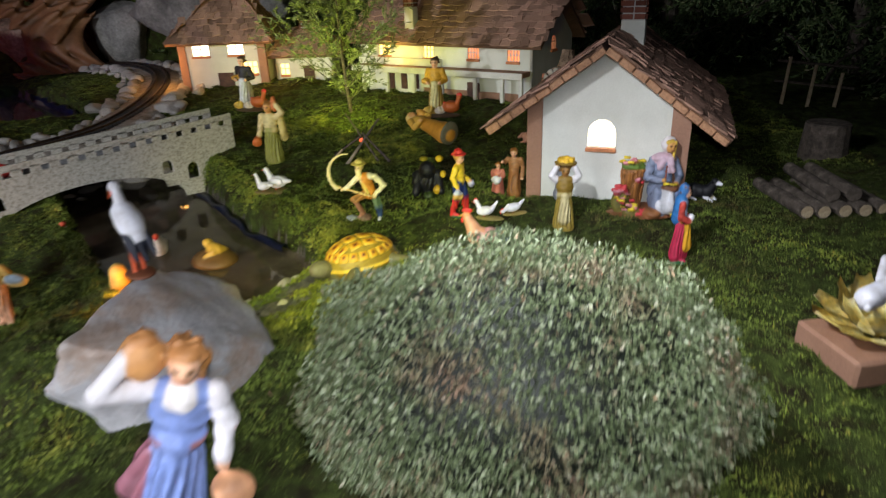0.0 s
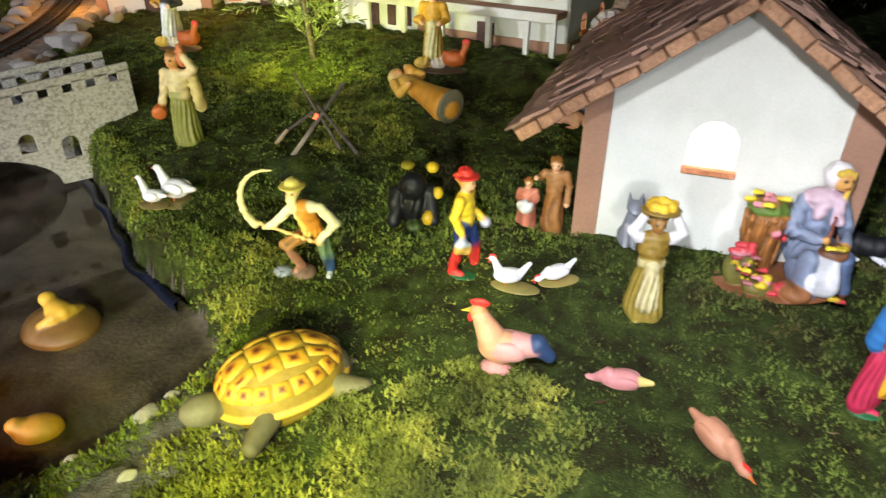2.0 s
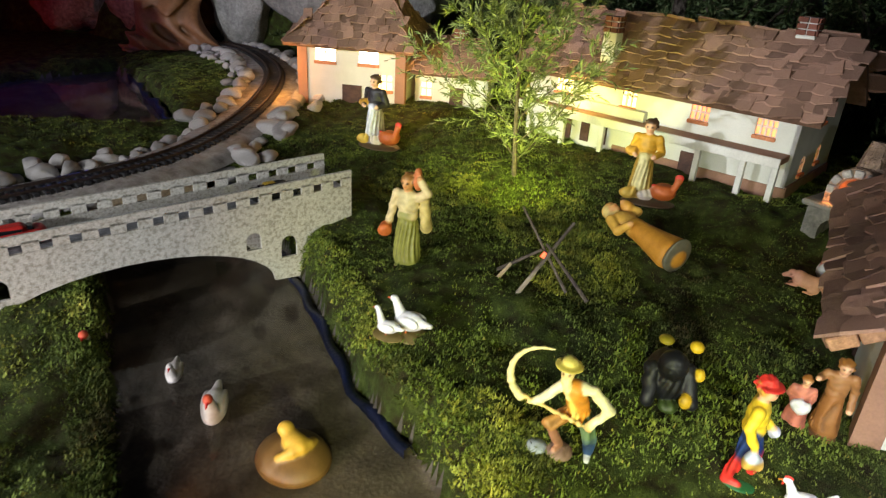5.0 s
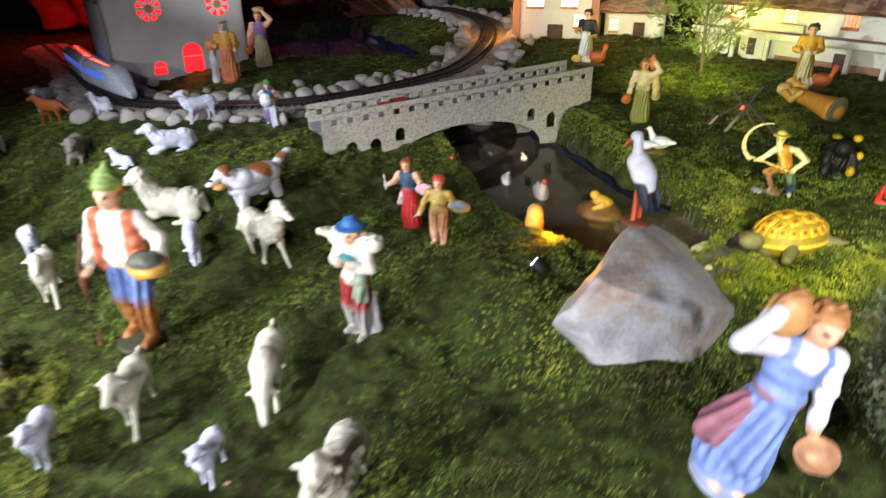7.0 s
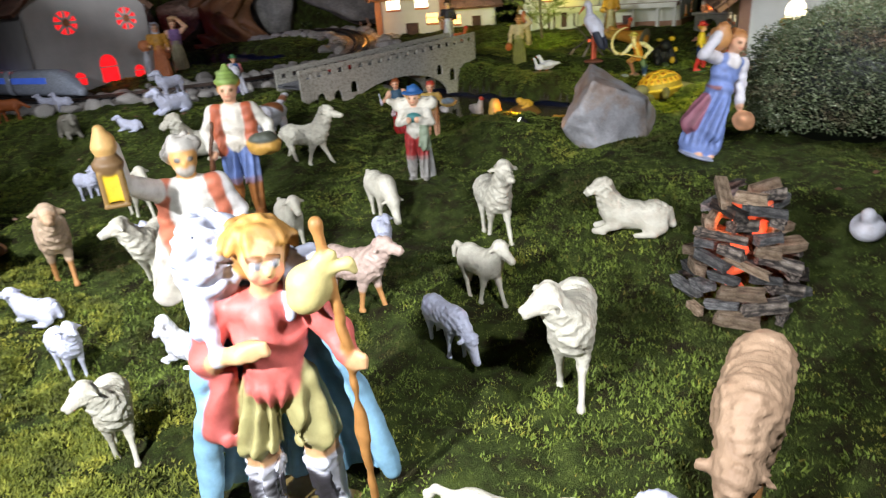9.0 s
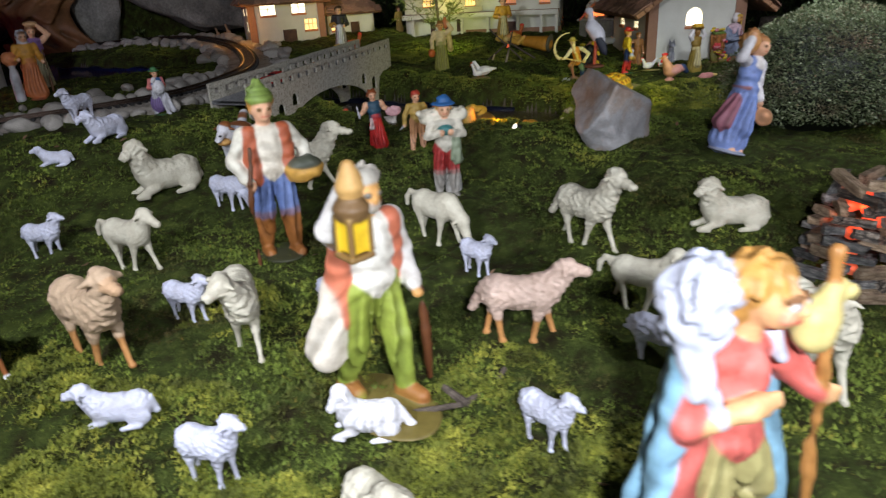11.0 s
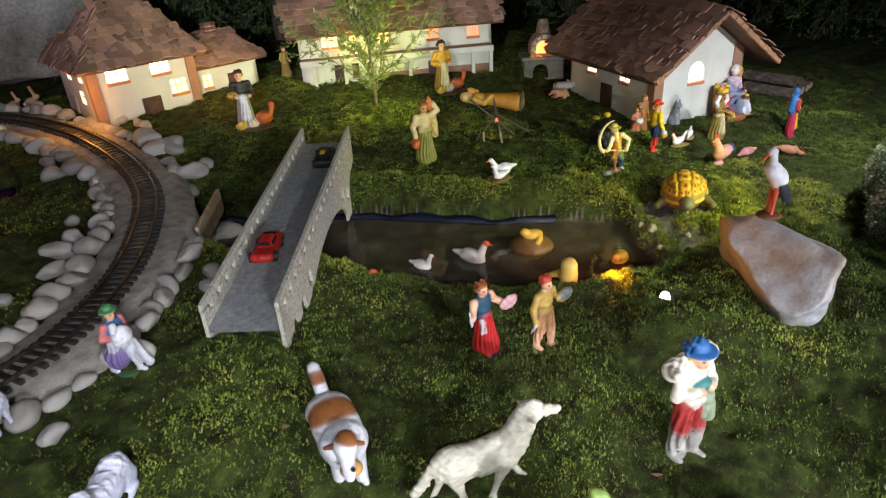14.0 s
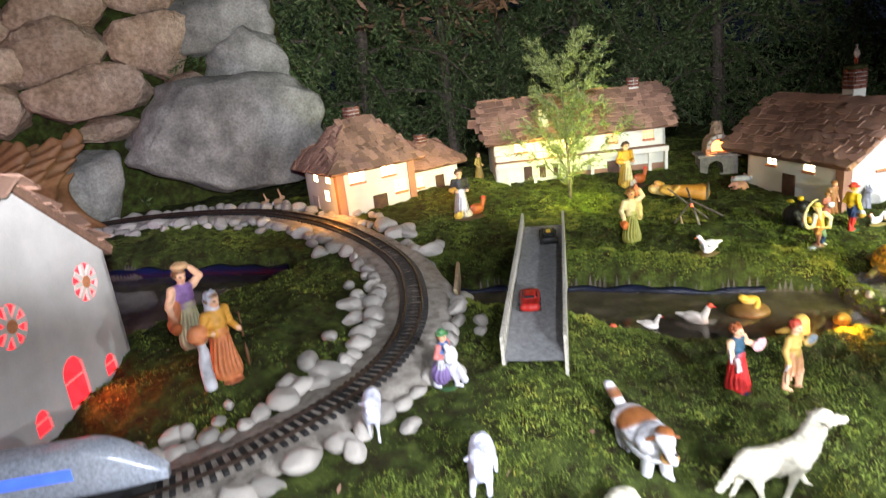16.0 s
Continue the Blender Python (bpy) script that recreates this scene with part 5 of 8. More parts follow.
stand("shepherd_figurine", q, -.382, -.485, -75, .183, "painted shepherd figurine with green cap, red waistcoat and basket")

# piper in brown tunic
q = person(rgb(186, 136, 104), rgb(146, 84, 52), sleeve=rgb(104, 128, 52), boots=rgb(186, 178, 152), base=rgb(46, 52, 30), hand_r=(.14, -.02, .855), elbow_r=(.09, -.19, .68),
           hand_l=(.15, .04, .85), elbow_l=(.08, .21, .68), stride=.06, hair=rgb(90, 56, 30))
q += [cap((0, 0, .58), (0, 0, .47), .095, .112, rgb(186, 136, 104)), cap((.10, 0, .885), (.21, .03, .83), .018, .034, rgb(190, 112, 58)), egg((0, 0, .56), (.105, .115, .018), rgb(92, 52, 30)),
      cap((.10, -.19, .72), (.13, -.06, .84), .034, .028, SKIN), cap((.08, .21, .70), (.14, .06, .83), .034, .028, SKIN), egg((.036, 0, .922), (.066, .060, .080), SKIN), cap((-.040, 0, .948), (-.098, 0, .985), .078, .064, rgb(156, 112, 84)), egg((.090, .026, .940), (.014, .013, .010), rgb(60, 64, 84)), egg((.090, -.026, .940), (.014, .013, .010), rgb(60, 64, 84))]
q += [cap((-.030 + .050 * math.cos(a), .098 * math.sin(a), .945 + .082 * math.cos(a)), (-.030 + .050 * math.cos(a + .4), .098 * math.sin(a + .4), .945 + .082 * math.cos(a + .4)), .017, .017, rgb(214, 160, 84)) for a in [.4 * j for j in range(16)]]
stand("piper_figurine", q, -.742, -.531, -66, .177, "painted piper figurine in brown tunic and straw hat", tilt=(0, 9), detail=140)

# bearded man with a lantern, stepping; a lamb on his base
q = person(rgb(222, 218, 208), rgb(138, 152, 62), sleeve=rgb(214, 210, 206), boots=rgb(132, 148, 60), hair=GREYHAIR, hand_r=(.32, -.28, 1.10), elbow_r=(.16, -.28, .88), hand_l=(.10, .18, .46), elbow_l=(-.03, .21, .62), stride=.10,
           skin=rgb(196, 146, 84))
q += [cap((.02, .10, .78), (-.03, .12, .50), .05, .06, rgb(196, 112, 84)), cap((.0, -.10, .78), (-.05, -.12, .42), .05, .07, rgb(196, 112, 84)), egg((-.06, 0, .60), (.06, .13, .20), rgb(206, 158, 136)), cap((-.04, -.12, .55), (-.07, -.19, .26), .06, .075, rgb(212, 204, 190)), cap((.09, .078, .036), (.19, .09, .030), .043, .034, rgb(150, 98, 50)), cap((-.11, -.078, .036), (-.02, -.088, .030), .043, .034, rgb(150, 98, 50)),
      egg((.055, 0, .875), (.034, .040, .036), GREYHAIR), cap((.33, -.275, 1.140), (.33, -.275, 1.080), .022, .045, rgb(190, 150, 90)), cap((.33, -.275, 1.050), (.33, -.275, 1.015), .030, .058, rgb(110, 84, 52)),
      block((.33, -.275, 0.925), (.038, .038, .056), rgb(222, 184, 40)), block((.33, -.275, 0.850), (.048, .048, .009), rgb(120, 92, 50)), *[block((.33 + sx * .038, -.275 + sy * .038, .925), (.007, .007, .056), rgb(120, 92, 50)) for sx in (1, -1) for sy in (1, -1)],
      cap((.11, .18, .48), (.12, .20, .04), .013, .012, rgb(96, 56, 30)), egg((.10, -.02, .0), (.27, .18, .016), rgb(104, 92, 44))]
stand("lantern_bearer_figurine", q, -.322, -.757, -62, .193, "painted bearded figurine in red waistcoat raising a yellow lantern", tilt=(0, 2), detail=140)
q = quadruped(WHITE, WHITE, lying=True, neck=(.36, 1.02), head=(.50, .86), turn=.5, tail=(-.62, .30))
stand("lamb_figurine", q, -.334, -.798, 165, .060, "white lamb lying on the lantern bearer's base", "lamb", "flock of sheep", -.004, WOOL, 50)

LAMBWHITE = rgb(176, 180, 196)
# young man in a blue cloak with a lamb on his shoulders, leaning on a staff with a bundle
RED_T, OLIVE, LEG, FLESH, GOLD = rgb(200, 100, 92), rgb(158, 150, 100), rgb(212, 212, 222), rgb(208, 162, 116), rgb(176, 130, 66)
BLUE_C, STAFF, SACK = rgb(132, 174, 198), rgb(166, 116, 62), rgb(190, 176, 116)
q = [egg((0, .02, .66), (.078, .112, .13), RED_T), egg((0, .02, .755), (.066, .128, .05), RED_T), cap((0, .015, .56), (0, .015, .52), .082, .096, RED_T), egg((.062, .02, .70), (.03, .05, .07), shade(1.15, RED_T)),
     cap((.02, -.12, .56), (.03, -.16, .36), .035, .048, shade(.85, RED_T)), cap((.01, .03, .79), (.03, .04, .85), .036, .034, FLESH)]
for sd, fx_, y1, foot in ((-1, .03, -.062, -.066), (1, .01, .115, .135)):
    q += [cap((0, sd * .052 + .022, .49), (.025, y1, .33), .066, .061, OLIVE), egg((.027, y1, .305), (.068, .066, .032), OLIVE), cap((.025, y1, .29), (.018, y1, .22), .043, .041, FLESH),
          egg((.014, y1, .215), (.062, .058, .022), LEG), cap((.014, y1, .20), (fx_ - .005, foot, .07), .046, .040, LEG), cap((fx_ - .012, foot, .034), (fx_ + .085, foot + .02 * sd, .026), .040, .030, LEG)]
    for k in range(5):
        zc = .175 - .028 * k
        q += [cap((.014 + .036, y1 - .042, zc), (.018 + .042, y1 + .02, zc - .018), .0065, .0065, rgb(48, 44, 48)), cap((.018 + .042, y1 - .02, zc - .02), (.014 + .034, y1 + .042, zc), .0065, .0065, rgb(48, 44, 48))]
# arms: one across the chest, the other on the staff
q += [cap((.0, -.115, .75), (.03, -.165, .60), .046, .042, RED_T), cap((.03, -.165, .595), (.105, -.05, .655), .030, .027, FLESH), egg((.112, -.02, .672), (.026, .036, .028), FLESH), *[cap((.125, -.01, .690 - .013 * k), (.13, .028, .692 - .012 * k), .008, .007, FLESH) for k in range(4)],
      cap((.0, .145, .75), (.03, .215, .645), .046, .044, RED_T), cap((.03, .215, .645), (.085, .235, .60), .042, .036, RED_T), egg((.10, .255, .59), (.028, .030, .026), FLESH), *[cap((.105, .248, .604 - .012 * k), (.125, .285, .604 - .012 * k), .008, .007, FLESH) for k in range(4)]]
# head, turned a little towards the staff
q += [egg((.055, .05, .905), (.066, .056, .072), FLESH), egg((.078, .056, .868), (.040, .040, .030), FLESH), cap((.112, .066, .915), (.126, .070, .893), .009, .014, FLESH), egg((.090, .090, .885), (.022, .016, .020), rgb(220, 150, 120)), egg((.112, .030, .885), (.018, .016, .018), rgb(220, 150, 120)),
      egg((.112, .088, .914), (.011, .012, .0065), rgb(230, 226, 220)), egg((.118, .042, .914), (.011, .012, .0065), rgb(230, 226, 220)), egg((.120, .089, .914), (.006, .006, .006), rgb(50, 60, 80)), egg((.126, .044, .914), (.006, .006, .006), rgb(50, 60, 80)),
      cap((.106, .102, .928), (.118, .076, .931), .006, .006, rgb(110, 72, 36)), cap((.114, .024, .928), (.124, .052, .931), .006, .006, rgb(110, 72, 36)), egg((.116, .068, .866), (.010, .018, .006), rgb(186, 84, 72)),
      egg((.012, .036, .940), (.078, .080, .068), GOLD), egg((-.012, .03, .890), (.058, .078, .07), GOLD)]
lock = random.Random(14)
for k in range(46):
    a, u = lock.uniform(-2.6, 2.6), lock.uniform(.05, 1.35)
    hx_, hy_, hz_ = .014 + .082 * math.cos(a) * math.cos(u), .038 + .084 * math.sin(a) * math.cos(u), .938 + .070 * math.sin(u)
    if hx_ > .065 and hz_ < .955:
        continue
    q.append(cap((hx_, hy_, hz_), (hx_ + .012, hy_ + .020 * math.sin(a), hz_ - .024), .013, .009, shade(lock.uniform(.7, 1.2), GOLD)))
# the lamb over his shoulders
for c, r in (((-.02, -.115, .895), (.075, .080, .105)), ((-.04, -.06, .93), (.06, .075, .085)), ((-.055, .03, .855), (.055, .11, .055)), ((-.02, .15, .845), (.05, .055, .06))):
    q.append(egg(c, r, LAMBWHITE))
q += [cap((.02, -.135, .82), (.06, -.125, .70), .026, .020, LAMBWHITE), cap((.06, -.125, .70), (.085, -.105, .625), .020, .018, LAMBWHITE), cap((.0, -.165, .82), (.045, -.155, .70), .024, .019, LAMBWHITE),
      cap((.01, .15, .85), (.075, .155, .80), .034, .026, LAMBWHITE), cap((.02, .11, .83), (.075, .10, .735), .022, .017, LAMBWHITE)]
wr = random.Random(4)
q += [egg((-.025 + .085 * math.cos(a) * math.cos(u), -.105 + .090 * math.sin(a) * math.cos(u), .900 + .112 * math.sin(u)), (.014, .014, .013), shade(wr.uniform(.82, 1.06), LAMBWHITE)) for a, u in ((wr.uniform(0, 6.28), wr.uniform(-1.2, 1.4)) for _ in range(170))]
# cloak: two wide panels behind the legs, gathered at the shoulders
for k in range(23):
    u = -1 + 2 * k / 22
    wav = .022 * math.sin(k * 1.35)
    # tone follows the folds: shade is put into the blue of the valleys
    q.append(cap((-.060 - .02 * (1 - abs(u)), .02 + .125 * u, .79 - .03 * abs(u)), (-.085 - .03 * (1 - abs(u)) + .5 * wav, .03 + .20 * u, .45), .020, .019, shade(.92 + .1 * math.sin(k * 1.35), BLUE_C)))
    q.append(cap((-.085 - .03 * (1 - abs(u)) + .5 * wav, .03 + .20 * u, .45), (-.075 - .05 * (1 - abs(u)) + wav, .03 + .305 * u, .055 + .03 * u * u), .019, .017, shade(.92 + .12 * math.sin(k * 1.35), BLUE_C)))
q += [cap((-.01, -.14, .76), (.0, -.185, .55), .040, .036, BLUE_C), cap((.0, -.185, .55), (-.03, -.255, .08), .036, .034, BLUE_C), cap((-.02, .18, .66), (-.01, .25, .42), .03, .03, BLUE_C), cap((-.01, .25, .42), (.0, .325, .09), .03, .03, BLUE_C)]
# staff and bundle
q += [cap((.10, .205, 1.0), (.105, .235, .72), .015, .014, STAFF), cap((.105, .235, .72), (.115, .262, .10), .014, .011, STAFF), egg((.10, .205, 1.0), (.017, .017, .022), shade(.8, STAFF)), egg((.105, .165, .835), (.05, .062, .062), SACK), egg((.11, .150, .80), (.045, .05, .045), SACK),
      cap((.105, .205, .90), (.105, .185, .865), .022, .036, SACK), cap((.105, .215, .875), (.11, .275, .885), .022, .015, SACK), cap((.11, .275, .885), (.11, .290, .86), .016, .010, SACK), cap((.105, .20, .895), (.11, .235, .915), .02, .014, SACK), egg((.03, .03, .004), (.20, .22, .02), rgb(110, 92, 52))]
stand("cloaked_figurine", q, -.182, -.988, -77, .190, "painted traveller figurine in blue cloak carrying a lamb and staff", detail=140)

# blue hat, red breeches, lamb over the shoulders
q = person(rgb(190, 186, 172), rgb(150, 46, 44), hair=rgb(196, 150, 84), hat=("brim", rgb(52, 104, 164)), hand_l=(.12, .05, .70), elbow_l=(.02, .19, .66), hand_r=(.12, -.05, .70), elbow_r=(.02, -.19, .66), sleeve=rgb(206, 200, 184), boots=rgb(150, 146, 140), base=rgb(176, 172, 164), stride=.03)
q += [cap((-.04, -.18, .84), (-.04, .18, .85), .075, .07, CREAM), cap((-.02, -.2, .86), (.06, -.26, .90), .05, .03, CREAM), cap((.05, .10, .62), (.07, .10, .42), .05, .06, rgb(128, 140, 116)), egg((.07, 0, .72), (.05, .08, .05), rgb(60, 120, 120)), cap((-.06, .06, .35), (-.08, .08, .05), .07, .09, rgb(176, 174, 170))]
stand("lamb_bearer_figurine", q, -.157, -.406, -96, .129, "painted figurine with blue hat and red breeches carrying a lamb")

# washerwoman and fisher boy at the pond
q = person(rgb(38, 74, 96), rgb(160, 34, 34), skirt=rgb(186, 38, 36), hair=rgb(140, 72, 34), base=rgb(24, 60, 84), hand_r=(.10, -.26, .66), elbow_r=(.04, -.20, .68), hand_l=(.10, .26, .64), elbow_l=(.0, .20, .68), sleeve=SKIN)
q += [egg((.12, .30, .62), (.035, .14, .09), rgb(206, 160, 166)), cap((.12, -.28, .60), (.12, -.30, .80), .02, .012, rgb(190, 190, 200)), cap((.06, -.08, .52), (.09, -.10, .40), .03, .04, rgb(200, 176, 176))]
stand("fishwife_figurine", q, -.207, -.184, -88, .095, "painted woman figurine in red skirt holding fish on a plate", tilt=(4, 0), detail=80)
q = person(rgb(176, 146, 74), rgb(176, 128, 88), hair=rgb(160, 60, 36), hat=("cap", rgb(180, 66, 48)), base=rgb(120, 84, 56), hand_r=(.08, -.26, .48), elbow_r=(.0, -.22, .62), hand_l=(.04, .28, .62), elbow_l=(-.02, .22, .66), boots=SKIN, stride=.05)
q += [egg((.06, .30, .64), (.05, .15, .085), rgb(180, 150, 80)), egg((.08, .30, .66), (.04, .12, .06), rgb(120, 136, 148)), cap((.08, -.27, .46), (.08, -.36, .40), .02, .012, rgb(150, 150, 150))]
stand("fisher_boy_figurine", q, -.151, -.219, -84, .094, "painted fisher boy figurine in yellow coat with fish basket", detail=80)

# seated musician with a lamb
q = person(rgb(62, 104, 160), rgb(196, 196, 206), hat=("brim", rgb(76, 132, 84)), hair=rgb(150, 90, 50), base=rgb(50, 84, 48), sleeve=rgb(206, 120, 116), hand_l=(.16, .10, .62), hand_r=(.16, -.10, .62), stride=.16, stout=1.2)
q += [egg((.17, -.04, .62), (.10, .14, .16), WHITE), cap((.14, -.10, .8), (.20, -.16, .76), .05, .035, WHITE), egg((-.08, 0, .25), (.16, .17, .22), rgb(120, 100, 150)), cap((.1, .1, .42), (.26, .16, .10), .07, .06, rgb(196, 196, 206))]
stand("seated_figurine", q, -.545, -.038, -60, .073, "painted seated figurine with green hat holding a white lamb", detail=80)

# woman in blue dress, jar on her shoulder, basket in hand
q = person(rgb(124, 144, 200), rgb(124, 144, 200), skirt=rgb(128, 148, 204), hair=rgb(176, 120, 70), sleeve=rgb(214, 210, 214), base=rgb(150, 156, 176), hand_r=(.03, -.20, .97), elbow_r=(.06, -.32, .78), hand_l=(.08, .20, .46), elbow_l=(-.01, .20, .62), apron=rgb(120, 140, 196), boots=SKIN)
q += [egg((0, 0, .56), (.10, .11, .03), rgb(146, 92, 84)), egg((.0, -.155, .92), (.085, .085, .095), rgb(196, 140, 84)), egg((.0, -.155, 1.01), (.05, .05, .03), rgb(176, 120, 70)), egg((.02, 0, .77), (.078, .075, .07), rgb(222, 216, 214)), cap((-.03, .04, .90), (-.05, .05, .80), .05, .03, rgb(170, 116, 62)), egg((.12, .24, .36), (.075, .09, .075), rgb(206, 150, 110)), cap((.0, -.08, .45), (-.02, -.14, .25), .06, .08, rgb(150, 96, 110))]
stand("jar_carrier_figurine", q, .194, -.508, -72, .146, "painted woman figurine in blue dress carrying a jar and basket", tilt=(-15, 4))

# woman with red cap holding a white goose
q = person(rgb(176, 168, 160), rgb(130, 134, 140), skirt=rgb(128, 132, 138), hair=rgb(176, 112, 54), hat=("cap", rgb(170, 50, 36)), sleeve=rgb(186, 92, 48), hand_l=(.20, .06, .66), hand_r=(.20, -.04, .64), elbow_l=(.02, .20, .64), elbow_r=(.02, -.20, .64))
q += [cap((-.04, .1, .78), (-.06, .14, .46), .06, .08, rgb(178, 84, 40)), cap((-.04, -.1, .78), (-.06, -.14, .52), .06, .08, rgb(178, 84, 40)), egg((.20, .12, .68), (.12, .16, .10), WHITE, .6), cap((.22, .10, .74), (.24, .08, .92), .045, .04, WHITE), cap((.25, .08, .92), (.31, .10, .90), .022, .012, rgb(200, 110, 40)),
      egg((.16, -.2, .07), (.10, .08, .07), WHITE), cap((.2, -.2, .1), (.24, -.2, .17), .03, .025, WHITE)]
stand("goose_woman_figurine", q, .330, -.722, -128, .178, "painted woman figurine with red cap hugging a white goose")
# man in tan coat at the edge of the flock
q = person(rgb(176, 140, 84), rgb(120, 70, 40), sleeve=rgb(180, 146, 90), boots=rgb(130, 76, 42), hair=rgb(90, 60, 34), hand_r=(.12, -.12, .54), elbow_r=(-.02, -.24, .62), base=rgb(60, 54, 34))
q += [cap((.0, 0, .56), (.0, 0, .42), .10, .13, rgb(206, 202, 196))]
stand("tan_coat_figurine", q, .255, -.905, 200, .165, "painted figurine in tan coat and white shirt beside the flock")
# far figure behind the piper
q = person(rgb(170, 128, 50), rgb(110, 70, 36), skirt=rgb(150, 100, 40), hair=rgb(80, 50, 30), base=rgb(60, 50, 30))
stand("yellow_robe_figurine", q, -1.235, -.095, -50, .11, "painted figurine in yellow-brown robe on the dim slope", detail=70)

# women by the mill house
q = person(rgb(138, 104, 160), rgb(196, 186, 150), skirt=rgb(190, 184, 148), hair=rgb(110, 70, 40), sleeve=SKIN, base=rgb(150, 84, 52), hand_l=(.06, .12, 1.0), elbow_l=(.02, .24, .86), hand_r=(.06, -.2, .42), elbow_r=(.0, -.22, .60))
q += [egg((.01, .02, 1.03), (.10, .10, .045), rgb(190, 150, 110)), egg((.08, -.22, .36), (.07, .07, .07), rgb(196, 110, 62)), cap((.0, -.12, .6), (.02, -.2, .42), .06, .07, rgb(190, 110, 66))]
stand("tray_carrier_figurine", q, -.790, .255, -70, .120, "painted woman figurine in pale skirt with a tray on her head", detail=80)
q = person(rgb(206, 150, 60), rgb(176, 96, 56), skirt=rgb(186, 110, 66), hat=("scarf", rgb(196, 200, 214)), base=rgb(140, 80, 50), sleeve=rgb(206, 150, 60), hand_l=(.12, .18, .55), hand_r=(.10, -.16, .6))
q += [egg((-.02, -.24, .62), (.10, .11, .11), rgb(206, 130, 84)), cap((.0, -.24, .5), (.0, -.24, .03), .05, .07, rgb(190, 190, 196)), cap((.14, .19, .72), (.14, .19, .1), .012, .012, rgb(90, 60, 34))]
stand("old_woman_figurine", q, -.769, .124, -60, .116, "painted old woman figurine in yellow shawl and orange skirt", detail=80)

# ---- village side
q = person(rgb(206, 190, 136), rgb(120, 122, 50), skirt=rgb(132, 132, 60), hair=rgb(140, 96, 44), skin=GOLDSKIN, sleeve=rgb(210, 190, 140), base=rgb(140, 88, 66), hand_l=(.04, .16, .98), elbow_l=(.02, .25, .84), hand_r=(.08, -.2, .46), elbow_r=(-.02, -.2, .62))
q += [egg((0, .11, .93), (.055, .05, .085), rgb(190, 110, 60)), cap((0, .1, 1.0), (0, .1, 1.04), .03, .035, rgb(190, 110, 60)), egg((.10, -.21, .40), (.07, .07, .075), rgb(196, 104, 48)), cap((-.02, .17, .80), (-.03, .2, .46), .05, .06, rgb(200, 180, 110))]
stand("water_carrier_figurine", q, .017, .226, -100, .108, "painted woman figurine in green dress with a jug on her shoulder")

VEST, LINEN, SHIN = rgb(206, 134, 40), rgb(228, 220, 180), rgb(156, 108, 84)
q = [egg((0, .02, .43), (.09, .10, .09), VEST), cap((0, .03, .47), (.04, -.03, .70), .095, .10, VEST), egg((.03, 0, .73), (.075, .145, .06), LINEN), cap((.10, -.06, .70), (.10, .02, .46), .035, .03, rgb(220, 190, 90)),
     egg((.075, -.11, .865), (.060, .058, .072), rgb(224, 200, 140)), egg((.03, -.11, .89), (.066, .068, .066), rgb(214, 196, 120)), cap((.105, -.11, .82), (.11, -.07, .66), .048, .026, rgb(226, 210, 150)), egg((.138, -.115, .86), (.014, .012, .016), rgb(224, 190, 130)),
     egg((.125, -.087, .885), (.014, .012, .009), rgb(110, 80, 40)), egg((.125, -.137, .885), (.014, .012, .009), rgb(110, 80, 40)), egg((.05, -.11, .935), (.125, .125, .018), rgb(196, 178, 84)), egg((.04, -.11, .965), (.070, .070, .048), rgb(200, 184, 96)),
     cap((0, .09, .43), (.03, .16, .23), .066, .056, rgb(96, 120, 84)), cap((.03, .16, .23), (0, .165, .07), .056, .046, rgb(46, 70, 110)), cap((0, .165, .03), (.08, .175, .02), .032, .028, rgb(196, 196, 200)),
     cap((0, -.05, .43), (.18, -.19, .37), .070, .054, rgb(170, 120, 60)), cap((.18, -.19, .37), (.10, -.09, .13), .046, .036, SHIN), cap((.09, -.08, .115), (.16, -.11, .10), .030, .026, SHIN),
     egg((.10, -.07, .045), (.13, .12, .062), rgb(132, 104, 92)), egg((.12, -.28, .035), (.10, .10, .050), rgb(150, 156, 170)),
     cap((.03, .13, .73), (.06, .29, .61), .052, .046, LINEN), cap((.06, .29, .61), (.14, .17, .47), .046, .036, LINEN), egg((.15, .14, .45), (.03, .035, .03), rgb(224, 200, 140)),
     cap((.03, -.13, .73), (.12, -.27, .59), .050, .042, LINEN), cap((.12, -.27, .59), (.15, -.35, .54), .040, .034, LINEN), egg((.16, -.38, .53), (.032, .035, .03), rgb(224, 200, 140)), cap((.16, -.44, .57), (.15, .17, .42), .019, .019, rgb(210, 180, 110))]
for i in range(9):
    a, b = (math.radians(88 + i * 15.5 + d) for d in (0, 15.5))
    q.append(cap((.16, -.24 + .35 * math.cos(a), .79 + .33 * math.sin(a)), (.16, -.24 + .35 * math.cos(b), .79 + .33 * math.sin(b)), .010 + .0034 * i, .0134 + .0034 * i, rgb(220, 206, 150)))
stand("mower_figurine", q, .229, -.009, -98, .082, "painted mower figurine in straw hat with a pale scythe", detail=80, sink=-.004)

q = person(rgb(222, 190, 44), rgb(30, 52, 104), hair=rgb(200, 150, 70), hat=("brim", rgb(200, 46, 38)), boots=rgb(196, 44, 36), base=rgb(26, 88, 48), hand_r=(.05, -.20, .48), elbow_r=(-.03, -.19, .64), hand_l=(.14, .14, .52), stride=.08)
q += [egg((.05, -.21, .38), (.08, .075, .07), rgb(190, 150, 70)), egg((.05, -.21, .42), (.07, .065, .05), rgb(190, 200, 220)), egg((.16, .14, .48), (.05, .05, .05), rgb(190, 190, 220))]
stand("basket_boy_figurine", q, .348, .001, -15, .086, "painted boy figurine with red hat, yellow shirt and blue trousers", detail=80)

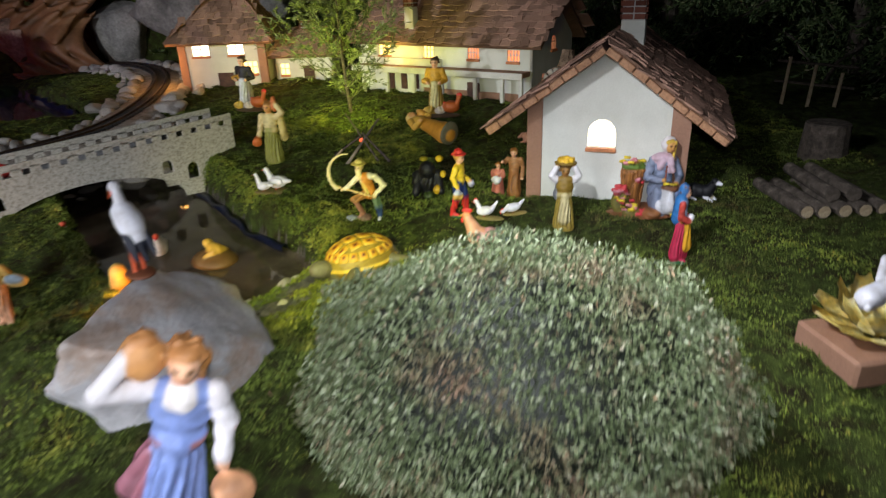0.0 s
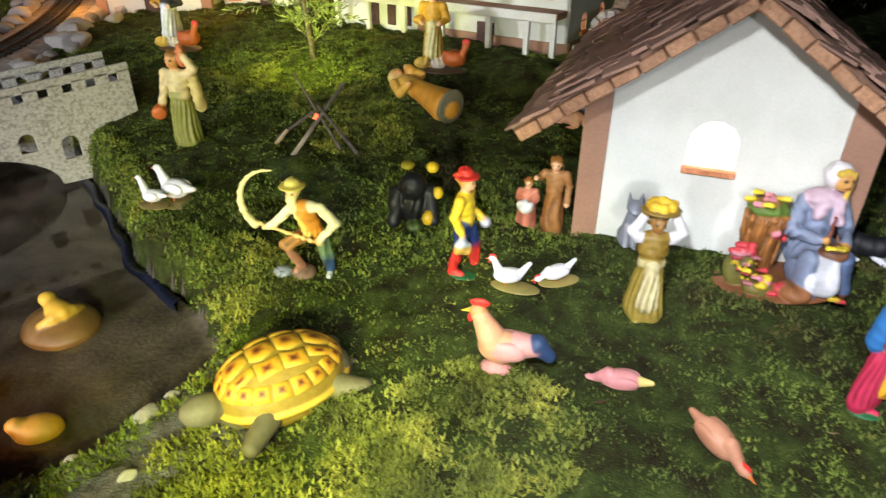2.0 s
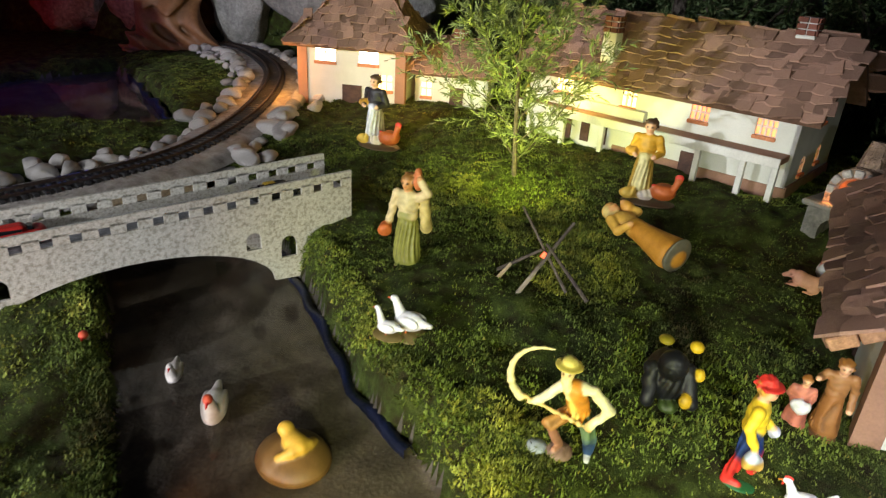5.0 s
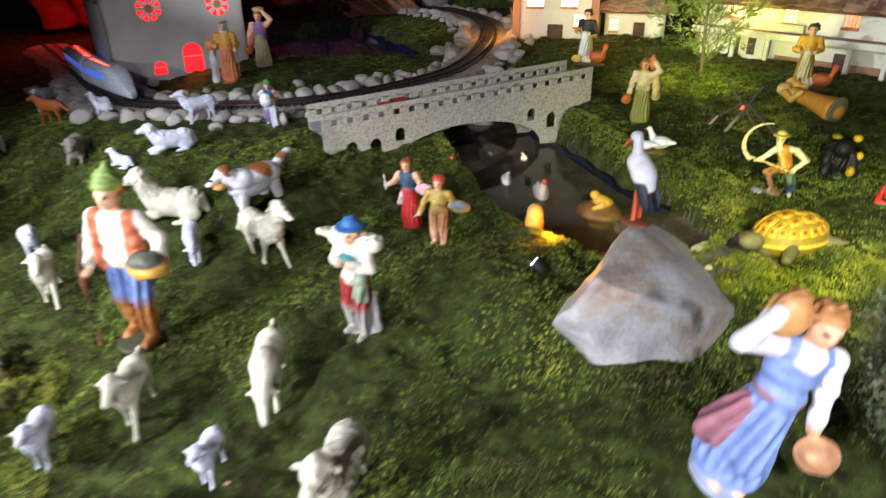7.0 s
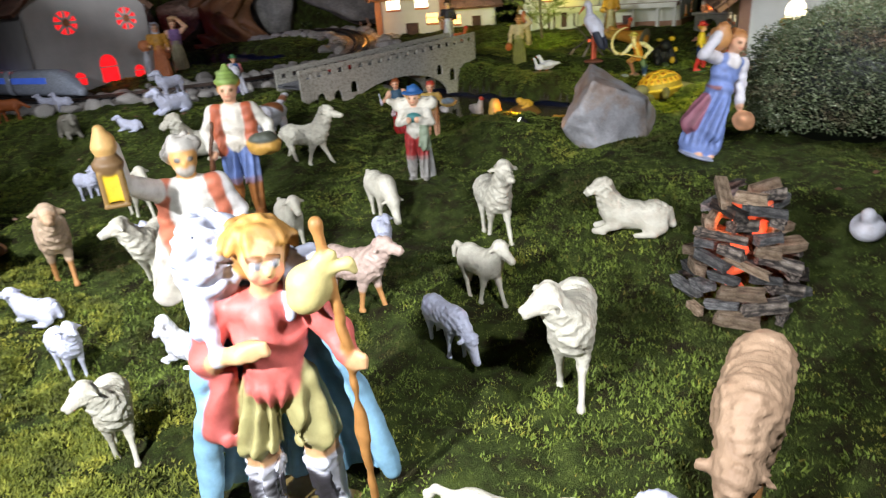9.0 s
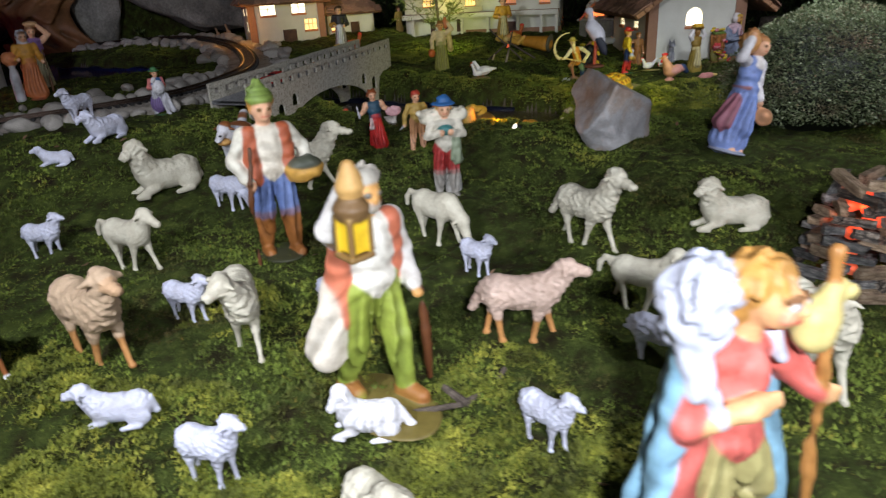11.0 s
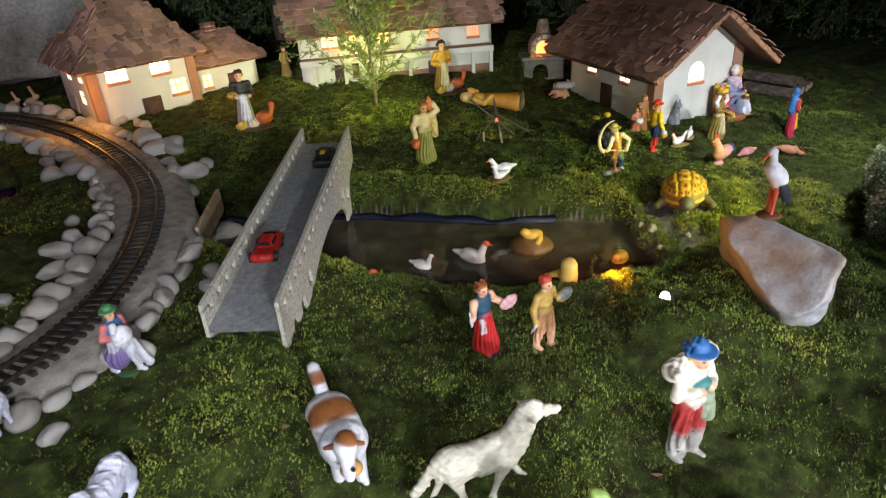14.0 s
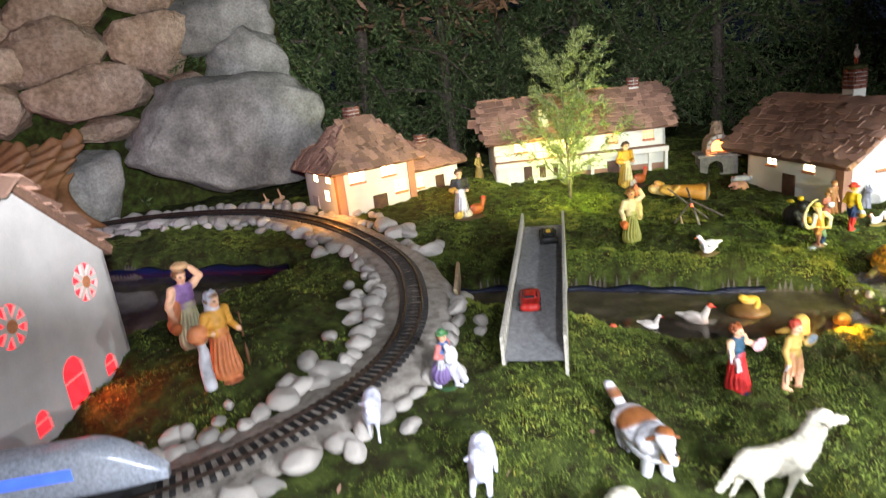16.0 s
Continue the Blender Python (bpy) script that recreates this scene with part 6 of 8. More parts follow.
q = person(rgb(150, 104, 62), rgb(130, 84, 44), skirt=rgb(140, 92, 48), hair=rgb(146, 96, 40), nod=.04, hand_r=(.12, -.24, .74), elbow_r=(.02, -.19, .72), hand_l=(.06, .18, .40))
q = shifted(q, np.array((0, .14, 0)), 0, 1.0) + shifted(person(rgb(196, 120, 100), rgb(190, 112, 96), skirt=rgb(190, 112, 96), hair=rgb(150, 96, 40), hand_l=(.16, .06, .54), hand_r=(.16, -.06, .54), stout=1.3), np.array((.10, -.17, 0)), 0, .72)
q += [egg((.24, -.17, .40), (.07, .11, .085), WHITE), egg((.04, 0, .01), (.22, .30, .025), rgb(110, 78, 50))]
stand("two_children_figurine", q, .411, .083, -100, .071, "two carved children figurines, one holding a white lamb", detail=80)

q = person(rgb(130, 104, 36), rgb(140, 124, 52), skirt=rgb(142, 122, 48), hair=rgb(110, 80, 30), skin=rgb(150, 110, 54), sleeve=rgb(214, 212, 214), base=rgb(150, 112, 78), hand_l=(.03, .12, .99), elbow_l=(.02, .20, .84), hand_r=(.03, -.12, .99), elbow_r=(.02, -.20, .84), apron=rgb(190, 178, 130))
q += [egg((.01, 0, 1.02), (.13, .15, .03), rgb(120, 96, 34))]
for a in range(7):
    q.append(egg((.01 + .07 * math.cos(a * .9), .08 * math.sin(a * .9), 1.06), (.042, .042, .04), rgb(214, 172, 44)))
stand("fruit_carrier_figurine", q, .482, -.037, -90, .088, "painted woman figurine with a tray of yellow fruit overhead")

GREY, SHAWL, WICKER, EARTH, AGED = rgb(126, 136, 160), rgb(204, 176, 190), rgb(150, 98, 48), rgb(126, 78, 46), rgb(206, 152, 84)
yc = .22
q = [egg((.06, .03, .012), (.34, .53, .032), EARTH), egg((.30, .02, .06), (.13, .12, .07), rgb(142, 92, 54)), egg((.22, .30, .04), (.16, .18, .05), rgb(116, 72, 42)),
     cap((-.02, yc, .26), (.16, yc, .29), .16, .15, GREY), egg((.16, yc, .17), (.19, .205, .20), GREY), cap((.25, yc - .10, .30), (.28, yc - .12, .08), .09, .10, GREY), cap((.25, yc + .11, .30), (.26, yc + .14, .08), .09, .10, rgb(104, 122, 160)),
     cap((.29, yc - .03, .33), (.355, yc - .03, .15), .085, .095, rgb(216, 216, 222)), egg((.34, yc - .10, .17), (.07, .07, .09), rgb(216, 216, 222)),
     cap((0, yc, .36), (.02, yc, .66), .125, .115, GREY), egg((.02, yc, .705), (.115, .165, .075), SHAWL), cap((.10, yc + .05, .70), (.13, yc + .07, .57), .055, .050, SHAWL), cap((.10, yc - .05, .70), (.11, yc - .07, .61), .05, .04, SHAWL),
     egg((.02, yc + .05, .885), (.095, .100, .105), rgb(216, 210, 212)), egg((.078, yc + .055, .868), (.062, .064, .082), AGED), egg((.142, yc + .06, .862), (.016, .013, .018), AGED),
     cap((.105, yc + .10, .93), (.115, yc + .085, .72), .020, .018, rgb(206, 172, 70)), cap((.10, yc + .0, .93), (.10, yc + .06, .945), .022, .022, rgb(206, 172, 70)), egg((.135, yc + .032, .885), (.012, .012, .008), rgb(96, 62, 40)), egg((.135, yc + .084, .885), (.012, .012, .008), rgb(96, 62, 40)), egg((.132, yc + .06, .825), (.012, .020, .007), rgb(160, 84, 66)),
     cap((0, yc + .14, .67), (.06, yc + .22, .46), .058, .050, GREY), cap((.06, yc + .22, .46), (.24, yc + .11, .42), .048, .038, GREY), egg((.28, yc + .08, .42), (.034, .036, .028), AGED),
     cap((0, yc - .14, .67), (.07, yc - .22, .47), .058, .050, GREY), cap((.07, yc - .22, .47), (.24, yc - .09, .47), .046, .036, GREY), egg((.27, yc - .06, .48), (.032, .034, .034), AGED), cap((.28, yc - .06, .44), (.26, yc - .045, .66), .014, .011, rgb(130, 60, 40)),
     egg((.29, yc, .385), (.085, .105, .050), rgb(128, 84, 56)), egg((.30, yc, .425), (.070, .088, .020), rgb(96, 62, 44)),
     cap((-.04, -.15, .05), (-.04, -.15, .54), .105, .135, WICKER), egg((-.04, -.15, .60), (.13, .15, .06), rgb(92, 116, 44)), egg((.10, -.34, .16), (.085, .11, .17), rgb(110, 104, 48)), egg((.22, -.22, .06), (.09, .12, .07), rgb(112, 100, 48))]
for k in range(20):
    a = k * math.pi / 10
    q.append(cap((-.04 + .112 * math.cos(a), -.15 + .112 * math.sin(a), .05), (-.04 + .148 * math.cos(a), -.15 + .148 * math.sin(a), .56), .010, .013, shade(.8 if k % 2 else 1.25, WICKER)))
rr = random.Random(8)
TONES = (rgb(222, 190, 40), rgb(226, 200, 50), rgb(196, 60, 66), rgb(214, 136, 146))
spots = [(-.04 + rr.uniform(-.10, .12), -.15 + rr.uniform(-.14, .15), .66 + rr.uniform(-.02, .04)) for _ in range(9)]
spots += [(.06 + .13 * u + rr.uniform(.06, .11), -.36 + .20 * u * u + rr.uniform(-.10, .10), .38 - .32 * u + rr.uniform(-.02, .03)) for u in np.linspace(0, 1, 30)]
spots += [(.10, -.12, .45), (.11, -.08, .42), (.33, yc - .05, .45), (.33, yc + .03, .44), (.40, .27, .05), (.42, .31, .045)]
for x, y, z in spots:
    c = rr.choice(TONES)
    q += [egg((x + .022 * math.cos(a), y + .028 * math.sin(a), z + .010 * math.sin(3 * a)), (.022, .022, .018), shade(rr.uniform(.8, 1.1), c)) for a in (.3, 1.9, 3.4, 5.0)] + [egg((x + .008, y, z + .008), (.010, .010, .010), rgb(206, 150, 40))]
stand("flower_seller_figurine", q, .588, .013, -82, .098, "painted old flower seller figurine in grey beside flower baskets", detail=110, sink=-.005)

q = person(rgb(150, 160, 186), rgb(180, 40, 74), skirt=rgb(186, 44, 76), hat=("scarf", rgb(44, 108, 168)), base=rgb(30, 92, 52), apron=rgb(216, 160, 36), sleeve=rgb(190, 70, 60), hand_l=(.13, .06, .56), hand_r=(.13, -.06, .56), elbow_l=(-.01, .14, .62), elbow_r=(-.01, -.14, .62), stout=.74)
q += [cap((-.05, 0, .80), (-.08, 0, .58), .085, .09, rgb(44, 108, 168)), cap((.06, .02, .50), (.10, .03, .24), .05, .07, rgb(216, 160, 36))]
q += [egg((.13, 0, .60), (.05, .07, .05), WHITE), egg((.06, 0, .56), (.08, .10, .05), rgb(40, 30, 40))]
slim = stand("blue_scarf_figurine", q, .606, -.111, -20, .090, "painted woman figurine with blue scarf, yellow apron, red skirt", detail=80)
slim.matrix_world = slim.matrix_world @ Matrix.Diagonal((.78, .78, 1, 1))

for x, y, hd, c1, c2, ap in ((.266, .496, -100, rgb(200, 150, 40), rgb(150, 120, 40), rgb(206, 196, 140)), (-.160, .571, -104, rgb(36, 32, 34), rgb(140, 130, 130), rgb(206, 206, 214))):
    q = person(c1, c2, skirt=c2, apron=ap, hair=rgb(70, 50, 30), sleeve=c1, base=rgb(84, 66, 44), hand_l=(.13, .12, .58), hand_r=(.13, -.12, .58))
    q += [egg((.04, -.16, .60), (.08, .09, .06), rgb(200, 150, 60)), egg((.06, .12, .01), (.22, .34, .03), rgb(84, 66, 44))]
    for px, py, k, c in ((.14, -.12, .20, rgb(206, 170, 70)), (.10, .10, .20, rgb(214, 200, 180)), (.06, .30, .32, rgb(170, 84, 34))):
        q += [egg((px, py, k * .5), (k * .32, k * .5, k * .34), c, .3), cap((px, py + k * .3, k * .6), (px, py + k * .45, k * 1.0), k * .16, k * .13, c), egg((px, py + k * .46, k * 1.16), (k * .05, k * .14, k * .10), rgb(196, 50, 36))]
    stand("hen_keeper_figurine", q, x, y, hd, .112, "painted woman figurine feeding hens on a brown base", detail=90)

# toppled woman figurine, lying on her side
q = person(rgb(206, 160, 70), rgb(190, 130, 44), skirt=rgb(186, 128, 44), hair=rgb(200, 150, 70), hat=("scarf", rgb(206, 180, 110)), base=rgb(96, 92, 76), skin=GOLDSKIN, hand_l=(.1, .1, .9), elbow_l=(.04, .22, .78))
q += [egg((.06, .12, .86), (.07, .06, .07), rgb(206, 150, 60)), egg((0, 0, .02), (.15, .15, .03), rgb(96, 92, 76))]
ob = form("toppled_figurine", scaled(q, .124), .124 / 100, .0022, pose(.311, .292, ground_z(.28, .33) + .016, 0, -84, 313), "toppled woman figurine lying on the moss", "figurine", None, FIGURES)
q = person(rgb(190, 190, 206), rgb(150, 60, 50), skirt=rgb(186, 186, 200), hair=rgb(70, 110, 70))
form("toppled_figurine", scaled(q, .075), .075 / 70, .0016, pose(.470, .352, ground_z(.45, .355) + .012, 0, -88, 160), "small toppled figurine with white robe on the moss", "figurine", None, FIGURES)

# crouching dark figure with yellow trim
q = [egg((0, 0, .36), (.30, .24, .32), rgb(14, 15, 20)), egg((.18, 0, .62), (.17, .17, .18), rgb(16, 17, 22)), cap((.1, .2, .5), (.3, .26, .2), .10, .08, rgb(16, 17, 22)), cap((.1, -.2, .5), (.3, -.24, .2), .10, .08, rgb(18, 19, 24)),
     egg((.04, .26, .80), (.09, .08, .07), rgb(206, 170, 30)), egg((.16, .32, .50), (.07, .06, .08), rgb(206, 170, 30)), egg((.33, .16, .24), (.06, .07, .09), rgb(200, 160, 30)), egg((-.1, -.05, .78), (.10, .09, .05), rgb(150, 136, 36)), egg((.25, .02, .1), (.12, .12, .08), rgb(52, 66, 26))]
stand("dark_figurine", q, .296, .079, -80, .07, "black crouching figurine with yellow patches on the moss", detail=60)

# small figure by the far outhouse
q = person(rgb(170, 150, 70), rgb(130, 110, 60), skirt=rgb(150, 126, 60), hair=rgb(100, 70, 40), base=rgb(70, 60, 40))
stand("yellow_robe_figurine", q, .055, .838, -60, .074, "small painted figurine in yellowish robe by the outhouse", detail=60)


# ---------------------------------------------------------------- birds, turtle, cat
def bird(body, wing=None, neck=.45, beak=rgb(206, 110, 40), head=None, comb=None, tail=None, legs=rgb(190, 96, 44), up=.55, long_legs=0.0, tailup=.0, droop=False):
    """Clay pieces of a bird about one unit long, beak towards +x."""
    wing, head, tail = wing or body, head or body, tail or body
    z = .30 + long_legs
    q = [egg((0, 0, z), (.36, .20, .20), body, 0, -.18), egg((-.06, .14, z + .03), (.26, .07, .13), wing, 0, -.15), egg((-.06, -.14, z + .03), (.26, .07, .13), wing, 0, -.15), cap((-.26, 0, z + .05), (-.52, 0, z + .08 + tailup), .11, .05, tail)]
    n1 = (.36, 0, z + neck) if not droop else (.50, 0, z - .14)
    q += [cap((.22, 0, z + .08), n1, .12, .07, body), egg((n1[0] + .03, 0, n1[2] + .03), (.095, .075, .075), head), cap((n1[0] + .10, 0, n1[2] + .02), (n1[0] + .22, 0, n1[2] - .01), .032, .012, beak)]
    if comb:
        q += [egg((n1[0] + .03, 0, n1[2] + .11), (.10, .018, .06), comb), egg((n1[0] + .11, 0, n1[2] - .07), (.03, .02, .05), comb)]
    for s in (.07, -.07):
        q += [cap((.02, s, z - .12), (.03, s, .02), .022, .018, legs), cap((.0, s, .012), (.11, s, .01), .02, .012, legs)]
    return q


def bird_at(name, pieces, x, y, heading, size, label, category, z=None, detail=70, sink=.002, group=""):
    return stand(name, pieces, x, y, heading, size, label, category, group, sink, PAINT, detail, (0, 0), z)


RC = rgb(206, 44, 34)
ROO, ROP = rgb(206, 150, 112), rgb(196, 140, 132)
q = [egg((0, 0, .44), (.30, .20, .23), ROO), cap((.10, 0, .52), (.28, 0, .88), .20, .11, ROO), egg((.31, 0, .95), (.11, .085, .09), rgb(206, 132, 84)), egg((.29, 0, 1.07), (.13, .03, .065), RC), egg((.41, 0, .83), (.035, .03, .075), RC), cap((.40, 0, .95), (.52, 0, .92), .032, .010, rgb(214, 170, 50)),
     egg((-.10, .15, .47), (.24, .07, .14), ROP), egg((-.10, -.15, .47), (.24, .07, .14), ROP), cap((-.24, 0, .50), (-.46, 0, .52), .18, .13, ROP), cap((-.46, 0, .55), (-.62, 0, .40), .14, .09, rgb(40, 62, 96)), egg((.04, 0, .08), (.22, .14, .11), rgb(190, 130, 126)), cap((.04, 0, .1), (.02, 0, .3), .09, .1, ROP)]
bird_at("rooster", q, .380, -.107, 172, .050, "pinkish tan rooster figure with red comb and blue tail", "rooster")
bird_at("hen", bird(rgb(196, 130, 128), droop=True, tail=rgb(214, 190, 110), neck=.1), .457, -.113, 165, .036, "pink hen figure pecking at the moss", "hen", None, 60, .008)
bird_at("hen", bird(rgb(190, 134, 104), wing=rgb(186, 128, 98), droop=True, tail=rgb(176, 120, 92), comb=RC), .504, -.160, -60, .040, "brownish pink hen figure pecking with lowered head", "hen", None, 60, .004)
bird_at("hen", bird(WHITE, comb=RC, tailup=.36, neck=.36) + [egg((-.2, 0, .0), (.62, .3, .05), rgb(140, 128, 70))], .383, -.024, 165, .031, "white hen figure with raised tail on a base", "hen", None, 60, -.002, "white hens")
bird_at("hen", bird(WHITE, comb=RC, droop=True, tailup=.22) + [egg((-.1, 0, .0), (.60, .3, .05), rgb(150, 134, 76))], .419, -.022, 203, .028, "white hen figure pecking on an olive base", "hen", None, 60, -.002, "white hens")
bird_at("goose", bird(WHITE, neck=.34, beak=rgb(206, 90, 40)) + [egg((0, 0, .0), (.5, .34, .05), rgb(120, 104, 60))], .068, .089, 160, .047, "large white goose figure stretching its neck", "goose", None, 60, -.002, "white geese")
bird_at("goose", bird(WHITE, neck=.5, beak=rgb(206, 90, 40)) + [egg((0, 0, .0), (.5, .34, .05), rgb(120, 104, 60))], .052, .075, 165, .031, "small white goose figure with upright neck", "goose", None, 60, -.002, "white geese")
for x, y, hd, k, dark in ((-.246, .030, -58, .059, False), (-.146, .023, -62, .038, False), (-.080, -.009, -64, .056, False)):
    q = bird(rgb(214, 206, 198), wing=rgb(176, 166, 158) if k > .05 else None, neck=.42, beak=RC, head=rgb(210, 90, 60) if k > .05 else None)[:-4]
    bird_at("toy_duck", q, x, y, hd, k, "white floating toy duck with a red head" if k > .05 else "small white floating toy duckling", "duck", -.012 if k > .05 else -.008, 60, 0, "ducks on the pond")


def stork(name, x, y, z, heading, size, label):
    dark, red = rgb(34, 38, 52), rgb(200, 88, 52)
    q = [cap((.08, 0, .88), (-.10, 0, .58), .15, .125, WHITE), egg((-.02, 0, .76), (.25, .175, .16), WHITE, 0, .95), cap((-.13, 0, .54), (-.24, 0, .28), .085, .035, dark), egg((-.14, .12, .50), (.25, .045, .09), dark, 0, 1.1), egg((-.14, -.12, .50), (.25, .045, .09), dark, 0, 1.1),
         cap((.10, 0, .92), (.12, 0, 1.16), .085, .060, WHITE), egg((.15, 0, 1.22), (.090, .075, .075), WHITE), cap((.21, 0, 1.20), (.36, 0, 1.02), .032, .010, red), egg((.0, 0, .02), (.22, .19, .05), rgb(110, 66, 44))]
    for s in (.06, -.06):
        q += [cap((-.02, s, .56), (.0, s, .05), .042, .034, red)]
    return bird_at(name, q, x, y, heading, size, label, "stork", z, 80, 0)


stork("stork", .097, -.329, .119, 150, .064, "white stork figure with dark wings standing on the boulder")

# turtle
turtle = thing("turtle_figure", pose(.243, -.134, ground_z(.243, -.134) - .001, 6, 3, 216) @ Matrix.Scale(.58, 4), "large yellow turtle figure with brown-spotted shell", "turtle")
YSK, YD = rgb(112, 106, 72), rgb(96, 90, 66)
form("body", [cap((-.045, 0, .012), (.045, 0, .014), .034, .03, YSK), cap((.045, 0, .016), (.078, .004, .022), .015, .016, YD), egg((.088, .005, .026), (.021, .017, .016), rgb(118, 112, 92)), cap((.03, .045, .012), (.055, .066, .004), .014, .010, YD), cap((.03, -.045, .012), (.05, -.066, .004), .014, .010, YSK),
              cap((-.05, .038, .012), (-.074, .052, .006), .015, .012, YSK), cap((-.05, -.038, .012), (-.074, -.052, .006), .015, .012, YSK), cap((-.06, 0, .012), (-.085, 0, .008), .008, .003, YD)], .0013, .006, Matrix(), "", "", DULL, "", turtle)
dome = [egg((0, 0, .022), (.072, .056, .046), rgb(150, 124, 44))]
form("shell", dome + [egg((0, 0, .017), (.077, .060, .012), rgb(206, 170, 60))], .0015, .004, Matrix(), "glossy yellow shell", "", PAINT, "", turtle)


def dome_point(x, y, lift):
    z = math.sqrt(max(.02, 1 - (x / .072) ** 2 - (y / .056) ** 2))
    n = Vector((x / .072 ** 2, y / .056 ** 2, z / .046)).normalized()
    return np.array((x, y, .022 + .046 * z)) + np.array(n) * lift


def scute(cx, cy, outline, spot):
    """A raised horn plate: brown-blotched yellow, bevelled at its seam."""
    rings, paint, faces = [], [], []
    tints = (rgb(160, 136, 52), rgb(202, 158, 44), rgb(204, 150, 34), rgb(160, 96, 24), rgb(84, 44, 16))
    for k, (r, lift) in enumerate(((.99, .0004), (.90, .0020), (.52, .0028), (.30, .0030), (.10, .0031))):
        for x, y in outline:
            sx, sy = cx + (x - cx) * r + spot[0] * (1 - r), cy + (y - cy) * r + spot[1] * (1 - r)
            rings.append(dome_point(sx, sy, lift))
            paint.append(tints[k])
    n = len(outline)
    for k in range(4):
        faces += [(k * n + a, k * n + (a + 1) % n, (k + 1) * n + (a + 1) % n, (k + 1) * n + a) for a in range(n)]
    faces.append(tuple(range(4 * n, 5 * n)))
    return link_mesh("scute", rings, faces, PAINT, turtle, "", True, np.array(paint))


for i in range(4):
    c, w, e = -.045 + .030 * i, .0145, .017 if 0 < i < 3 else .014
    scute(c, 0, [(c + w, e * .7), (c + w * .2, e), (c - w, e * .7), (c - w, -e * .7), (c + w * .2, -e), (c + w, -e * .7)], (.003, .002))
for sd in (1, -1):
    for i in range(4):
        c = -.042 + .028 * i
        lo, hi = (.0185, .040) if 0 < i < 3 else (.0165, .032)
        o = [(c + .0135, sd * lo * .92), (c, sd * lo * 1.06), (c - .0135, sd * lo * .92), (c - .0135, sd * hi * (.9 if i else .82)), (c + .0135, sd * hi * (.9 if i < 3 else .82))]
        scute(c, sd * (lo + hi) / 2, o if sd < 0 else o[::-1], (.002, 0))
for i in range(20):
    a, da = 2 * math.pi * (i + .5) / 20, math.pi / 20 * .92
    o = [(.072 * r * math.cos(b), .056 * r * math.sin(b)) for r, b in ((.80, a - da), (.965, a - da), (.965, a + da), (.80, a + da))]
    scute(.072 * .88 * math.cos(a), .056 * .88 * math.sin(a), o, (0, 0))

# cat, black and white dog, rabbits
CATG, CATL = rgb(128, 132, 142), rgb(160, 162, 170)
q = [egg((-.06, 0, .20), (.20, .17, .20), CATG), cap((-.02, 0, .25), (.07, 0, .60), .15, .10, CATG), egg((.11, 0, .76), (.125, .12, .11), CATG), egg((.20, 0, .72), (.055, .06, .045), CATL), cap((.08, .075, .83), (.07, .095, .97), .042, .010, CATG), cap((.08, -.075, .83), (.07, -.095, .97), .042, .010, CATG),
     cap((.12, .065, .45), (.17, .06, .03), .050, .036, CATL), cap((.12, -.065, .45), (.17, -.06, .03), .050, .036, CATL), cap((-.22, .06, .05), (.0, .26, .04), .04, .03, CATG)]
stand("cat_figure", q, .484, .053, -92, .056, "grey sitting cat figure by the house wall", "cat", "", .002, DULL, 60)
q = quadruped(rgb(22, 22, 26), WHITE, face=WHITE, lying=True, neck=(.42, .98), head=(.62, .96), ear=rgb(20, 20, 24)) + [egg((.2, .12, .1), (.2, .14, .1), rgb(190, 180, 150))]
stand("toy_dog", q, .669, .045, -40, .042, "black and white lying toy dog near the house", "toy dog", "", .002, DULL, 55)
for x, y, k in ((-.466, 1.005, .048), (-.497, 1.035, .038)):
    q = [egg((0, 0, .26), (.28, .18, .24), rgb(170, 140, 110)), egg((.24, 0, .52), (.15, .11, .12), rgb(176, 146, 116)), cap((.18, .06, .62), (.08, .09, .98), .05, .035, rgb(176, 140, 110)), cap((.18, -.06, .62), (.08, -.09, .98), .05, .035, rgb(176, 140, 110)), egg((-.28, 0, .24), (.08, .08, .08), WHITE), cap((.2, .1, .1), (.3, .1, .04), .06, .05, rgb(170, 140, 110)), cap((.2, -.1, .1), (.3, -.1, .04), .06, .05, rgb(170, 140, 110))]
    stand("rabbit_figure", q, x, y, -20, k, "small tan rabbit figure with upright ears", "rabbit", "rabbits by the house", .001, DULL, 50)
q = quadruped(rgb(206, 150, 120), rgb(200, 140, 110), lying=True, neck=(.42, .7), head=(.62, .6))
stand("pig_figure", q, .452, .318, 150, .040, "pinkish pig figure lying beside the oven", "pig", "", .002, DULL, 50)

# ---------------------------------------------------------------- rocks and stones
ROCK_TAN = surface("tan_rock", ((0.3, (0.20, 0.13, 0.085)), (0.5, (0.40, 0.28, 0.20)), (0.7, (0.52, 0.40, 0.31))), 11, 90, 0.85, 1.0, 0.012, 0, 0.3, "Object", 0.2)
ROCK_GREY = surface("grey_rock", ((0.3, (0.10, 0.095, 0.09)), (0.5, (0.24, 0.23, 0.21)), (0.7, (0.40, 0.38, 0.35))), 10, 140, 0.8, 0.7, 0.005, 0, 0.35, "Object", 0.1)
QUARTZ = surface("pale_quartz_rock", ((0.32, (0.28, 0.185, 0.135)), (0.43, (0.36, 0.30, 0.265)), (0.52, (0.38, 0.37, 0.38)), (0.75, (0.50, 0.49, 0.51))), 16, 200, 0.5, 0.5, 0.0025, 0, 0.5, "Object", 0.0, 0.35)
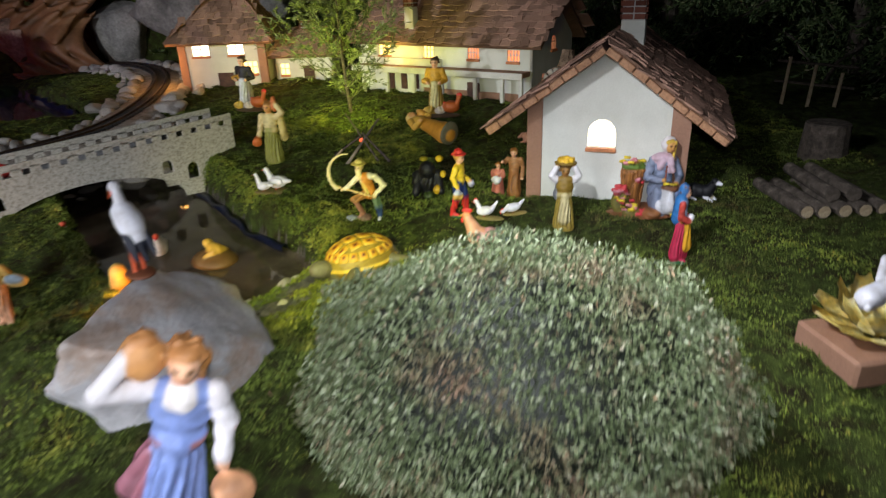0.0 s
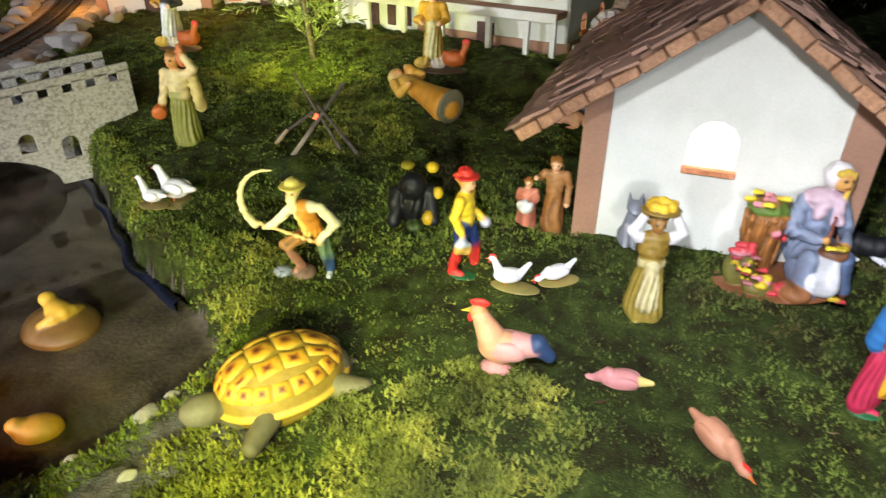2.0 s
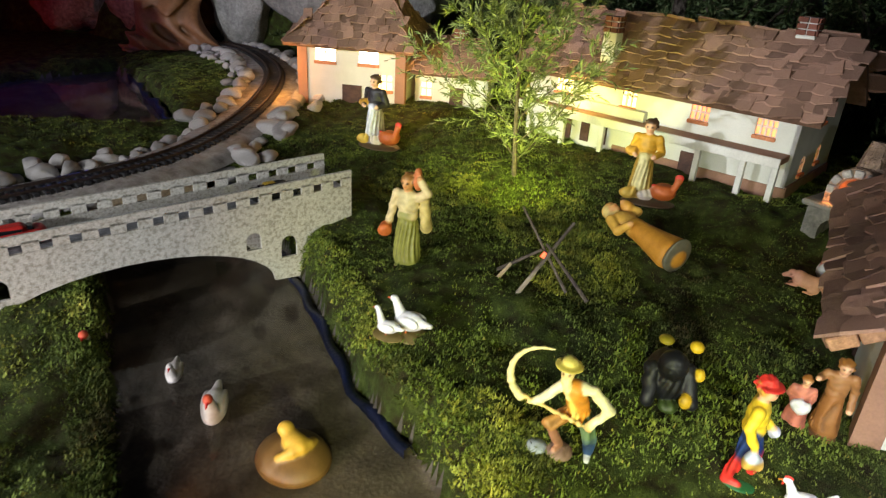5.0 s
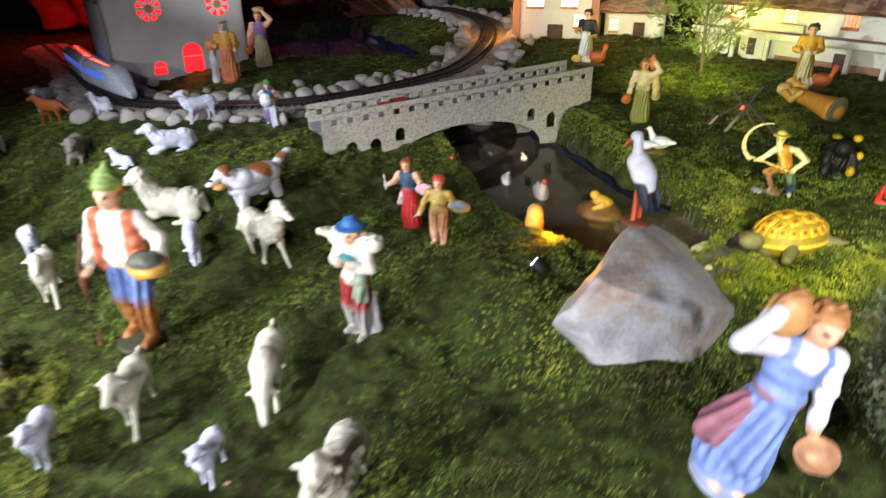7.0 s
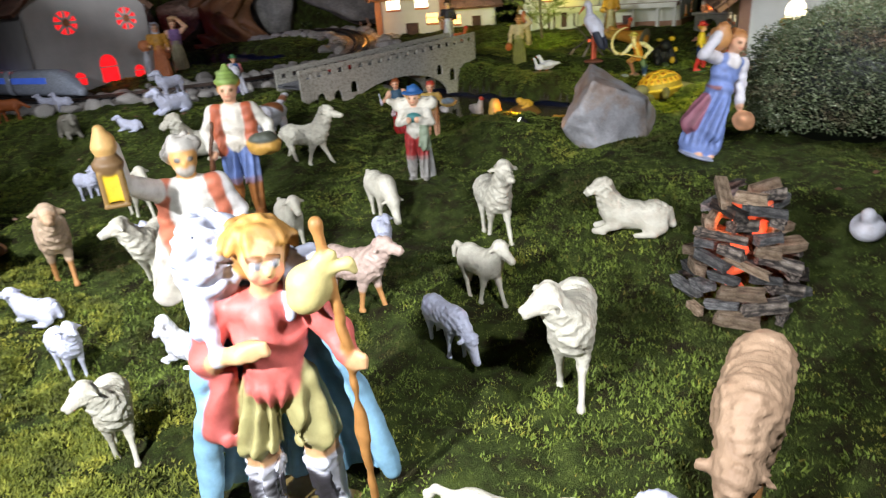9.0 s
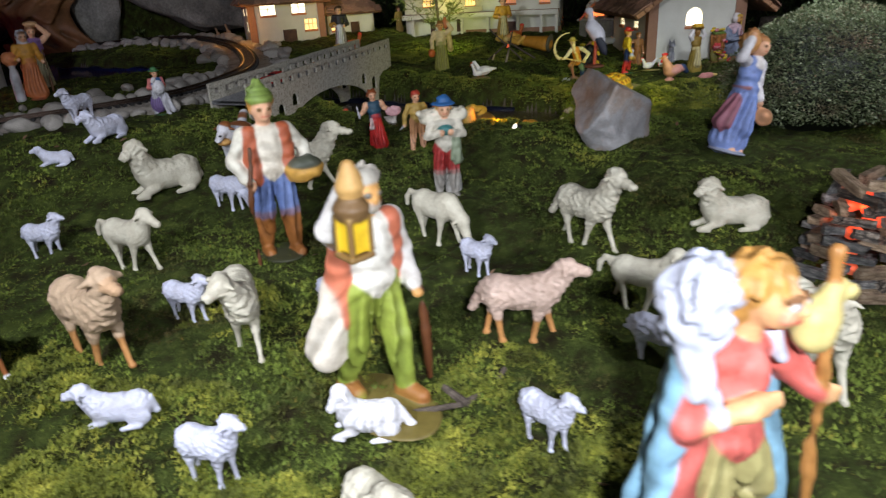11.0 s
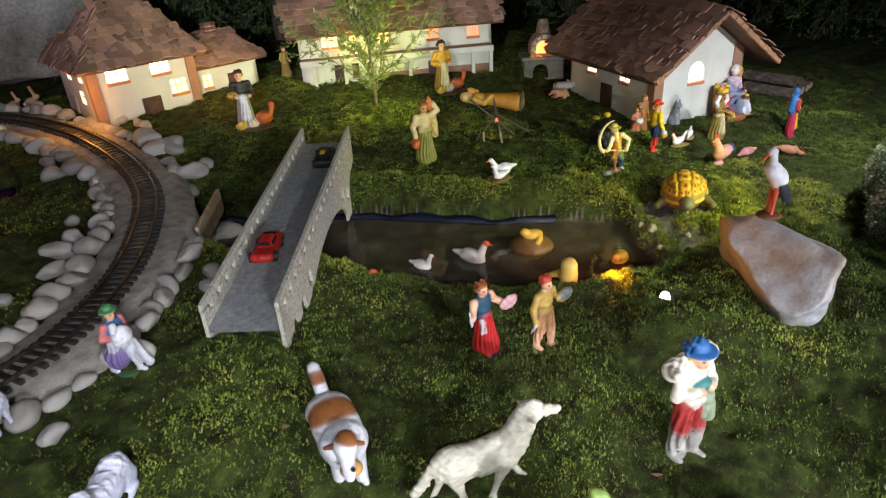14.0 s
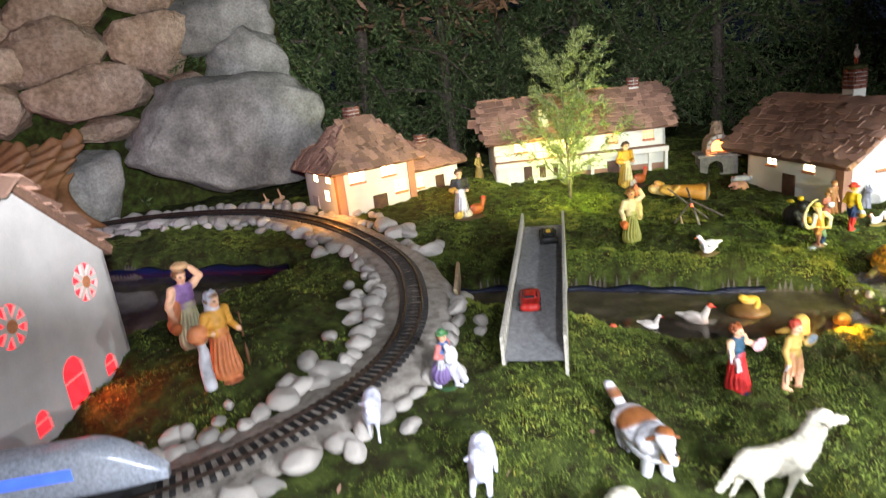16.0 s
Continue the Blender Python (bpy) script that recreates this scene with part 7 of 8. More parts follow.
# shore stones, with the amber lamp's glow put into their colour
LAMPLIT_STONE = surface("amber_stone", ((0.3, (0.20, 0.09, 0.02)), (0.7, (0.45, 0.24, 0.06))), 60, 300, 0.5, 0.5, 0.001)
CHAR = surface("charred_wood", ((0.3, (0.020, 0.017, 0.016)), (0.45, (0.07, 0.058, 0.05)), (0.55, (0.22, 0.18, 0.145)), (0.68, (0.42, 0.35, 0.29))), 3, 24, 0.8, 0.6, 0.02, 0, 0.3, "Object", 0.75)
BARK = surface("grey_bark", ((0.3, (0.035, 0.026, 0.02)), (0.6, (0.12, 0.095, 0.075)), (0.75, (0.24, 0.20, 0.16))), 90, 500, 0.9, 0.8, 0.0015)
PALEWOOD = surface("pale_cut_wood", ((0.3, (0.32, 0.23, 0.13)), (0.7, (0.52, 0.42, 0.28))), 60, 400, 0.75, 0.4, 0.0008)
GREYCHIP = surface("ashen_wood", ((0.3, (0.055, 0.053, 0.055)), (0.5, (0.17, 0.165, 0.16)), (0.7, (0.36, 0.34, 0.32))), 3, 24, 0.85, 0.6, 0.02, 0, 0.3, "Object", 0.6)
TANCHIP = surface("scorched_tan_wood", ((0.3, (0.13, 0.085, 0.055)), (0.5, (0.34, 0.24, 0.155)), (0.7, (0.50, 0.38, 0.27))), 3, 24, 0.85, 0.6, 0.02, 0, 0.3, "Object", 0.5)
EMBER = glowing("ember", (1.0, 0.15, 0.06), 1.7)
FIRE = glowing("oven_fire", (1.0, 0.25, 0.06), 5.0)


def rock_mesh(seed, planes, sub, rough):
    """A chipped rock of unit size."""
    r = random.Random(seed)
    bm = bmesh.new()
    bmesh.ops.create_icosphere(bm, subdivisions=sub, radius=1)
    cuts = []
    for _ in range(planes):
        n = Vector((r.gauss(0, 1), r.gauss(0, 1), r.gauss(0, 1))).normalized()
        cuts.append((n, r.uniform(.55, .86)))
    off = Vector((r.uniform(-9, 9), r.uniform(-9, 9), r.uniform(-9, 9)))
    for v in bm.verts:
        p = v.co.copy()
        for n, o in cuts:
            d = p.dot(n) - o
            if d > 0:
                p -= n * d * .92
        p *= 1 + rough * (noise.noise(p * 1.6 + off) + .45 * noise.noise(p * 4.3 + off) + .2 * noise.noise(p * 11 + off))
        v.co = p
    return bm


def rock(name, at, size, turn, seed, mat, label, planes=9, sub=4, rough=.12, kind="", group="", category="rock", face=False):
    bm = rock_mesh(seed, planes, sub, rough)
    if face:
        for v in bm.verts:
            v.co.y = v.co.y if v.co.y > -.42 else -.42 + (v.co.y + .42) * .3
    bmesh.ops.transform(bm, matrix=Matrix.Diagonal((*[s / 2 for s in size], 1)), verts=bm.verts)
    ob = part(name, bm, mat, None, "", True)
    ob.matrix_world = pose(*at, 0, 0, turn)
    return tagged(ob, label, category, group, kind)


rock("boulder", (0, 0, 0), (.240, .135, .148), 0, 23, QUARTZ, "pale quartz boulder with brown patches beside the pond", 11, 5, .10).matrix_world = pose(.121, -.344, .050, -35.8, 15.2, 59.8)
# pebbles along both sides of the railway
PEBBLES = []
for k in range(7):
    bm = rock_mesh(70 + k, 3, 3, .10)
    me = bpy.data.meshes.new("pebble")
    for f in bm.faces:
        f.smooth = True
    bm.to_mesh(me)
    bm.free()
    me.materials.append(STONE)
    PEBBLES.append(me)
rr = random.Random(12)


def pebble(x, y, s, z=None, label="smooth grey pebble edging the railway", group="pebbles along the railway"):
    ob = new("pebble", PEBBLES[rr.randrange(7)])
    ob.matrix_world = pose(x, y, (ground_z(x, y) if z is None else z) + s * .16, rr.uniform(-15, 15), rr.uniform(-15, 15), rr.uniform(0, 360)) @ Matrix.Diagonal((s * rr.uniform(.5, .68), s * rr.uniform(.38, .5), s * rr.uniform(.3, .42), 1))
    return tagged(ob, label, "pebble", group)


for s in (1, -1):
    i = 4
    while i < nl:
        p = line[i] + side[i] * s * rr.uniform(.056, .070)
        size = rr.uniform(.022, .042)
        if p[0] > -1.2:
            pebble(p[0], p[1], size)
            if rr.random() < .35:
                q2 = line[i] + side[i] * s * rr.uniform(.088, .108)
                pebble(q2[0], q2[1], size * rr.uniform(.7, 1))
        i += max(2, round(size * .92 / 0.012))
for x, y, s in ((-.315, .335, .05), (-.345, .372, .045), (-.318, .434, .045), (-.312, .544, .04), (-.345, .60, .05)):
    pebble(x, y, s)
for x, y, s in ((.150, -.145, .018), (.165, -.195, .010), (.120, -.182, .010), (.156, -.122, .010)):
    pebble(x, y, s, None, "rough grey stone at the pond's edge", "stones at the pond")

# the stone wall behind the village: place across, height, size
WALL_ROCKS = [(-.836, .674, .33, .14), (-.640, .690, .17, .10), (-.632, .565, .25, .19), (-.876, .565, .28, .18), (-.440, .612, .29, .23), (-.813, .452, .35, .16), (-.574, .440, .15, .11),
              (-.81, .345, .19, .07), (-1.03, .535, .14, .12), (-1.02, .64, .15, .16), (-.50, .275, .58, .32), (-.380, .49, .25, .20), (-.896, .20, .22, .21), (-.70, .30, .14, .10), (-1.05, .42, .2, .13), (-.72, .80, .3, .16)]
for k, (x, z, w, h) in enumerate(WALL_ROCKS):
    back = 1.36 + .22 * (z - .25) - (.10 if w > .5 else 0)
    rock("wall_rock", (x * (1 + .12 * (back - 1.38)), back, z), (w * 1.12, .24 if w < .5 else .34, h * 1.18), rr.uniform(-12, 12), 200 + k, ROCK_GREY if k in (4, 10, 11, 12, 13) else ROCK_TAN,
         "grey weathered boulder in the mossy wall" if k in (4, 10, 11, 12, 13) else "tan rounded stone in the mossy wall", 16, 5, .13, "", "stones of the wall", "rock", True)
for k, (x, z, w, h) in enumerate(((-1.28, .62, .26, .2), (-1.24, .40, .24, .2), (-1.25, .20, .3, .2), (-1.5, .5, .3, .3), (-1.5, .2, .3, .28), (-1.1, .85, .34, .2), (-.42, .86, .3, .18), (-1.4, .8, .3, .24))):
    rock("wall_rock", (x, 1.38 + .22 * (z - .25), z), (w, .24, h), rr.uniform(-12, 12), 240 + k, ROCK_TAN, "tan rounded stone in the mossy wall", 16, 5, .13, "", "stones of the wall", "rock", True)
# mossy earth between those stones
bx, bz = np.meshgrid(np.linspace(-2.2, -.25, 90), np.linspace(-.05, 1.25, 60), indexing="ij")
by = 1.405 + .22 * (bz - .25) + .03 * wave(bx, bz, 14, 41) + .015 * wave(bx, bz, 45, 42)
q = np.arange(bx.size).reshape(bx.shape)
ob = link_mesh("wall_earth", np.stack((bx, by, bz), -1).reshape(-1, 3), np.stack((q[:-1, :-1], q[1:, :-1], q[1:, 1:], q[:-1, 1:]), -1).reshape(-1, 4), MOSS_GROUND, None, "", True)
tagged(ob, "mossy earth bank between the wall stones", "earth bank", "", "structure")
# gnarled root stump at the wall's foot
q = [cap((0, 0, -.02), (.0, .02, .20), .075, .05, rgb(130, 92, 60)), cap((.02, 0, .16), (.12, 0, .24), .05, .02, rgb(140, 100, 66)), cap((-.03, 0, .1), (-.14, .02, .22), .05, .03, rgb(120, 84, 54)), cap((.02, -.03, .1), (.10, -.06, -.01), .045, .03, rgb(124, 86, 56)), cap((-.02, -.03, .1), (-.10, -.05, -.01), .045, .03, rgb(124, 86, 56))]
form("root_stump", q, .004, .03, pose(-1.02, 1.22, ground_z(-1.02, 1.2), 0, 0, 20), "gnarled brown root stump against the stone wall", "stump", DULL, "", None, lambda g: .007 * np.sin(90 * g[..., 0] + 8 * np.sin(18 * g[..., 2]) + 40 * g[..., 1]) + .004 * np.sin(160 * g[..., 1] + 6 * np.sin(30 * g[..., 2])))

# ---------------------------------------------------------------- plants


def leaf_material(name, stops, rough=.6):
    m, n, l, b = material(name, rough, 0, 0.35)
    geo = n.new("ShaderNodeNewGeometry")
    l.new(ramp_node(n, l, geo.outputs["Random Per Island"], stops).outputs["Color"], b.inputs["Base Color"])
    return m


BUSH_LEAF = leaf_material("grey_green_leaf", ((0.0, (0.065, 0.085, 0.036)), (0.5, (0.135, 0.172, 0.080)), (0.8, (0.22, 0.26, 0.145)), (0.95, (0.34, 0.37, 0.25)), (1.0, (0.28, 0.17, 0.10))), .45)
n, l = BUSH_LEAF.node_tree.nodes, BUSH_LEAF.node_tree.links
b = n["Principled BSDF"]
dry = ramp_node(n, l, noise_node(n, l, 14, 4).outputs["Fac"], ((0.54, (0, 0, 0)), (0.66, (1, 1, 1)))).outputs["Color"]
old = b.inputs["Base Color"].links[0].from_socket
l.new(mix_node(n, l, old, (0.20, 0.13, 0.085), dry), b.inputs["Base Color"])
FIR_NEEDLE = leaf_material("fir_needle", ((0.0, (0.09, 0.11, 0.03)), (0.6, (0.17, 0.21, 0.06)), (1.0, (0.28, 0.32, 0.13))))
CONIFER_LEAF = leaf_material("conifer_spray", ((0.0, (0.026, 0.040, 0.014)), (0.6, (0.065, 0.105, 0.034)), (0.9, (0.13, 0.18, 0.06)), (1.0, (0.24, 0.22, 0.12))))
DRY_LEAF = leaf_material("dry_leaf", ((0.0, (0.09, 0.045, 0.025)), (0.6, (0.20, 0.11, 0.065)), (1.0, (0.32, 0.20, 0.13))))


def leaves(rng, at, out, length, width, spread):
    """Small pointed leaves at the places, along the given directions, loosely spread."""
    k = len(at)
    d = out + rng.normal(0, spread, (k, 3))
    d /= np.linalg.norm(d, axis=1)[:, None] + 1e-9
    s = np.cross(d, rng.normal(0, 1, (k, 3)))
    s /= np.linalg.norm(s, axis=1)[:, None] + 1e-9
    ln, w = length * rng.uniform(.6, 1.3, (k, 1)), width * rng.uniform(.7, 1.2, (k, 1))
    up = np.cross(s, d) * ln * .12
    v = np.stack((at, at + d * ln * .5 + s * w + up, at + d * ln, at + d * ln * .5 - s * w + up), 1).reshape(-1, 3)
    return v, np.arange(len(v)).reshape(-1, 4)


def tree(name, m, height, branches, reach, droop, twigs, needles, needle_len, label, leaf_mat, seed, lowest=.12, taper=.75, trunk_r=.02, spread=.5, lift=.35):
    """A tree: tapered bent trunk and limbs in one part, a crown of many small leaves in another."""
    rng = np.random.RandomState(seed)
    ob = thing(name, m, label, "tree")
    bm = bmesh.new()
    spine = [np.array((.03 * height * math.sin(3 * u + seed), .03 * height * math.sin(2.3 * u + 1 + seed), height * u)) for u in np.linspace(0, 1, 9)]
    for i in range(8):
        rod(bm, spine[i], spine[i + 1], trunk_r * (1 - .8 * i / 8), trunk_r * (1 - .8 * (i + 1) / 8), 8)
    at, out = [], []
    for b in range(branches):
        u = lowest + (1 - lowest) * (b + rng.uniform(0, 1)) / branches
        p = np.array([np.interp(u, np.linspace(0, 1, 9), [s[c] for s in spine]) for c in range(3)])
        a = b * 2.4 + rng.uniform(-.4, .4)
        ln = reach * (1 - taper * u) * rng.uniform(.65, 1.2)
        d = np.array((math.cos(a), math.sin(a), lift + .3 * u))
        prev = p
        for j in range(1, 6):
            t = j / 5
            nxt = p + d * ln * t + np.array((0, 0, -droop * ln * t * t)) + rng.normal(0, .02 * ln, 3)
            rod(bm, prev, nxt, trunk_r * .28 * (1 - .8 * (j - 1) / 5), trunk_r * .28 * (1 - .8 * j / 5), 5)
            for _ in range(twigs):
                tw = (nxt - prev) / (np.linalg.norm(nxt - prev) + 1e-9) + rng.normal(0, .55, 3) + np.array((0, 0, -.3 * droop))
                tl = ln * rng.uniform(.12, .34)
                q0 = prev + (nxt - prev) * rng.uniform(0, 1)
                us = rng.uniform(0, 1, needles)
                at.append(q0 + tw * tl * us[:, None] + np.array((0, 0, -1)) * (droop * .5 * tl * us ** 2)[:, None])
                out.append(np.repeat(tw[None] / np.linalg.norm(tw), needles, 0))
            prev = nxt
    part("trunk", bm, BARK, ob, "grey-brown trunk and limbs")
    at, out = np.concatenate(at), np.concatenate(out)
    v, f = leaves(rng, at, out, needle_len, needle_len * (.13 if height > 1 else .085), spread)
    link_mesh("crown", v, f, leaf_mat, ob, "crown of small needle leaves")
    return ob


tree("juniper_sprig", pose(.085, .500, ground_z(.085, .5) - .01, 0, 0, 30), .310, 24, .150, .06, 5, 19, .0125, "small juniper sprig planted in the moss", FIR_NEEDLE, 3, .08, .58, .0040, .5, .95)
con = tree("conifer", pose(.05, 1.62, .08, 0, 0, 0), 1.45, 46, .55, .75, 8, 40, .021, "dark green drooping conifer behind the village", CONIFER_LEAF, 7, .06, .55, .03, .45, .25)
con2 = tree("conifer", pose(.62, 1.55, .06, 0, 0, 0), 1.3, 44, .58, .9, 8, 40, .020, "dark green drooping conifer behind the village", CONIFER_LEAF, 19, .05, .5, .03, .5, .2)
for k, (src, x, y, sc, turn) in enumerate(((con2, -.22, 1.72, 1.0, 80), (con, .98, 1.45, .95, 130), (con, 1.35, 1.15, .9, 220), (con2, 1.62, .72, .95, 10), (con2, 1.2, 1.75, 1.1, 300), (con, .35, 1.95, 1.1, 60), (con, -.55, 2.05, 1.15, 170), (con2, 1.8, .2, .9, 140), (con, 1.75, -.35, .85, 40))):
    ob = copy_thing(src, pose(x, y, .05, 0, 0, turn))
    ob.scale = (sc, sc, sc)
    tagged(ob, "", "", "trees behind the village")
for o in (con, con2):
    tagged(o, "", "", "trees behind the village")
# tree with withered brown leaves
tree("withered_tree", pose(.36, 1.48, .06, 0, 0, 0), 1.25, 26, .42, .3, 3, 5, .05, "tree with withered brown leaves among the conifers", DRY_LEAF, 23, .3, .4, .022, .9, .5)

# clipped bush
rng = np.random.RandomState(31)
bush = thing("clipped_bush", pose(.420, -.430, .010), "dense clipped grey-green bush with some withered leaves", "bush")
bm = bmesh.new()
for a in range(7):
    rod(bm, (.02 * math.cos(a), .02 * math.sin(a), -.01), (.09 * math.cos(a * .9), .06 * math.sin(a * .9), .11), .005, .002, 6)
part("stems", bm, BARK, bush)
k = 56000
d = rng.normal(0, 1, (k, 3))
d /= np.linalg.norm(d, axis=1)[:, None]
d = d[d[:, 2] > -.55]
bump = 1 + .05 * wave(d[:, 0] * 2, d[:, 1] * 2 + d[:, 2], 5, 51) + .03 * wave(d[:, 0] * 3, d[:, 2] * 3 + d[:, 1], 11, 52)
shell = d * np.array((.152, .110, .102)) * (bump * rng.uniform(.80, 1.0, len(d)))[:, None] + np.array((0, 0, .080))
v, f = leaves(rng, shell, d, .0042, .0010, .9)
link_mesh("crown", v, f, BUSH_LEAF, bush, "small pale-edged leaves")
# near-black solid core, added as the shade between the leaves
form("heart", [egg((0, 0, .076), (.124, .086, .080), rgb(16, 22, 12))], .006, .01, Matrix(), "solid dark core standing in for the bush's inner shade", "", DULL, "", bush)

# fallen dry leaves and twigs on the moss
k = 46
lx, ly = rng.uniform(-.85, .7, k), rng.uniform(-1.05, .3, k)
ok = (shore(POND, lx, ly) > .02) & (rail_distance(lx, ly) > .06)
lx, ly = lx[ok], ly[ok]
at = np.stack((lx, ly, relief(lx, ly) + .004), 1)
v, f = leaves(rng, at, np.c_[rng.normal(0, 1, (len(lx), 2)), np.zeros(len(lx))], .010, .0022, .3)
tagged(link_mesh("fallen_leaves", v, f, DRY_LEAF), "scattered dry brown leaves on the moss", "leaves", "", "stuff")


def twig(pts, r, label, mat=BARK):
    bm = bmesh.new()
    for a, b in zip(pts, pts[1:]):
        rod(bm, a, b, r, r * .75, 7)
    return tagged(part("twig", bm, mat), label, "twig")


zt = ground_z(-.27, -.80) + .005
twig([(-.300, -.792, zt), (-.262, -.800, zt + .004), (-.232, -.786, zt + .002), (-.214, -.770, zt + .008)], .003, "crooked brown twig lying on the moss")
twig([(-.255, -.80, zt), (-.27, -.775, zt + .006)], .004, "short broken brown twig on the moss")
# tripod of sticks over a fire place
tz = ground_z(.165, .20)
pod = thing("stick_tripod", pose(.169, .218, tz) @ Matrix.Diagonal((.90, .90, .94, 1)), "crossed bare sticks set up as a campfire tripod", "tripod")
for a, b, r, mt in (((-.020, -.045, -.004), (.030, .035, .062), .0028, CHAR), ((.035, -.02, .0), (-.032, .035, .072), .0021, BARK), ((.060, -.040, .004), (.004, .004, .044), .0025, BARK), ((-.05, .0, .004), (.0, .0, .038), .0023, BARK), ((-.048, -.022, .0), (-.034, -.004, .016), .0028, PALEWOOD)):
    part("stick", rod(bmesh.new(), a, b, r, r * .7, 7), mt, pod)
part("ember", rod(bmesh.new(), (.002, -.004, .030), (.004, -.002, .036), .0034, .002, 8), EMBER, pod, "small red glowing ember")

# ---------------------------------------------------------------- fire pile
fx, fy = .154, -.756
fz = ground_z(fx, fy)
fire = thing("wood_fire", pose(fx + .012, fy + .010, fz) @ Matrix.Diagonal((.64, .64, .95, 1)), "round stack of charred wood chips with red glowing embers", "campfire")
rr2 = random.Random(17)
chip = []
for k in range(4):
    bm = box(bmesh.new(), (-.5, -.5, -.5), (.5, .5, .5), None, .07)
    for v in bm.verts:
        v.co += Vector((rr2.uniform(-.09, .09), rr2.uniform(-.12, .12), rr2.uniform(-.12, .12)))
    me = bpy.data.meshes.new("wood_chip")
    bm.to_mesh(me)
    bm.free()
    me.materials.append((CHAR, GREYCHIP, TANCHIP, GREYCHIP)[k])
    chip.append(me)
for lay in range(10):
    rad, cnt = .074 - .0046 * lay, 7 if lay < 6 else 5
    for i in range(cnt):
        a = 2 * math.pi * (i + .5 * (lay % 2)) / cnt + rr2.uniform(-.1, .1)
        ob = new("wood_chip", chip[rr2.randrange(4)])
        ob.parent = fire
        ob.matrix_local = pose(rad * math.cos(a), rad * math.sin(a), .006 + .0118 * lay, rr2.uniform(-12, 12), rr2.uniform(-9, 9), math.degrees(a) + 90 + rr2.uniform(-34, 34) * (2 if i % 3 == 0 else 1)) @ Matrix.Diagonal((rr2.uniform(.030, .066), rr2.uniform(.010, .020), rr2.uniform(.007, .012), 1))
for k in range(14):
    a, r = rr2.uniform(0, 6.28), rr2.uniform(.0, .056)
    z = rr2.uniform(.01, .105)
    r = min(r, .056 - .36 * z)
    bm = rock_mesh(300 + k, 5, 2, .1)
    bmesh.ops.transform(bm, matrix=pose(r * math.cos(a), r * math.sin(a), z, 0, 0, math.degrees(a)) @ Matrix.Diagonal((.013, .016, .008, 1)), verts=bm.verts)
    part("ember", bm, EMBER, fire, "red glowing ember")

# ---------------------------------------------------------------- stone oven
oz = ground_z(.50, .415)
oven = thing("stone_oven", pose(.50, .415, oz - .003, 0, 0, -38), "small stone baking oven with a glowing fire", "oven")
part("base", wall([(-.045, 0), (.045, 0), (.045, .044), (-.045, .044)], [arch(-.008, .004, .036, .032)], .06), ROCK_GREY, oven, "stone base with an arched opening")
part("slab", box(bmesh.new(), (-.052, -.006, .0445), (.052, .066, .052), None, .002), ROCK_GREY, oven, "grey stone slab")
bm = wall(arch(0, .0525, .062, .050), [arch(0, .056, .038, .034)], .05)
part("dome", bm, ROCK_TAN, oven, "arched stone oven mouth")
part("chimney", rod(bmesh.new(), (0, .03, .095), (0, .034, .130), .018, .011, 10), ROCK_TAN, oven, "stubby stone chimney")
part("fire", prism(bmesh.new(), arch(0, .0565, .036, .028), .003, Matrix.Translation((0, .02, 0))), FIRE, oven, "glowing fire")
for k in range(7):
    a = math.pi * k / 6
    part("arch_stone", box(bmesh.new(), (-.005, -.004, -.0045), (.005, .003, .0045), Matrix.Translation((.025 * math.cos(a), -.001, .0715 + .025 * math.sin(a))) @ pose(0, 0, 0, 0, 90 - math.degrees(a), 0), .001), STONE, oven)

# ---------------------------------------------------------------- toy cars and train
GLASSY = surface("dark_glazing", ((0.3, (0.008, 0.010, 0.012)), (0.7, (0.02, 0.022, 0.026))), 40, 300, 0.1, 0.0, 0.0)
TYRE = surface("black_tyre", ((0.3, (0.010, 0.010, 0.010)), (0.7, (0.02, 0.02, 0.02))), 90, 400, 0.8, 0.3, 0.0004)
CHROME = surface("silver_rim", ((0.3, (0.45, 0.45, 0.46)), (0.7, (0.65, 0.65, 0.66))), 90, 400, 0.3, 0.0, 0.0, 0.9)
CARYELLOW = surface("yellow_stripe_paint", ((0.3, (0.50, 0.30, 0.02)), (0.7, (0.62, 0.40, 0.03))), 60, 300, 0.3, 0.0, 0.0)


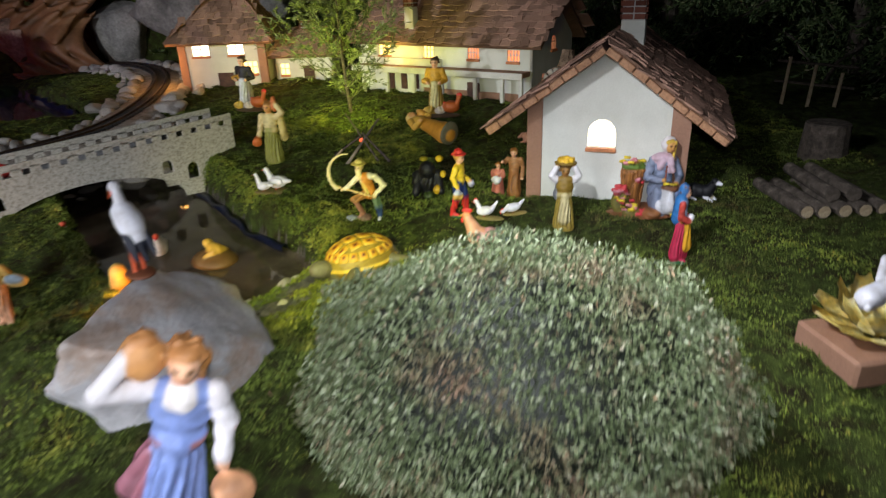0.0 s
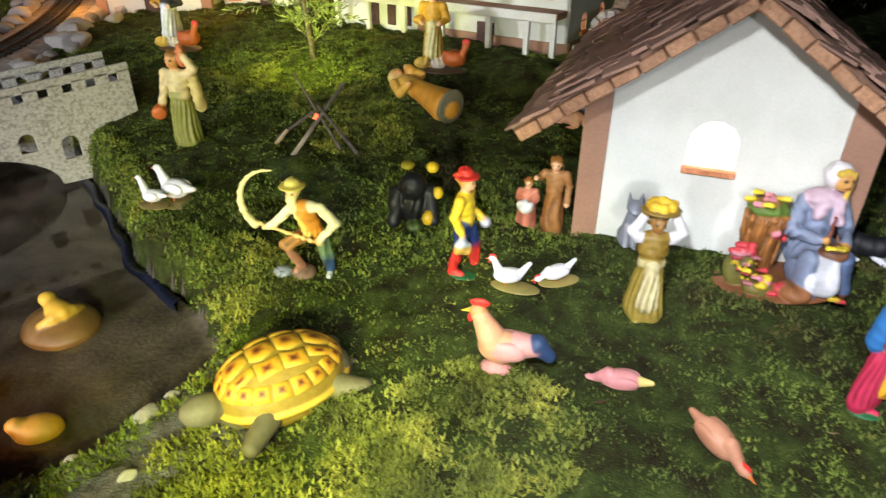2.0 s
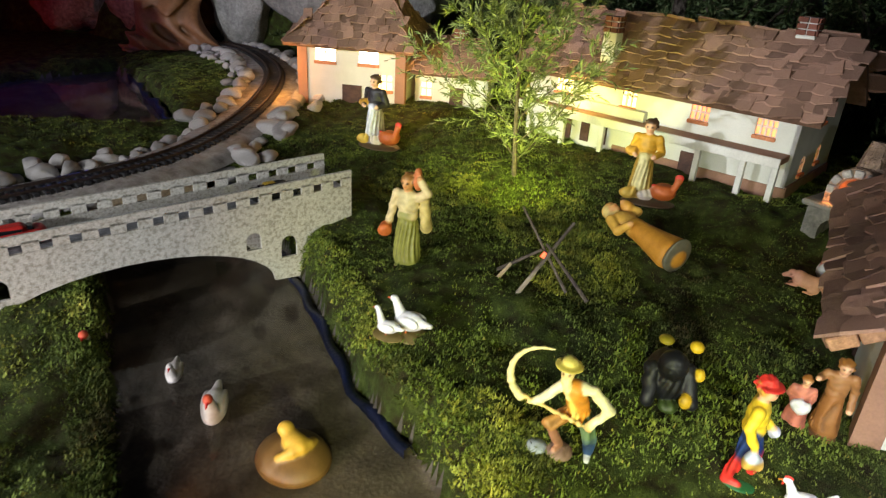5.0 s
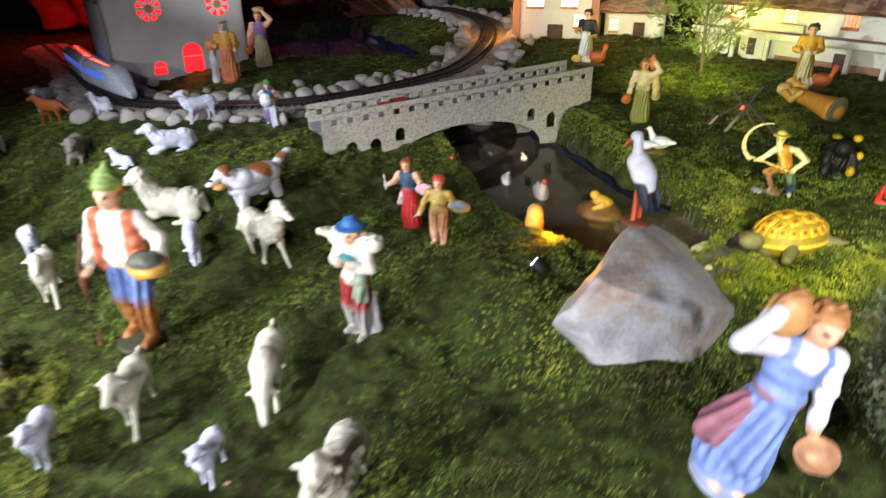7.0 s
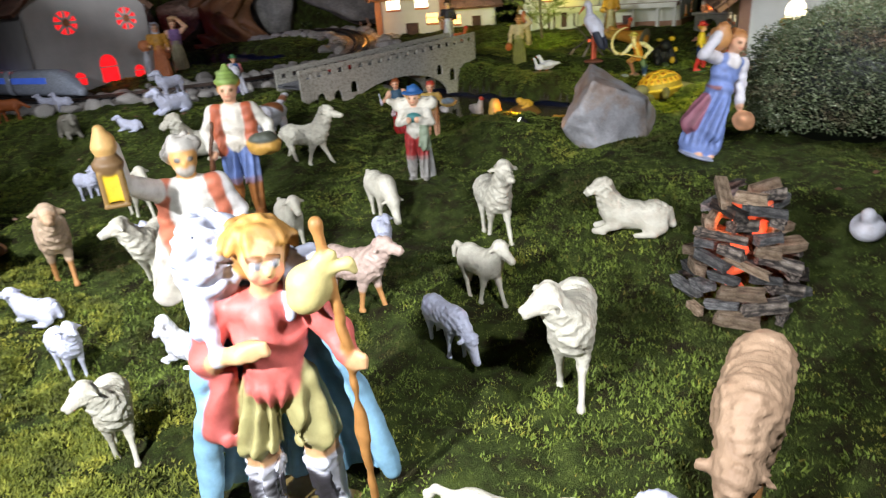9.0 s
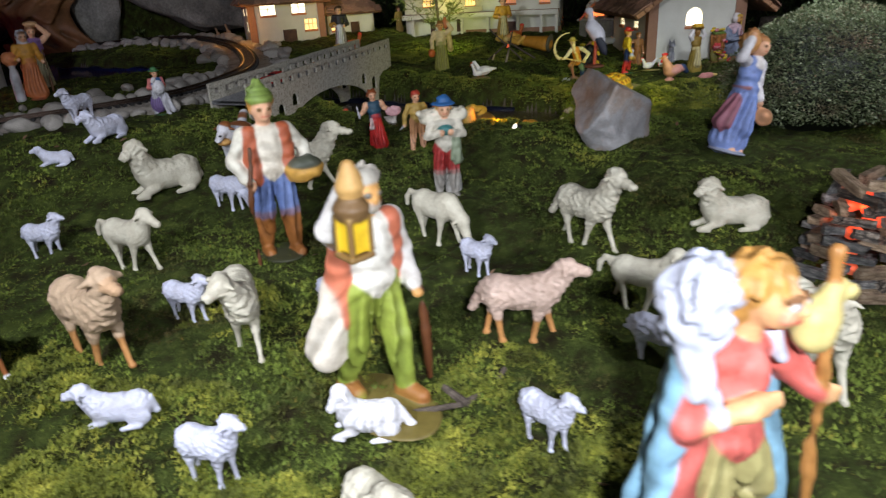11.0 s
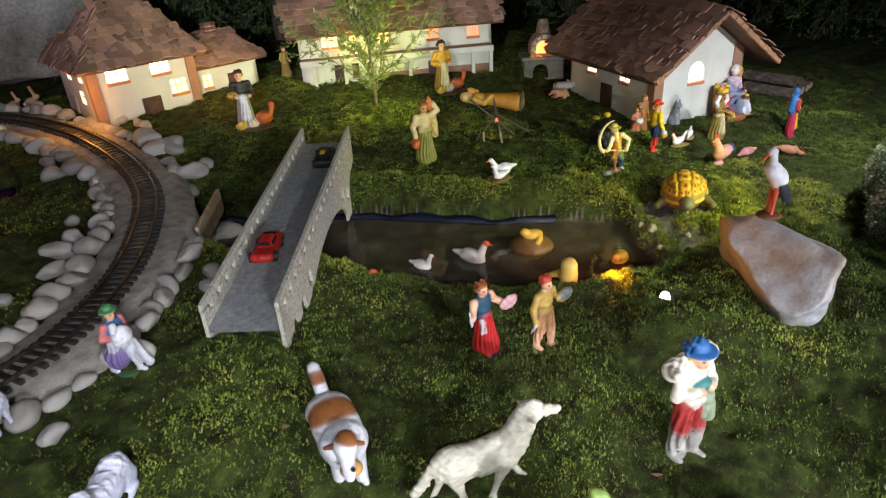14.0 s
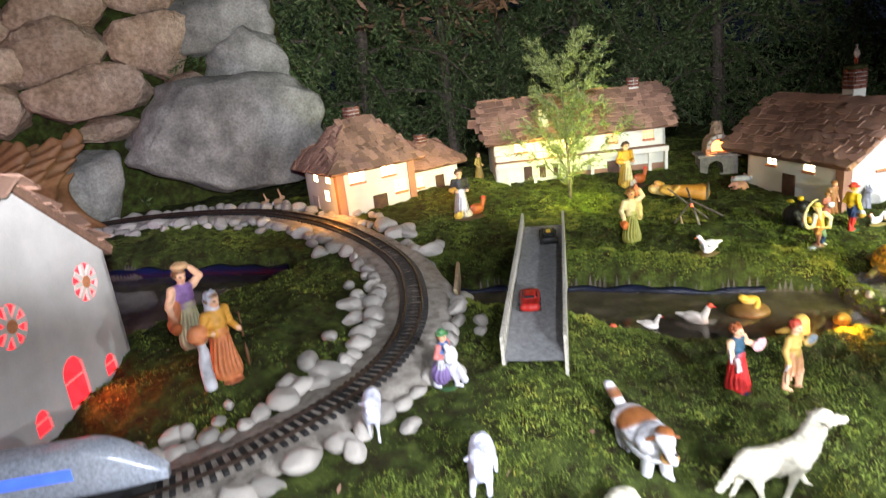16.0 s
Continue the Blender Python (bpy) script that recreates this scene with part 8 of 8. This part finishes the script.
def car(m, paint, label, stripe=None):
    c = thing("toy_car", m, label, "toy car", "toy cars on the bridge")
    col = {"red": (.40, .015, .010), "black": (.012, .012, .013)}[paint]
    p = col
    v = [cap((-.028, 0, .009), (.028, 0, .008), .0075, .0065, p), cap((-.027, .008, .009), (.027, .008, .008), .0075, .0062, p), cap((-.027, -.008, .009), (.027, -.008, .008), .0075, .0062, p), cap((-.012, .004, .015), (.006, .004, .014), .0065, .006, p), cap((-.012, -.004, .015), (.006, -.004, .014), .0065, .006, p), egg((-.031, 0, .013), (.004, .013, .0035), p)]
    form("body", v, .0011, .003, Matrix(), "glossy %s body" % paint, "", PAINT, "", c)
    for x0, x1, y in ((.0085, .014, .0075), (-.0205, -.0155, .0075)):
        part("windscreen", box(bmesh.new(), (x0 - .003, -y, .0135), (x1 - .002, y, .0192), Matrix.Translation((0, 0, 0)), .0012), GLASSY, c, "dark glazing")
    for y in (-.0098, .0098):
        part("side_window", box(bmesh.new(), (-.013, y - .0012, .0135), (.007, y + .0012, .0185), None, .0008), GLASSY, c, "dark glazing")
    for x in (-.021, .021):
        for y in (-.0135, .0135):
            t = part("wheel", rod(bmesh.new(), (x, y - .0025, .0062), (x, y + .0025, .0062), .0062, None, 14), TYRE, c)
            part("rim", rod(bmesh.new(), (x, y - .0028, .0062), (x, y + .0028, .0062), .0036, None, 10), CHROME, t)
    if stripe:
        part("stripe", box(bmesh.new(), (-.018, -.004, .0205), (-.004, .004, .0218), None, .0006), stripe, c, "yellow roof stripe")
    return c


bdir = Vector((far_l.x - near_l.x, far_l.y - near_l.y)).normalized()


def on_bridge(s, off):
    p = near_l + bdir * s + Vector((bdir.y, -bdir.x)) * off
    return p.x, p.y, 0.0812 + brise * s


x, y, z = on_bridge(.145, .030)
car(pose(x, y, z, 0, -2.7, bang + 183), "red", "glossy red toy sports car on the bridge")
x, y, z = on_bridge(.425, .052)
car(pose(x, y, z, 0, -2.7, bang + 4), "black", "black toy car with a yellow stripe on the bridge", CARYELLOW)

SILVER = surface("silver_blue_paint", ((0.3, (0.42, 0.47, 0.58)), (0.7, (0.58, 0.62, 0.70))), 20, 300, 0.22, 0.0, 0.0, 0.1)
BLUEBAND = glowing("blue_lit_band", (0.10, 0.22, 1.0), 0.5)
ib = int(np.argmin(np.hypot(line[:, 0] + .862, line[:, 1] + .038)))
train = thing("toy_train", Matrix(), "silver-blue toy express train with a rounded nose", "toy train")
for car_no in range(2):
    i0 = ib + car_no * 17
    i1 = min(i0 + 16, nl - 1)
    a, b = line[i0], line[i1]
    ln = float(np.hypot(*(b - a)))
    m = pose(a[0], a[1], rz[i0] + .011, 0, 0, math.degrees(math.atan2(a[1] - b[1], a[0] - b[0])))
    bm = bmesh.new()
    prev = None
    nose = car_no == 0
    for u in np.linspace(0, 1, 22):
        k = math.sin(min(1, u / .36) * math.pi / 2) if nose else 1
        w, h = .0215 * (.35 + .65 * k), .012 + .040 * k
        ring = [bm.verts.new((-u * ln, w * math.copysign(abs(math.cos(t)) ** .55, math.cos(t)), .004 + h * (.5 + .5 * math.copysign(abs(math.sin(t)) ** .6, math.sin(t))))) for t in np.linspace(0, 2 * math.pi, 20, endpoint=False)]
        if prev:
            for q in range(20):
                bm.faces.new((prev[q], prev[(q + 1) % 20], ring[(q + 1) % 20], ring[q]))
        else:
            bm.faces.new(ring)
        prev = ring
    bm.faces.new(prev[::-1])
    bmesh.ops.recalc_face_normals(bm, faces=bm.faces)
    bm.transform(m)
    body = part("coach", bm, SILVER, train, "silver-blue coach body", True)
    for s in (-1, 1):
        part("window_band", box(bmesh.new(), (-ln * .97, s * .0212 - .001, .030), (-ln * (.40 if nose else .03), s * .0212 + .001, .042), m, .0004), BLUEBAND, body, "bluish lit window band")
    part("underframe", box(bmesh.new(), (-ln * .95, -.014, -.004), (-ln * .08, .014, .006), m), TYRE, body, "black underframe")

# ---------------------------------------------------------------- floodlight, pond stones, plank
LAMP_WHITE = glowing("lamp_lens_light", (1.0, 0.93, 0.82), 7.0)
pond_lamp = thing("spot_lamp", pose(-.006, -.278, ground_z(-.006, -.278) + .003, 0, 0, 172) @ Matrix.Scale(.55, 4), "small lit white spot lamp sunk in the moss by the pond", "lamp")
part("housing", rod(bmesh.new(), (-.016, 0, -.016), (.004, 0, .0), .013, .016, 16), TIE, pond_lamp, "black lamp housing")
bm = rod(bmesh.new(), (.0035, 0, -.0005), (.008, 0, .002), .0150, .0115, 16)
part("lens", bm, LAMP_WHITE, pond_lamp, "glowing white lens")
part("rim", rod(bmesh.new(), (.001, 0, -.001), (.005, 0, .001), .0168, .0168, 16), TIE, pond_lamp)
q = [egg((0, 0, 0), (.034, .030, .018), (.15, .08, .022)), egg((-.004, 0, .021), (.014, .009, .008), (.55, .33, .04)), egg((.010, 0, .026), (.007, .007, .006), (.55, .33, .04)), cap((-.012, .008, .02), (-.006, .016, .015), .004, .003, (.5, .3, .04)), cap((-.012, -.008, .02), (-.006, -.016, .015), .004, .003, (.5, .3, .04))]
form("frog_stone", q, .0018, .004, pose(.012, -.035, -.004, 0, 0, 150), "amber stone in the pond with a golden frog", "frog figure")
q = [egg((0, 0, .006), (.016, .012, .010), (.55, .30, .05)), egg((.012, 0, .012), (.007, .006, .006), (.55, .30, .05))]
form("gold_fish_figure", q, .0012, .003, pose(.072, -.150, -.004, 0, 0, 200), "small round golden fish figure in the pond", "fish figure")
q = [cap((0, 0, 0), (0, 0, .022), .010, .012, (.5, .3, .06)), egg((0, 0, .034), (.011, .010, .012), (.55, .35, .08)), cap((.01, 0, .02), (.03, .004, .012), .006, .003, (.5, .3, .06))]
form("gold_frog_figure", q, .0014, .004, pose(-.045, -.160, .004, 0, 0, 100), "golden sitting frog figure at the shore", "frog figure")
for x, y, s in ((-.062, -.172, .020), (-.035, -.192, .018), (-.008, -.205, .022), (.018, -.200, .020), (.05, -.185, .018)):
    rock("amber_stone", (x, y, .006), (s, s * .8, s * .6), 30 * s * 100, int(s * 1e4), LAMPLIT_STONE, "small shore stone tinted with the amber lamp's glow", 4, 3, .1, "", "stones at the pond", "stone")
tagged(part("plank", box(bmesh.new(), (-.07, -.003, -.02), (.07, .003, .018), pose(-.352, .270, .062, 0, 0, 58), .001), PALEWOOD), "pale wooden plank holding back the gravel", "plank")

# stork's nest on the chimney
top = C_AT @ Vector((.120, .106, .266))
nest = [egg((.017 * math.cos(a), .015 * math.sin(a), .003), (.008, .008, .006), rgb(60, 66, 30)) for a in np.linspace(0, 6.28, 10)]
form("nest", nest, .0014, .004, Matrix.Translation(top), "mossy stork's nest on the chimney top", "nest", DULL)
stork("stork", top.x, top.y, top.z + .002, 200, .036, "small white stork figure standing on the chimney nest")

# ---------------------------------------------------------------- right-hand edge
PETAL = surface("yellow_petal", ((0.3, (0.72, 0.50, 0.06)), (0.5, (0.80, 0.66, 0.22)), (0.7, (0.84, 0.78, 0.52))), 40, 200, 0.35, 0.3, 0.0008)
lz = ground_z(.69, -.29)
lily = thing("yellow_flower_ornament", pose(.722, -.300, lz, 0, 0, 15) @ Matrix.Scale(.82, 4), "large yellow flower ornament on a brown wooden box", "ornament")
part("box", box(bmesh.new(), (-.055, -.045, -.002), (.055, .045, .028), None, .003), BROWN, lily, "brown wooden box")
for k in range(16):
    outer = k < 9
    a = 2 * math.pi * (k / 9 if outer else (k - 9) / 7 + .07)
    r0, r1, h = (.012, .062, .020) if outer else (.008, .042, .044)
    bm = bmesh.new()
    rows = []
    for t in np.linspace(0, 1, 6):
        rad, z, wd = r0 + (r1 - r0) * t, .030 + h * t ** 1.6, .004 + .015 * math.sin(math.pi * min(.93, .1 + t * .9))
        rows.append([bm.verts.new((rad, wd * s, z + .006 * s * s)) for s in (-1, -.4, .4, 1)])
    for i in range(5):
        for j in range(3):
            bm.faces.new((rows[i][j], rows[i + 1][j], rows[i + 1][j + 1], rows[i][j + 1]))
    bmesh.ops.solidify(bm, geom=bm.faces[:], thickness=.0012)
    bm.transform(pose(0, 0, 0, 0, 0, math.degrees(a)))
    part("petal", bm, PETAL, lily, "", True)
q = [cap((-.015, 0, .012), (.012, 0, .016), .010, .009, WHITE), egg((.024, 0, .022), (.009, .008, .009), rgb(214, 190, 176)), cap((.01, .008, .02), (.03, .02, .03), .004, .003, WHITE), cap((-.015, -.005, .012), (-.034, -.012, .014), .005, .003, WHITE)]
form("white_doll", q, .0012, .003, pose(.716, -.304, lz + .051, 0, 0, 30), "small white doll lying in the flower ornament", "doll")
for i, (dx, dy, dz) in enumerate(((0, 0, .009), (.020, .0, .009), (.046, .004, .009), (.070, .006, .009), (.094, .01, .009), (.034, .016, .025), (.060, .018, .025))):
    x, y = .775 + dx, -.030 + dy
    lg = thing("log", pose(x, y, ground_z(.80, 0) + dz, 0, 0, 8 - i), "short dark log with a pale sawn end", "log", "stacked logs")
    part("bark", rod(bmesh.new(), (0, 0, 0), (0, .12, 0), .0088, .0080, 12), BARK, lg)
    part("cut_end", rod(bmesh.new(), (0, -.0012, 0), (0, .0002, 0), .0074, None, 12), PALEWOOD if i < 5 else BARK, lg, "pale sawn end")
st = thing("stump", pose(.905, .235, ground_z(.9, .235)), "dark upright wooden stump in the shade", "stump")
part("bark", rod(bmesh.new(), (0, 0, -.01), (0, 0, .052), .036, .032, 16), BARK, st)
part("cut_end", rod(bmesh.new(), (0, 0, .0521), (0, 0, .0535), .029, None, 16), BARK, st, "sawn top")
rack = thing("wooden_rack", pose(1.0, .66, ground_z(1.0, .66), 0, 0, -20), "dim rustic rack of thin wooden posts", "rack")
for x in (0, .05, .10):
    part("post", rod(bmesh.new(), (x, 0, -.01), (x + .004, 0, .10 - x * .3), .004, .0035, 7), PALEWOOD, rack)
for z in (.05, .092):
    part("rail", rod(bmesh.new(), (-.02, 0, z), (.13, .004, z - .012), .003, None, 7), BARK, rack)

# red cloth lit behind the railway bend
cx, cz = np.meshgrid(np.linspace(0, 1, 26), np.linspace(0, 1, 20), indexing="ij")
v = np.stack((-2.02 + .34 * cx, .62 + .10 * cx + .035 * wave(cx, cz, 9, 61), .08 + .34 * cz * (1 - .35 * cx) + .02 * wave(cx, cz, 13, 62)), -1).reshape(-1, 3)
q = np.arange(cx.size).reshape(cx.shape)
CLOTH = surface("red_cloth", ((0.3, (0.32, 0.02, 0.02)), (0.7, (0.50, 0.04, 0.035))), 20, 300, 0.6, 0.3, 0.001)
ob = link_mesh("red_cloth", v, np.stack((q[:-1, :-1], q[1:, :-1], q[1:, 1:], q[:-1, 1:]), -1).reshape(-1, 4), CLOTH, None, "", True)
ob.modifiers.new("thickness", "SOLIDIFY").thickness = .004
tagged(ob, "rumpled red cloth hanging in red lamplight", "cloth")
